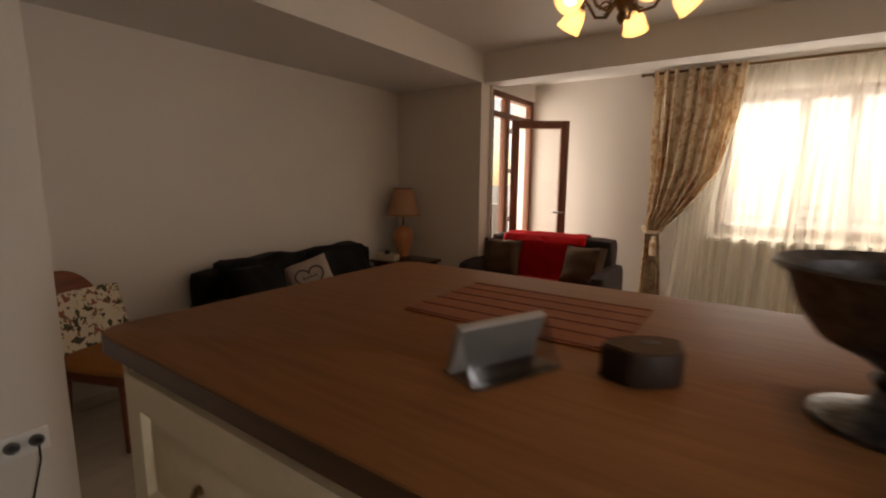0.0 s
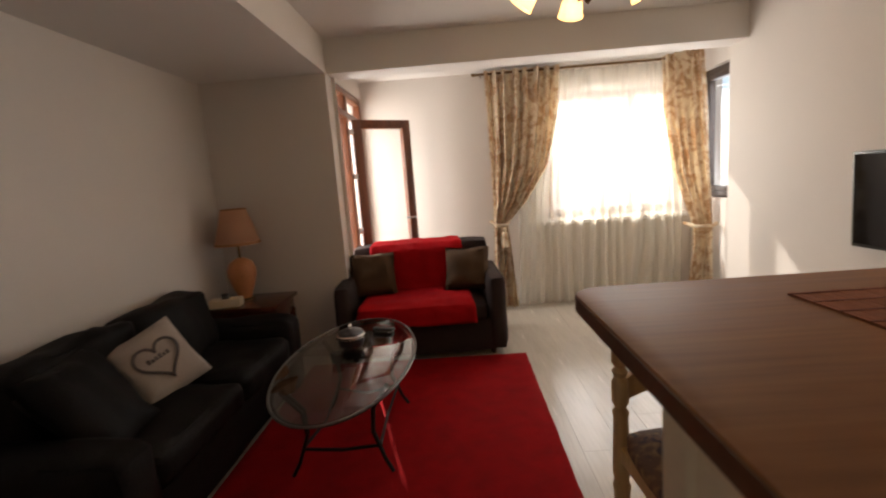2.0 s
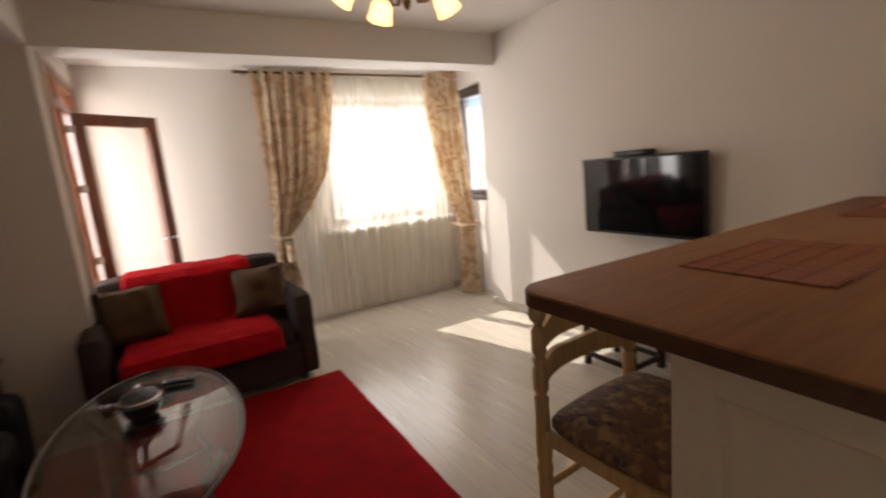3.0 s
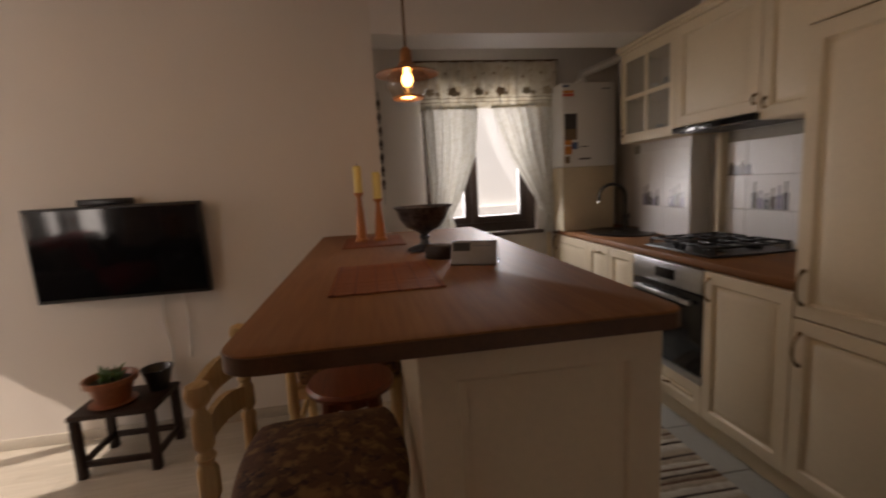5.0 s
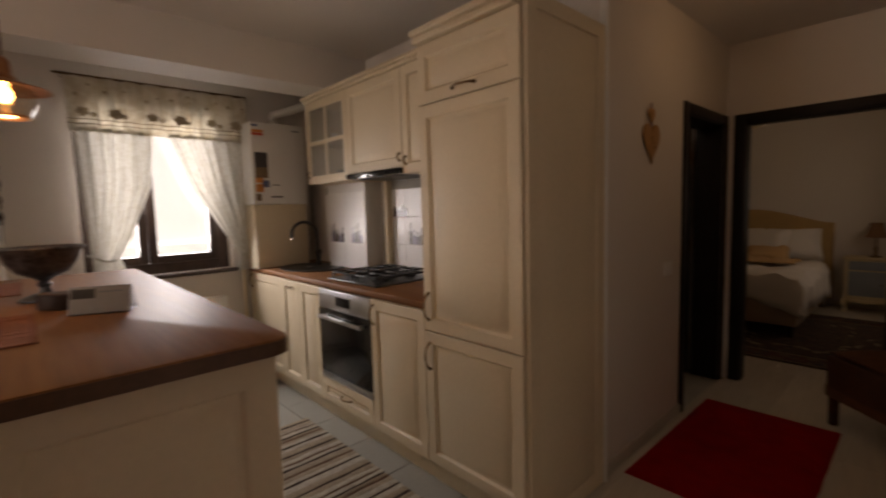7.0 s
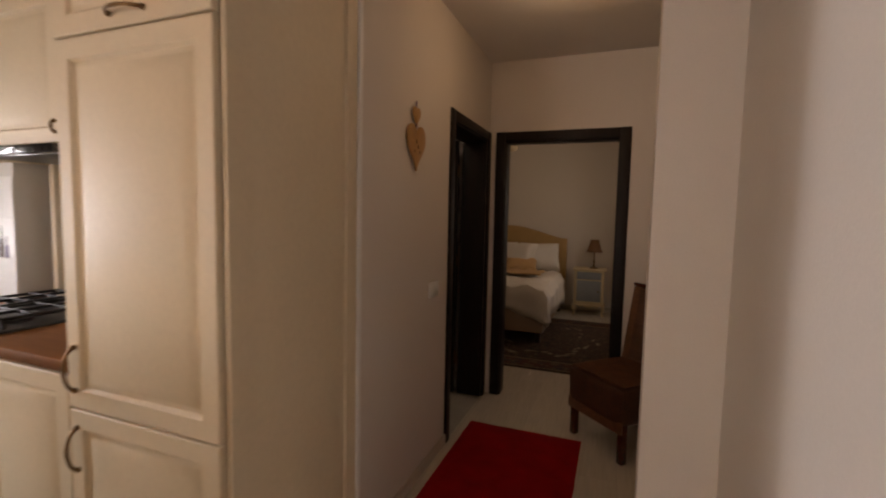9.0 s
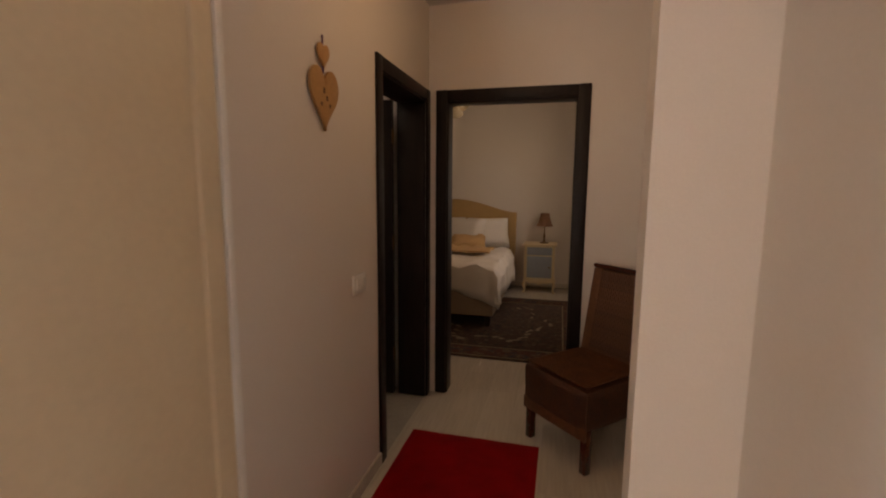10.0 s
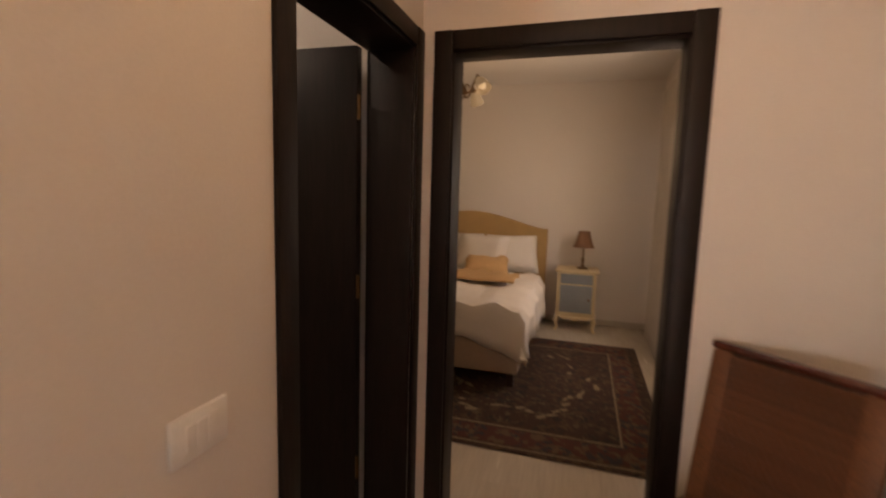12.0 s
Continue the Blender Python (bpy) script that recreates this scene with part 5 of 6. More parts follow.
# black leather sofa along the wall
so = thing("sofa", pose(-3.70, 2.37, 0), "black leather three-seat sofa against the wall", "sofa")
L0, L1 = -0.87, 0.87
part("base", Mesh().soft(0.05, L0 + 0.06, 0.05, 0.72, L1 - 0.06, 0.32, 0.03, 6, 0.004), M_LEATHER, so)
for i in range(2):
    a = L0 + 0.2 + i * 0.67
    part("seat_cushion", Mesh().soft(0.22, a + 0.004, 0.29, 0.76, a + 0.666, 0.45, 0.05, 14, 0.014, 0.024, i * 3.0), M_LEATHER, so)
    part("back_cushion", Mesh().soft(0.05, a + 0.004, 0.40, 0.29, a + 0.666, 0.785, 0.05, 14, 0.016, 0.030, i * 5.0 + 1, m=Matrix.Translation((0.05, 0, 0.0)) @ pose(0, 0, 0, 0, -6, 0)), M_LEATHER, so)
part("back", Mesh().soft(0.0, L0 + 0.04, 0.06, 0.14, L1 - 0.04, 0.745, 0.04, 12, 0.004, 0.012), M_LEATHER, so)
for a in (L0, L1 - 0.22):
    part("arm", Mesh().soft(0.02, a, 0.05, 0.76, a + 0.22, 0.55, 0.06, 12, 0.008, 0.020, a), M_LEATHER, so)
for x in (0.1, 0.68):
    for y in (L0 + 0.1, L1 - 0.1):
        part("leg", Mesh().lathe([(0.022, 0), (0.03, 0.06), (0, 0.06)], (x, y, 0), 12), M_DARKWOOD, so)
def facing(at, normal, roll):
    """A frame at a point whose z axis is the normal and whose y axis points up, turned in its plane by roll degrees."""
    n_ = Vector(normal).normalized()
    x_ = Vector((0, 0, 1)).cross(n_).normalized()
    turn = Matrix((x_, n_.cross(x_), n_)).transposed().to_4x4()
    return Matrix.Translation(at) @ turn @ Matrix.Rotation(radians(roll), 4, "Z")


def pad_height(x, y, side, thick):
    e = max(abs(x), abs(y)) / (side / 2)
    return thick / 2 * (0.12 + 0.88 * max(0.0, 1 - e ** 4) ** 0.55)


cuh = thing("cushion", facing((-3.31, 2.27, 0.595), (0.74, -0.50, 0.52), 18), "cream square cushion with a printed heart", "cushion")
part("pad", Mesh().pillow(0.36, 0.36, 0.13, seed=2.0), mat("cream_cotton", (0.38, 0.32, 0.275), 0.9, vary=0.08, scale=8, fine=160, bump=0.4), cuh)
M_PRINTG = mat("faded_print", (0.10, 0.085, 0.08), 0.9, vary=0.3, scale=30)
hp = []
for i in range(49):
    a = 2 * math.pi * i / 48
    x, y = 16 * math.sin(a) ** 3 * 0.0066, (13 * math.cos(a) - 5 * math.cos(2 * a) - 2 * math.cos(3 * a) - math.cos(4 * a)) * 0.0066 + 0.01
    hp.append((x, y, pad_height(x, y, 0.36, 0.13) + 0.005))
part("heart_print", Mesh().tube(hp, 0.007, 6), M_PRINTG, cuh, "dark printed heart outline")
for i in range(6):
    x = -0.055 + i * 0.019
    part("print_bar", Mesh().box(x, 0.008, 0.058, x + 0.011, 0.008 + (0.024, 0.016, 0.02)[i % 3], 0.0705, 0.001), M_PRINTG, cuh, "small dark printed bar")
solo("cushion", Mesh().pillow(0.46, 0.40, 0.15, seed=7.0, wrinkle=0.012), M_LEATHER, Matrix.Translation((-3.30, 1.86, 0.585)) @ pose(0, 0, 0, 0, 55, 8), "black leather cushion on the sofa", "cushion")

# side table in the corner, lamp, tissue box
sd = thing("side_table", pose(-3.43, 3.57, 0), "dark mahogany side table with a drawer", "side table")
part("top", Mesh().box(-0.28, -0.24, 0.545, 0.28, 0.225, 0.575, 0.006), M_MAHOG, sd)
part("apron", Mesh().box(-0.25, -0.21, 0.43, 0.25, 0.20, 0.545, 0.003), M_MAHOG, sd)
part("drawer", Mesh().box(-0.21, -0.222, 0.445, 0.21, -0.2101, 0.53, 0.003), M_MAHOG, sd)
for sx in (-1, 1):
    for sy in (-1, 1):
        part("leg", Mesh().tube([(sx * 0.235, sy * 0.19, 0.45), (sx * 0.24, sy * 0.195, 0.0)], [0.026, 0.016], 8), M_MAHOG, sd)
tl = thing("table_lamp", pose(-3.49, 3.60, 0.576), "orange ceramic table lamp with a pleated cloth shade", "table lamp")
part("foot", Mesh().lathe([(0.07, 0), (0.07, 0.012), (0.05, 0.02), (0, 0.02)], n=24), M_BRASS, tl)
part("base", Mesh().lathe([(0.05, 0.02), (0.055, 0.04), (0.085, 0.12), (0.105, 0.20), (0.105, 0.25), (0.085, 0.30), (0.045, 0.325), (0.03, 0.335), (0, 0.335)], n=28), M_LAMPBASE, tl)
part("neck", Mesh().tube([(0, 0, 0.33), (0, 0, 0.46)], 0.011, 10), M_BRASS, tl)
k = Mesh()
n = 60
b = k.bm
ra = [b.verts.new(((0.162 + 0.003 * (i % 2)) * math.cos(2 * math.pi * i / n), (0.162 + 0.003 * (i % 2)) * math.sin(2 * math.pi * i / n), 0.445)) for i in range(n)]
rb = [b.verts.new(((0.088 + 0.002 * (i % 2)) * math.cos(2 * math.pi * i / n), (0.088 + 0.002 * (i % 2)) * math.sin(2 * math.pi * i / n), 0.71)) for i in range(n)]
for i in range(n):
    b.faces.new((ra[i], ra[(i + 1) % n], rb[(i + 1) % n], rb[i]))
shd = part("shade", k, M_SHADE, tl, "pleated salmon cloth shade")
shd.modifiers.new("cloth", "SOLIDIFY").thickness = 0.003
M_TRIMO = mat("shade_trim", (0.40, 0.20, 0.08), 0.8)
part("trim", Mesh().lathe([(0.166, 0.440), (0.168, 0.440), (0.165, 0.458), (0.163, 0.458), (0.166, 0.440)], n=40), M_TRIMO, shd)
part("trim", Mesh().lathe([(0.091, 0.704), (0.093, 0.704), (0.092, 0.714), (0.089, 0.714), (0.091, 0.704)], n=40), M_TRIMO, shd)
tb = thing("tissue_box", pose(-3.55, 3.42, 0.576, 0, 0, 12), "small cream cardboard tissue box", "tissue box")
part("box", Mesh().box(-0.11, -0.055, 0, 0.11, 0.055, 0.06, 0.006), M_CREAM, tb)
part("tissue", Mesh().lathe([(0.03, 0.0605), (0.022, 0.08), (0.03, 0.095), (0, 0.085)], n=9), M_INK, tb, "small dark opening")

# oval glass table on bent iron legs
ct = thing("coffee_table", pose(-2.42, 2.52, 0.017), "oval glass coffee table on black iron legs", "coffee table")
A, B_ = 0.345, 0.69
oval = [(A * math.cos(2 * math.pi * i / 56), B_ * math.sin(2 * math.pi * i / 56)) for i in range(56)]
M_TGLASS = glass("table_glass", (0.9, 0.92, 0.9), clear=0.80, base=0.10)
M_RIM = mat("grey_metal", (0.16, 0.155, 0.15), 0.4, 0.8, vary=0.25, scale=14)
part("glass_top", Mesh().plate(oval, 0.445, 0.457, 0.003), M_TGLASS, ct, "clear oval glass top")
part("rim", Mesh().tube([(x * 1.015, y * 1.015, 0.45) for x, y in oval + oval[:1]], 0.007, 8), M_RIM, ct)
part("hoop", Mesh().tube([(x * 0.97, y * 0.97, 0.434) for x, y in oval + oval[:1]], 0.009, 8), M_BMETAL, ct, "black iron hoop under the glass")
for sx, sy in ((-1, -1), (1, -1), (-1, 1), (1, 1)):
    for off in (0.0, 0.03):
        part("leg", Mesh().tube([(sx * 0.25, sy * (0.33 + off), 0.44), (sx * 0.17, sy * (0.30 + off), 0.32), (sx * 0.16, sy * (0.31 + off * 0.5), 0.2), (sx * 0.21, sy * 0.33, 0.06), (sx * 0.245, sy * 0.34, 0.0)], 0.009, 8), M_BMETAL, ct)
for sy in (-1, 1):
    part("stretcher", Mesh().tube([(-0.19, sy * 0.325, 0.13), (0, sy * 0.30, 0.10), (0.19, sy * 0.325, 0.13)], 0.008, 8), M_BMETAL, ct)
for sx in (-1, 1):
    part("stretcher", Mesh().tube([(sx * 0.19, -0.325, 0.13), (sx * 0.17, 0, 0.10), (sx * 0.19, 0.325, 0.13)], 0.008, 8), M_BMETAL, ct)
tin = thing("sugar_bowl", pose(-2.44, 2.66, 0.476), "silver and black lidded metal bowl", "bowl")
part("body", Mesh().lathe([(0.035, 0), (0.06, 0.008), (0.075, 0.035), (0.072, 0.06), (0, 0.06)], n=24), M_BLACK, tin, "black round body")
part("band", Mesh().lathe([(0.075, 0.058), (0.082, 0.064), (0.082, 0.078), (0.074, 0.084), (0.05, 0.085), (0.05, 0.058), (0.075, 0.058)], n=24), M_CHROME, tin, "bright metal band")
part("lid", Mesh().lathe([(0.072, 0.085), (0.066, 0.098), (0.03, 0.112), (0, 0.114)], n=24), M_STEELBOWL, tin, "grey metal lid")
part("knob", Mesh().lathe([(0.008, 0.113), (0.007, 0.12), (0.013, 0.128), (0.008, 0.138), (0, 0.139)], n=12), M_CHROME, tin)
solo("remote_control", Mesh().box(-0.022, -0.07, 0, 0.022, 0.07, 0.018, 0.005), M_BLACK, pose(-2.30, 2.93, 0.476, 0, 0, 70), "black remote control on the glass table", "remote control")
solo("glass_candle", Mesh().lathe([(0.03, 0), (0.036, 0.05), (0.033, 0.05), (0.027, 0.008), (0, 0.006)], n=16), cl, pose(-2.47, 2.45, 0.476), "small clear glass tealight holder", "tealight holder")

# loveseat with a red throw
lo = thing("loveseat", pose(-2.14, 4.05, 0, 0, 0, 2), "dark brown fabric loveseat with a red throw", "loveseat")
part("base", Mesh().soft(-0.62, -0.48, 0.04, 0.62, 0.30, 0.30, 0.03, 6, 0.004), M_BROWNFAB, lo)
part("seat_cushion", Mesh().soft(-0.52, -0.50, 0.28, 0.52, 0.12, 0.43, 0.05, 9, 0.015), M_BROWNFAB, lo)
part("back", Mesh().soft(-0.59, 0.04, 0.28, 0.59, 0.30, 0.855, 0.04, 8, 0.008), M_BROWNFAB, lo)
for sx in (-1, 1):
    part("arm", Mesh().soft(sx * 0.60 - 0.07, -0.50, 0.04, sx * 0.60 + 0.07, 0.28, 0.63, 0.05, 8, 0.008), M_BROWNFAB, lo)
    for y in (-0.42, 0.22):
        part("leg", Mesh().lathe([(0.02, 0), (0.026, 0.05), (0, 0.05)], (sx * 0.55, y, 0), 10), M_DARKWOOD, lo)
# the throw: over the back, down to the seat and over its front
k = Mesh()
b = k.bm
prof = [(0.318, 0.60), (0.325, 0.78), (0.312, 0.845), (0.24, 0.866), (0.14, 0.866), (0.05, 0.852), (0.012, 0.80), (0.008, 0.65), (0.008, 0.50), (0.0, 0.463), (-0.10, 0.462), (-0.30, 0.464), (-0.44, 0.460), (-0.508, 0.43), (-0.522, 0.38), (-0.523, 0.29)]
fine = []
for (y0, z0), (y1, z1) in zip(prof, prof[1:]):
    for i in range(4):
        fine.append((y0 + (y1 - y0) * i / 4, z0 + (z1 - z0) * i / 4))
fine.append(prof[-1])
g_ = []
for j, (y, z) in enumerate(fine):
    u_ = j / (len(fine) - 1)
    half = 0.36 + 0.10 * u_ + 0.015 * noise.noise((u_ * 6, 0, 0))
    line = []
    for i in range(33):
        s = i / 32 * 2 - 1
        dz = 0.016 * noise.noise((s * 4, u_ * 9, 2)) + 0.010 * noise.noise((s * 11, u_ * 16, 6)) + 0.004 * (1 - abs(s))
        line.append(b.verts.new((s * half - 0.03, y - (0.004 + abs(dz)) * (1 if u_ > 0.3 else 0), z + abs(dz))))
    g_.append(line)
for p_, q_ in zip(g_, g_[1:]):
    for i in range(32):
        b.faces.new((p_[i], p_[i + 1], q_[i + 1], q_[i]))
bmesh.ops.recalc_face_normals(b, faces=b.faces)
th_ob = solo("throw", k, M_REDTHROW, pose(-2.14, 4.05, 0, 0, 0, 2), "bright red throw spread over the loveseat", "throw")
md = th_ob.modifiers.new("cloth", "SOLIDIFY")
md.thickness, md.offset = 0.008, 1
for x, rz, s in ((-2.53, 10, 1.0), (-1.74, -8, 1.0)):
    solo("cushion", Mesh().pillow(0.37, 0.36, 0.15, seed=x, wrinkle=0.018), M_TAUPE, Matrix.Translation((x, 3.93, 0.64)) @ pose(0, 0, 0, 0, 0, rz) @ pose(0, 0, 0, 68, 0, 0), "taupe square cushion on the loveseat", "cushion", "cushions on the loveseat")

# dining chair with a floral cover by the entry wall
dc = thing("dining_chair", pose(-3.28, 0.98, 0, 0, 0, 112), "brown wooden chair with a floral cover and orange seat", "chair")
for sx in (-1, 1):
    for sy in (-1, 1):
        part("leg", Mesh().tube([(sx * 0.17, sy * 0.17, 0.42), (sx * 0.185, sy * 0.19, 0)], [0.02, 0.014], 8), M_REDWOOD, dc)
part("seat_rail", Mesh().box(-0.195, -0.20, 0.345, 0.195, 0.175, 0.402, 0.012), M_REDWOOD, dc)
part("seat", Mesh().soft(-0.22, -0.23, 0.40, 0.22, 0.19, 0.475, 0.037, 12, 0.022), mat("orange_seat", (0.36, 0.14, 0.026), 0.6, vary=0.15), dc, "orange seat pad")
bk = []
for i in range(21):
    a = math.pi * i / 20
    bk.append((-0.225 * math.cos(a), 0.47 + 0.42 * math.sin(a) ** 0.7))
rings = Mesh()
rings.plate([(x, z) for x, z in bk], -0.014, 0.014, 0.004, m=Matrix.Translation((0, 0.21, 0)) @ pose(0, 0, 0, 77, 0, 0))
part("backrest", rings, M_REDWOOD, dc, "arched brown wooden backrest")
part("cover", Mesh().soft(-0.205, 0.0, 0.0, 0.205, 0.024, 0.33, 0.012, 7, 0.008, m=Matrix.Translation((0, 0.150, 0.455)) @ pose(0, 0, 0, -13, 0, 0)), M_FLORAL, dc, "white cotton cover with dark flowers")
cv = thing("canvas_picture", Matrix.Translation((-3.63, 1.42, 0.003)) @ pose(0, 0, 0, 0, 0, 90) @ pose(0, 0, 0, -8, 0, 0), "small white canvas with a printed heart, leaning on the wall", "picture")
part("canvas", Mesh().box(-0.17, -0.015, 0, 0.17, 0.015, 0.36, 0.003), M_PAPER, cv)
part("heart_print", Mesh().tube([(0.0055 * 16 * math.sin(a) ** 3, -0.017, 0.19 + 0.0055 * (13 * math.cos(a) - 5 * math.cos(2 * a) - 2 * math.cos(3 * a) - math.cos(4 * a))) for a in [2 * math.pi * i / 40 for i in range(41)]], 0.006, 6), M_INK, cv)


# chandelier
def chandelier(x, y, z, n_arm, reach, lit, bulb, power, label, drop=0.155):
    c = thing("chandelier", pose(x, y, z), label, "chandelier")
    top = CEIL - z if y > -3.3 else 2.70 - z
    part("ceiling_cup", Mesh().lathe([(0.055, top - 0.05), (0.06, top - 0.001), (0, top - 0.001)], n=20), M_BRASS, c)
    part("stem", Mesh().lathe([(0, -0.09), (0.014, -0.075), (0.022, -0.05), (0.012, -0.03), (0.03, 0.0), (0.034, 0.04), (0.016, 0.07), (0.012, 0.12), (0.02, 0.14), (0.009, 0.16), (0.009, top - 0.04), (0, top - 0.04)], n=16), M_BRASS, c)
    for k_ in range(n_arm):
        a = 2 * math.pi * k_ / n_arm + 0.32
        ca, sa = math.cos(a), math.sin(a)
        pr = [(0.03, 0.02), (0.08, -0.035), (0.14, -0.02), (reach * 0.88, 0.06), (reach * 0.98, 0.085), (reach, 0.06)]
        arm = part("arm", Mesh().tube([(r_ * ca, r_ * sa, h_) for r_, h_ in pr], 0.008, 8), M_BRASS, c)
        part("scroll", Mesh().tube([((0.09 + 0.028 * math.cos(q)) * ca, (0.09 + 0.028 * math.cos(q)) * sa, 0.01 + 0.03 * math.sin(q)) for q in [i * 0.6 for i in range(9)]], 0.005, 6), M_BRASS, arm)
        tilt = Matrix.Translation((reach * ca, reach * sa, 0.065)) @ Matrix.Rotation(a, 4, "Z") @ pose(0, 0, 0, 0, -40, 0)
        part("holder", Mesh().lathe([(0.02, 0.0), (0.024, -0.03), (0, -0.03)], n=14), M_BRASS, arm, "", tilt)
        s_ = part("shade", Mesh().lathe([(0.026, -0.02), (0.036, -0.035), (0.052, -0.075), (0.056, -0.11), (0.064, -0.135), (0.061, -0.135), (0.053, -0.11), (0.048, -0.075), (0.032, -0.035)], n=24), lit, arm, "frosted glass tulip shade", tilt)
        part("bulb", Mesh().lathe([(0.012, -0.035), (0.026, -0.07), (0.03, -0.095), (0.02, -0.118), (0, -0.124)], n=16), bulb, s_, "glowing bulb")
        w = Matrix.Translation((x, y, z)) @ tilt @ Vector((0, 0, -drop))
        lamp("chandelier_bulb", "POINT", Matrix.Translation(w), power, WARM, soft=0.04)
    return c


M_BULB = glow("warm_bulb", (1.0, 0.80, 0.50), 9)
M_FROST = sheer_mat("frosted_shade", (0.95, 0.80, 0.58), 0.14, body=0.35)
chandelier(-1.14, 2.36, 2.19, 5, 0.215, M_FROST, M_BULB, 0.95, "five-arm bronze chandelier with lit glass shades")

# ---- hall ----
hl = thing("hall_ceiling_lamp", pose(-2.12, -2.05, CEIL - 0.001), "round frosted ceiling lamp in the hall, lit", "ceiling lamp")
part("plate", Mesh().lathe([(0.12, 0), (0.12, -0.02), (0, -0.02)], n=24), M_BRASS, hl)
part("dome", Mesh().lathe([(0.11, -0.021), (0.10, -0.05), (0.06, -0.075), (0, -0.085)], n=24), glow("hall_dome", (1.0, 0.66, 0.36), 3), hl)
lamp("hall_glow", "POINT", pose(-2.12, -2.05, CEIL - 0.16), 0.9, WARM, soft=0.08)
# unseen bathroom lamp, added to brighten the gap beside the door leaf
bt = thing("bath_fill_lamp", pose(-0.5, -2.5, CEIL - 0.001), "unseen ceiling lamp added to brighten the bathroom", "ceiling lamp")
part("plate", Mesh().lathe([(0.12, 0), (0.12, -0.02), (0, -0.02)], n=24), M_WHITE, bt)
part("dome", Mesh().lathe([(0.11, -0.021), (0.10, -0.05), (0.06, -0.075), (0, -0.085)], n=24), glow("bath_fill_dome", (1.0, 0.85, 0.65), 6), bt)
# wooden heart on a ribbon
hr = thing("wooden_heart", pose(-1.437, -1.805, 1.60), "hanging plywood heart with a small heart above it", "wall ornament")
ho = []
for i in range(48):
    a = 2 * math.pi * i / 48
    ho.append((16 * math.sin(a) ** 3 * 0.0063, (13 * math.cos(a) - 5 * math.cos(2 * a) - 2 * math.cos(3 * a) - math.cos(4 * a)) * 0.0075))
up = pose(0, 0, 0, 90, 0, 90)
part("heart", Mesh().plate(ho, -0.018, -0.006, 0.002, m=Matrix.Translation((0, 0, 0.128)) @ up), M_HEARTW, hr)
part("small_heart", Mesh().plate([(x * 0.4, z * 0.4) for x, z in ho], -0.016, -0.007, 0.001, m=Matrix.Translation((0, 0, 0.265)) @ up), M_HEARTW, hr)
part("ribbon", Mesh().tube([(-0.01, 0, 0.20), (-0.01, 0.004, 0.25), (-0.01, 0, 0.33)], 0.004, 6), mat("purple_ribbon", (0.10, 0.04, 0.12), 0.6), hr, "purple ribbon")
M_BURNT = mat("burnt_wood", (0.09, 0.04, 0.018), 0.7)
for i in range(4):
    part("burnt_mark", Mesh().box(-0.0195, -0.035 + 0.02 * i, 0.085 + 0.022 * (i % 3), -0.0182, -0.024 + 0.02 * i, 0.098 + 0.026 * (i % 3), 0.0004), M_BURNT, hr, "brown burnt mark")
# light switch
sw = thing("light_switch", pose(-1.4375, -2.08, 0.985), "white three-rocker wall switch", "switch")
part("plate", Mesh().box(-0.010, -0.062, -0.042, 0, 0.062, 0.042, 0.003), M_WHITE, sw)
for i in range(3):
    part("rocker", Mesh().box(-0.0135, -0.035 + i * 0.0235, -0.024, -0.0098, -0.013 + i * 0.0235, 0.024, 0.001), M_WHITE, sw)
# socket with plugs by the entry
so_ = thing("wall_socket", pose(-2.689, 0.43, 0.40), "white double wall socket with black plugs", "socket")
part("plate", Mesh().box(0, -0.075, -0.045, 0.01, 0.075, 0.045, 0.003), M_WHITE, so_)
for y in (-0.035, 0.035):
    part("plug", Mesh().lathe([(0.022, 0.0101), (0.022, 0.04), (0.013, 0.075), (0.006, 0.09), (0, 0.09)], n=12, m=Matrix.Translation((0, y, 0)) @ pose(0, 0, 0, 0, 72, 0)), M_BLACK, so_, "black plug")
part("cable", Mesh().tube([(0.05, 0.035, 0), (0.07, 0.03, -0.05), (0.05, 0.0, -0.2), (0.03, -0.03, -0.34)], 0.004, 6), M_BLACK, so_)
rt = thing("router", pose(-2.62, 0.27, 0.001), "black router standing on the floor", "router")
part("case", Mesh().box(-0.02, -0.09, 0, 0.02, 0.09, 0.22, 0.008), M_BLACK, rt)
# rattan chair in the hall corner
wc = thing("rattan_chair", pose(-2.455, -2.775, 0, 0, 0, 135), "dark brown woven rattan chair", "chair")
n = 14
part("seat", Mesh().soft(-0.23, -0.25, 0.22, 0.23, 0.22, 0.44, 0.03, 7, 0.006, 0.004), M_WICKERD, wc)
k = Mesh()
for i in range(24):
    x = -0.205 + 0.41 * i / 23
    k.tube([(x, -0.235 + 0.004 * (i % 2), 0.452), (x, 0.0, 0.456 + 0.002 * (i % 2)), (x, 0.20, 0.452)], 0.0065, 6)
part("seat_weave", k, M_WICKER, wc, "woven rattan strands")
lean = Matrix.Translation((0, 0.215, 0.42)) @ pose(0, 0, 0, -10, 0, 0)
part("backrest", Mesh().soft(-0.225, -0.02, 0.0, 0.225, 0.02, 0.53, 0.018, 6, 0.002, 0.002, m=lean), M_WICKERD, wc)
strand_me = []
for k_ in range(2):
    wv = Mesh().tube([(0, -0.0245 - 0.0022 * (1 if (i + k_) % 2 else -1), 0.022 + 0.49 * i / 30) for i in range(31)], [0.0064 if i % 2 else 0.0050 for i in range(31)], 6)
    strand_me.append(link("strand", wv, M_WICKER))
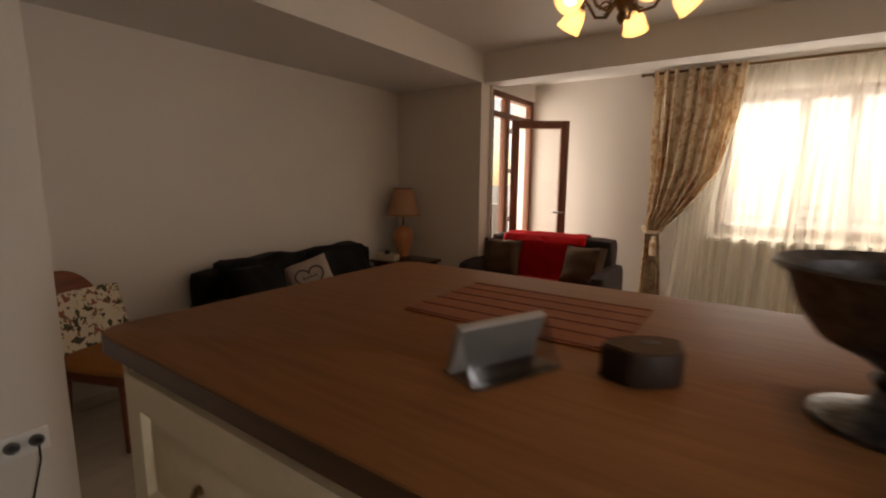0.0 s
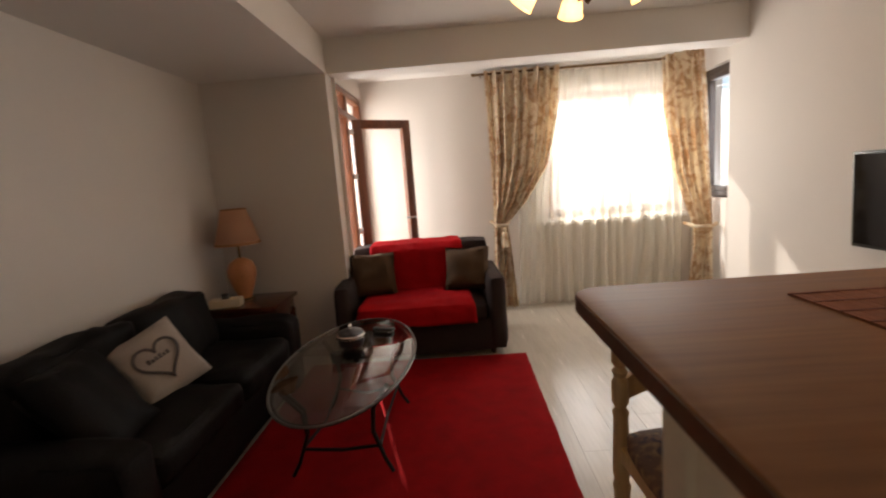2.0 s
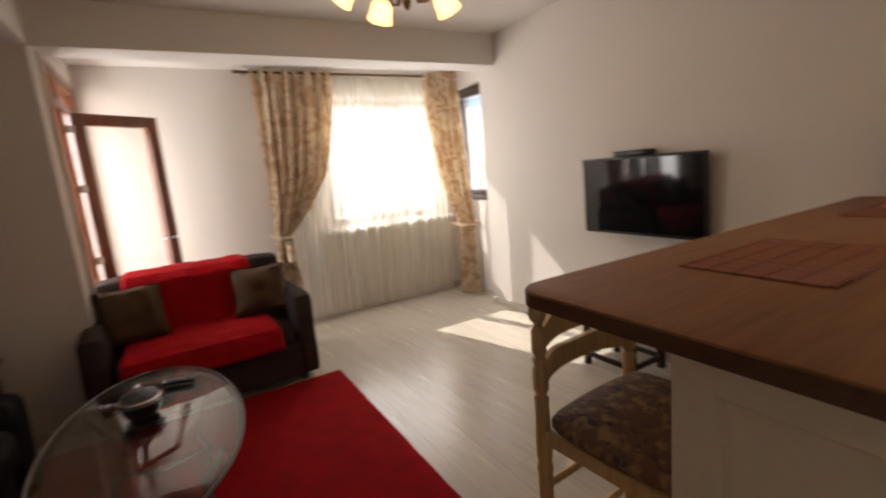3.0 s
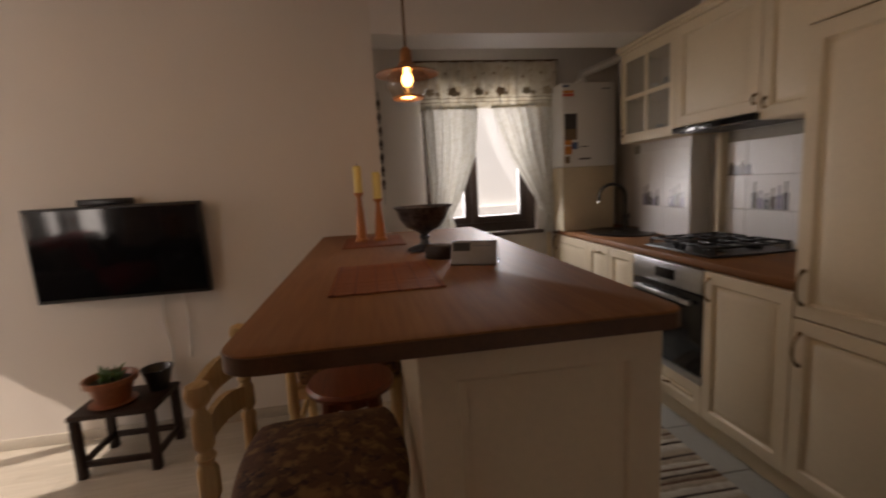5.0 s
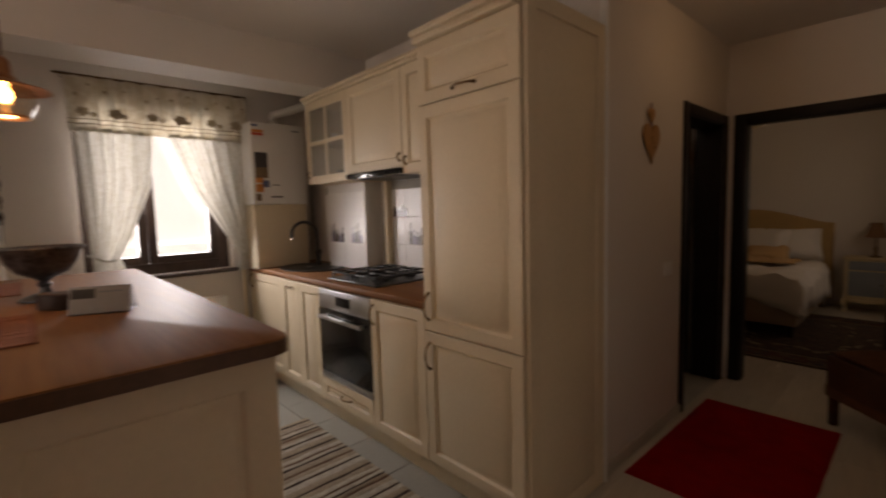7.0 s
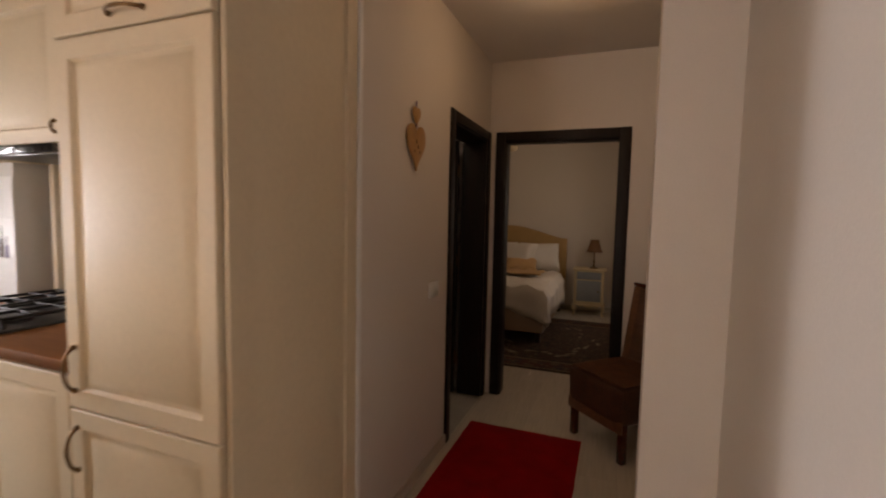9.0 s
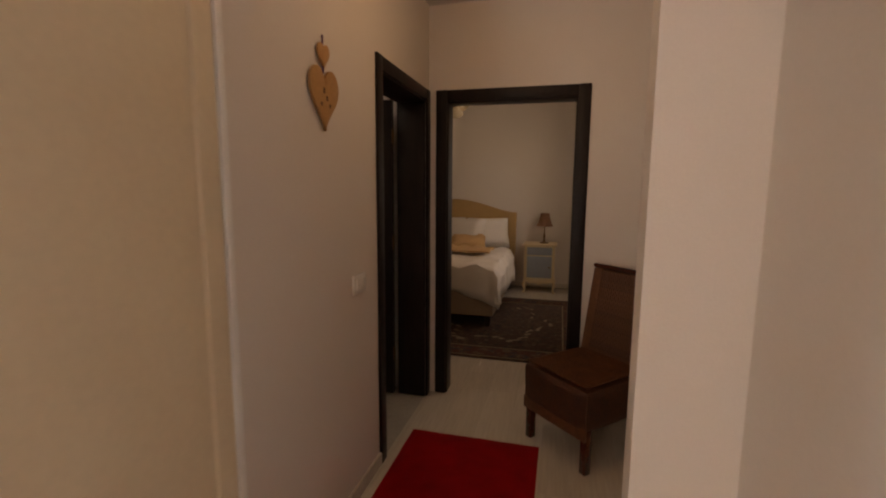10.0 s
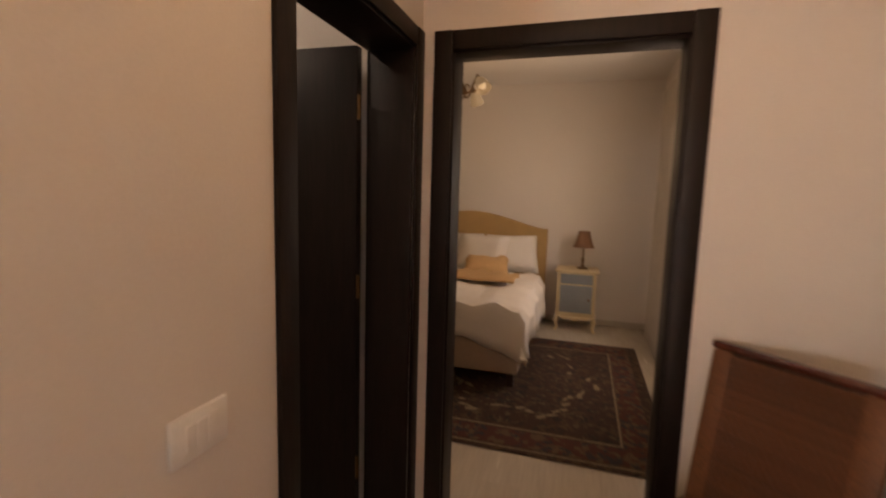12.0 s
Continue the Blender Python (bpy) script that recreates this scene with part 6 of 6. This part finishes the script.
for i in range(25):
    st_ = strand_me[i] if i < 2 else new("strand", strand_me[i % 2].data)
    st_.parent = wc
    st_.matrix_local = lean @ Matrix.Translation((-0.162 + i * 0.0135, 0, 0))
for sx in (-1, 1):
    part("side_band", Mesh().box(sx * 0.195 - 0.03, -0.028, 0.0, sx * 0.195 + 0.03, 0.026, 0.52, 0.008, m=lean), mat("rattan_band", (0.14, 0.055, 0.020), 0.5, vary=0.3, scale=30, fine=120, bump=0.5) if sx < 0 else bpy.data.materials["rattan_band"], wc, "lighter rattan side band")
part("top_rail", Mesh().box(-0.235, -0.028, 0.52, 0.235, 0.028, 0.545, 0.009, m=lean), M_MAHOG, wc, "polished dark red top rail")
for sx in (-1, 1):
    for sy in (-0.21, 0.18):
        part("leg", Mesh().box(sx * 0.20 - 0.02, sy - 0.02, 0, sx * 0.20 + 0.02, sy + 0.02, 0.23, 0.004), M_MAHOG, wc)
part("skirt", Mesh().box(-0.225, -0.247, 0.18, 0.225, -0.235, 0.25, 0.004), M_WICKER, wc)
solo("door_wedge", Mesh().box(-0.06, -0.14, 0, 0.06, 0.14, 0.09, 0.02), M_INK, pose(-2.60, -1.95, 0.001, 0, 0, 8), "dark shoe-like bundle on the hall floor", "shoe")

# ---- bedroom ----
bed = thing("bed", pose(-0.765, -6.72, 0), "upholstered bed with white linen and an ochre throw", "bed")
bw2, bl2 = 0.915, 2.06
hbp = [(-bw2, 0.1)] + [(-bw2 + 2 * bw2 * i / 24, 1.07 + 0.18 * (0.5 - 0.5 * math.cos(2 * math.pi * min(max((i / 24 - 0.02) / 0.96, 0), 1))) ** 0.7) for i in range(25)] + [(bw2, 0.1)]
part("headboard", Mesh().plate(hbp, -0.05, 0.05, 0.012, m=Matrix.Translation((0, -0.06, 0)) @ pose(0, 0, 0, 90, 0, 0)), M_VELVET, bed, "ochre upholstered headboard")
part("frame", Mesh().soft(-bw2 + 0.01, 0.0, 0.13, bw2 - 0.01, bl2, 0.38, 0.02, 6, 0.003), mat("beige_upholstery", (0.30, 0.22, 0.15), 0.9, vary=0.1, fine=180), bed, "beige upholstered bed base")
part("mattress", Mesh().soft(-bw2 + 0.03, 0.0, 0.36, bw2 - 0.03, bl2 - 0.02, 0.56, 0.06, 7, 0.01), M_LINEN, bed)
for sx in (-1, 1):
    for y in (0.1, bl2 - 0.1):
        part("leg", Mesh().box(sx * 0.84 - 0.025, y - 0.025, 0, sx * 0.84 + 0.025, y + 0.025, 0.135), M_DARKWOOD, bed)
k = Mesh()
b = k.bm
g_ = []
for i in range(41):
    s = i / 40 * 2 - 1
    row = []
    for j in range(41):
        v_ = j / 40
        x = s * 1.12
        over = max(0, abs(x) - 0.90)
        y = 0.45 + v_ * (bl2 - 0.45 + 0.17)
        oy = max(0, y - bl2)
        drop = over * 1.6 + oy * (1.9 + 0.5 * math.sin(x * 4))
        z = 0.60 + 0.045 * noise.noise((x * 3, y * 3, 1)) + 0.035 * noise.noise((x * 7, y * 7, 4)) + 0.02 * abs(noise.noise((x * 13 + y * 4, y * 9, 7))) - drop + 0.03 * min(1, 3 * (1 - abs(s)))
        xx = max(-0.95, min(0.95, x)) + 0.03 * noise.noise((y * 5, z * 5, 2)) * (1 if over else 0)
        hang = min(1, drop * 4)
        xx += hang * (0.022 * math.sin(y * 19 + 3 * noise.noise((y * 2, z * 2, 5))) if over else 0)
        yy = min(y, bl2 + 0.025) + hang * (0.022 * math.sin(x * 21 + 3 * noise.noise((x * 2, z * 2, 9))) if oy else 0)
        row.append(b.verts.new((xx, yy, max(z, 0.25 + 0.09 * noise.noise((x * 4, y * 4, 3)) + 0.02 * s))))
    g_.append(row)
for i in range(40):
    for j in range(40):
        b.faces.new((g_[i][j], g_[i + 1][j], g_[i + 1][j + 1], g_[i][j + 1]))
dv = solo("duvet", k, M_LINEN, pose(-0.765, -6.72, 0), "rumpled white duvet on the bed", "duvet")
dv.modifiers.new("cloth", "SOLIDIFY").thickness = 0.02
for x, y, rz in ((-1.33, -6.47, 16), (-0.70, -6.48, -6), (-1.02, -6.30, -10)):
    solo("pillow", Mesh().pillow(0.56, 0.44, 0.22, seed=x), M_LINEN, Matrix.Translation((x, y, 0.80)) @ pose(0, 0, 0, 0, 0, rz) @ pose(0, 0, 0, 62, 0, 180), "plump white pillow against the headboard", "pillow", "pillows on the bed")
solo("pillow", Mesh().pillow(0.46, 0.34, 0.15, seed=9), M_OCHRE, Matrix.Translation((-1.12, -6.10, 0.70)) @ pose(0, 0, 0, 20, 0, 190), "small ochre pillow on the duvet", "pillow")
k = Mesh()
b = k.bm
g_ = [[b.verts.new((-1.50 + i * 0.045 + 0.05 * noise.noise((i * 0.3, j * 0.3, 8)), -5.85 + j * 0.045 + 0.05 * noise.noise((j * 0.3, i * 0.3, 3)), 0.685 + 0.028 * noise.noise((i * 0.55, j * 0.4, 6)))) for j in range(11)] for i in range(18)]
for i in range(17):
    for j in range(10):
        b.faces.new((g_[i][j], g_[i + 1][j], g_[i + 1][j + 1], g_[i][j + 1]))
ot = solo("bed_throw", k, M_OCHRE, Matrix(), "crumpled ochre throw on the duvet", "throw")
ot.modifiers.new("cloth", "SOLIDIFY").thickness = 0.015
ns = thing("nightstand", pose(-2.03, -6.62, 0), "cream nightstand with a grey front and curved legs", "nightstand")
M_IVORY = mat("ivory_paint", (0.62, 0.50, 0.30), 0.5, vary=0.08)
part("body", Mesh().box(-0.20, -0.17, 0.16, 0.20, 0.17, 0.64, 0.006), M_IVORY, ns)
part("top", Mesh().box(-0.225, -0.19, 0.641, 0.225, 0.19, 0.665, 0.008), M_IVORY, ns)
part("drawer", Mesh().box(-0.165, 0.171, 0.52, 0.165, 0.182, 0.625, 0.004), M_GREY, ns, "grey drawer front")
part("door", Mesh().box(-0.165, 0.171, 0.21, 0.165, 0.182, 0.505, 0.004), M_GREY, ns, "grey door front")
part("knob", Mesh().lathe([(0.008, 0), (0.012, 0.015), (0, 0.02)], n=10, m=Matrix.Translation((-0.13, 0.183, 0.36)) @ pose(0, 0, 0, -90, 0, 0)), M_BRASS, ns)
for sx in (-1, 1):
    for sy in (-1, 1):
        part("leg", Mesh().tube([(sx * 0.18, sy * 0.15, 0.17), (sx * 0.205, sy * 0.165, 0.11), (sx * 0.185, sy * 0.155, 0.04), (sx * 0.205, sy * 0.17, 0.0)], [0.022, 0.02, 0.013, 0.016], 8), M_IVORY, ns)
part("apron", Mesh().plate([(-0.18, 0.16), (-0.12, 0.13), (-0.06, 0.135), (0, 0.115), (0.06, 0.135), (0.12, 0.13), (0.18, 0.16)], -0.012, 0.0, m=Matrix.Translation((0, 0.16, 0)) @ pose(0, 0, 0, 90, 0, 0)), M_IVORY, ns)
bl_ = thing("bedside_lamp", pose(-2.08, -6.62, 0.666), "small bedside lamp with a brown shade", "table lamp")
part("base", Mesh().lathe([(0.06, 0), (0.06, 0.012), (0.02, 0.025), (0.012, 0.06), (0.018, 0.10), (0.009, 0.14), (0.009, 0.27), (0, 0.27)], n=18), M_BRASS, bl_)
part("shade", Mesh().lathe([(0.115, 0.235), (0.095, 0.27), (0.065, 0.37), (0.06, 0.41), (0.058, 0.41), (0.063, 0.37), (0.093, 0.27), (0.113, 0.235)], n=24), mat("brown_shade", (0.20, 0.10, 0.05), 0.8, vary=0.2), bl_, "brown cloth shade")
pr_ = thing("persian_rug", pose(-1.6, -4.95, 0.001), "dark red-brown patterned oriental rug", "rug")
part("field", Mesh().box(-1.0, -1.1, 0, 0.88, 1.08, 0.010, 0.003), M_PERSIAN, pr_)
M_BORD = pattern("rug_border", (0.070, 0.020, 0.012), [(0.10, 0.065, 0.036), (0.03, 0.025, 0.03)], 16, 0.52, 0.95)
for x0, y0, x1, y1 in ((-0.92, -1.04, 0.82, -0.86), (-0.92, 0.84, 0.82, 1.02), (-0.92, -0.85, -0.76, 0.83), (0.66, -0.85, 0.82, 0.83)):
    part("border", Mesh().box(x0, y0, 0.0101, x1, y1, 0.0118), M_BORD, pr_)
M_RUGIV = mat("rug_ivory", (0.19, 0.15, 0.09), 0.95, vary=0.4, scale=20)
for x0, y0, x1, y1 in ((-0.74, -0.845, 0.64, -0.83), (-0.74, 0.81, 0.64, 0.825), (-0.755, -0.845, -0.742, 0.825), (0.642, -0.845, 0.655, 0.825), (-0.97, 1.035, 0.85, 1.048), (0.835, -1.06, 0.848, 1.03)):
    part("border_line", Mesh().box(x0, y0, 0.0101, x1, y1, 0.0115), M_RUGIV, pr_, "pale woven line")
for i in range(54):
    a = 2 * math.pi * i / 54
    rr = (1 + 0.16 * math.cos(6 * a)) * (0.92 + 0.16 * random.random())
    w_, h_ = random.uniform(0.022, 0.055), random.uniform(0.010, 0.022)
    lz = [(w_ * math.cos(q) * (1 + 0.3 * math.cos(3 * q)), h_ * math.sin(q)) for q in [math.pi * k / 5 for k in range(10)]]
    if random.random() < 0.8:
        part("motif", Mesh().plate(lz, 0.0101, 0.0114, m=Matrix.Translation((0.50 * rr * math.cos(a) - 0.05, 0.60 * rr * math.sin(a), 0)) @ pose(0, 0, 0, 0, 0, math.degrees(a) + 90 + random.uniform(-40, 40))), M_RUGIV, pr_, "pale woven motif")
M_FROST2 = glow("bedroom_shade", (1.0, 0.70, 0.36), 0.02, (0.36, 0.30, 0.21))
chandelier(-1.02, -5.25, 2.28, 3, 0.24, M_FROST2, glow("dim_bulb", (1.0, 0.75, 0.45), 0.03), 0.35, "bronze bedroom chandelier with lit cream glass shades", 0.42)
M_BLIND = mat("thick_curtain", (0.50, 0.45, 0.38), 0.9, vary=0.1)
cb = thing("curtain", pose(0, 0, 0), "pale curtain beside the bedroom window", "curtain")
drape("cloth", [(2.45, -2.74, -6.45, -2.74, -5.56, 1.0), (0.05, -2.74, -6.45, -2.74, -5.56, 1.0)], 9, 0.02, M_BLIND, cb, "", 160, 10)

# ---- pieces of floors and tiles ----
random.seed(4)
plank_me = {}


def plank_mesh(w, l_):
    key = (round(w, 3), round(l_, 3))
    if key not in plank_me:
        k = Mesh().box(0, 0, -0.012, w - 0.0006, l_ - 0.0006, 0.0, 0.0005, seg=1)
        me = bpy.data.meshes.new("plank")
        k.bm.to_mesh(me)
        k.bm.free()
        me.materials.append(M_PLANK)
        plank_me[key] = me
    return plank_me[key]


def planks(x0, y0, x1, y1, w=0.192, l_=1.28):
    x = x0
    row = 0
    while x < x1 - 1e-4:
        ww = min(w, x1 - x)
        y = y0
        first = (l_, l_ * 0.55, l_ * 0.3, l_ * 0.8)[row % 4]
        while y < y1 - 1e-4:
            ln = min(first if y == y0 else l_, y1 - y)
            ob = new("plank", plank_mesh(ww, ln))
            ob.parent = slab
            ob.location = (x, y, 0)
            y += ln
        x += ww
        row += 1


planks(-3.74, 0.30, 0.62, 4.97)
planks(-3.0, -3.30, -1.437, 0.30)
planks(-2.8, -6.85, -1.0, -3.30)
planks(-1.0, -6.85, 1.0, -3.30, 0.384, 3.55)
tile_me = Mesh().box(0, 0, -0.012, 0.397, 0.397, 0.0, 0.002, seg=1)
tm = bpy.data.meshes.new("tile")
tile_me.bm.to_mesh(tm)
tile_me.bm.free()
tm.materials.append(M_TILEF)
for i in range(8):
    for j in range(4):
        x, y = -1.437 + 0.4 * i, -1.30 + 0.4 * j
        ob = new("tile", tm)
        ob.parent = slab
        ob.location = (x, y, 0.0)
M_WTILE = mat("wall_tile_glaze", (0.72, 0.71, 0.70), 0.32, vary=0.04, scale=3, bump=0.02, rnd=0.15)
M_PRINT = [mat("print_%d" % i, c_, 0.25, vary=0.3, scale=40, bump=0) for i, c_ in enumerate([(0.06, 0.05, 0.065), (0.20, 0.18, 0.26), (0.05, 0.028, 0.02)])]
splash = setting("backsplash", Mesh().box(-0.85, KB + 0.0005, WT + 0.001, 1.205, KB + 0.004, 1.60), M_GROUT, "white wall tiles with printed bottles and herbs", "backsplash")
chase = bpy.data.objects["tile_chase"]


def wall_tile(parent, x0, x1, y, z0, z1, m_):
    ob = link("tile", Mesh().box(x0 + 0.001, y, z0 + 0.001, x1 - 0.001, y + 0.006, z1 - 0.001, 0.0015, seg=1), m_)
    ob.parent = parent


zs = [WT + 0.002, WT + 0.20, WT + 0.40, WT + 0.60]
for x0, x1 in ((-0.85, -0.55), (-0.55, -0.25), (-0.25, 0.05), (0.05, 0.199)):
    for i in range(3):
        wall_tile(splash, x0, x1, KB + 0.0045, zs[i], zs[i + 1] - 0.0, M_WTILE)
for x0, x1 in ((0.91, 1.205),):
    for i in range(3):
        wall_tile(splash, x0, x1, KB + 0.0045, zs[i], zs[i + 1], M_WTILE)
for x0, x1 in ((0.34, 0.62), (0.62, 0.90)):
    for i in range(3):
        wall_tile(chase, x0, x1, -1.0995, zs[i], zs[i + 1], M_WTILE)


def bottles(parent, x0, y, z, n, dark=0):
    """Printed bottles and herbs in a row on a tile."""
    for i in range(n):
        x = x0 + i * 0.040
        h = (0.12, 0.155, 0.09, 0.135, 0.105)[(i * 2 + n) % 5]
        k = Mesh().box(x, y, z, x + 0.032, y + 0.0008, z + h * 0.6).box(x + 0.010, y, z + h * 0.6, x + 0.022, y + 0.0008, z + h)
        ob = link("printed_bottle", k, M_PRINT[(i + dark) % 3])
        ob.parent = parent


def jars(parent, x0, y, z, n):
    """Printed dark jars on a shelf line."""
    part("printed_shelf", Mesh().box(x0 - 0.01, y, z - 0.008, x0 + n * 0.042 + 0.004, y + 0.0008, z), M_PRINT[2], parent)
    for i in range(n):
        h = (0.055, 0.075, 0.05, 0.066)[i % 4]
        x = x0 + i * 0.042
        part("printed_jar", Mesh().box(x, y, z, x + 0.034, y + 0.0008, z + h * 0.78).box(x + 0.006, y, z + h * 0.8, x + 0.028, y + 0.0008, z + h), M_PRINT[2 * (i % 2)], parent)


bottles(chase, 0.66, -1.0933, WT + 0.205, 5)
bottles(chase, 0.39, -1.0933, WT + 0.205, 4, 1)
bottles(splash, -0.83, KB + 0.0108, WT + 0.205, 6)
bottles(splash, -0.23, KB + 0.0108, WT + 0.205, 6)
jars(splash, 0.02, KB + 0.0108, WT + 0.41, 4)
jars(splash, 0.98, KB + 0.0108, WT + 0.44, 2)
bottles(splash, 0.95, KB + 0.0108, WT + 0.205, 3, 2)
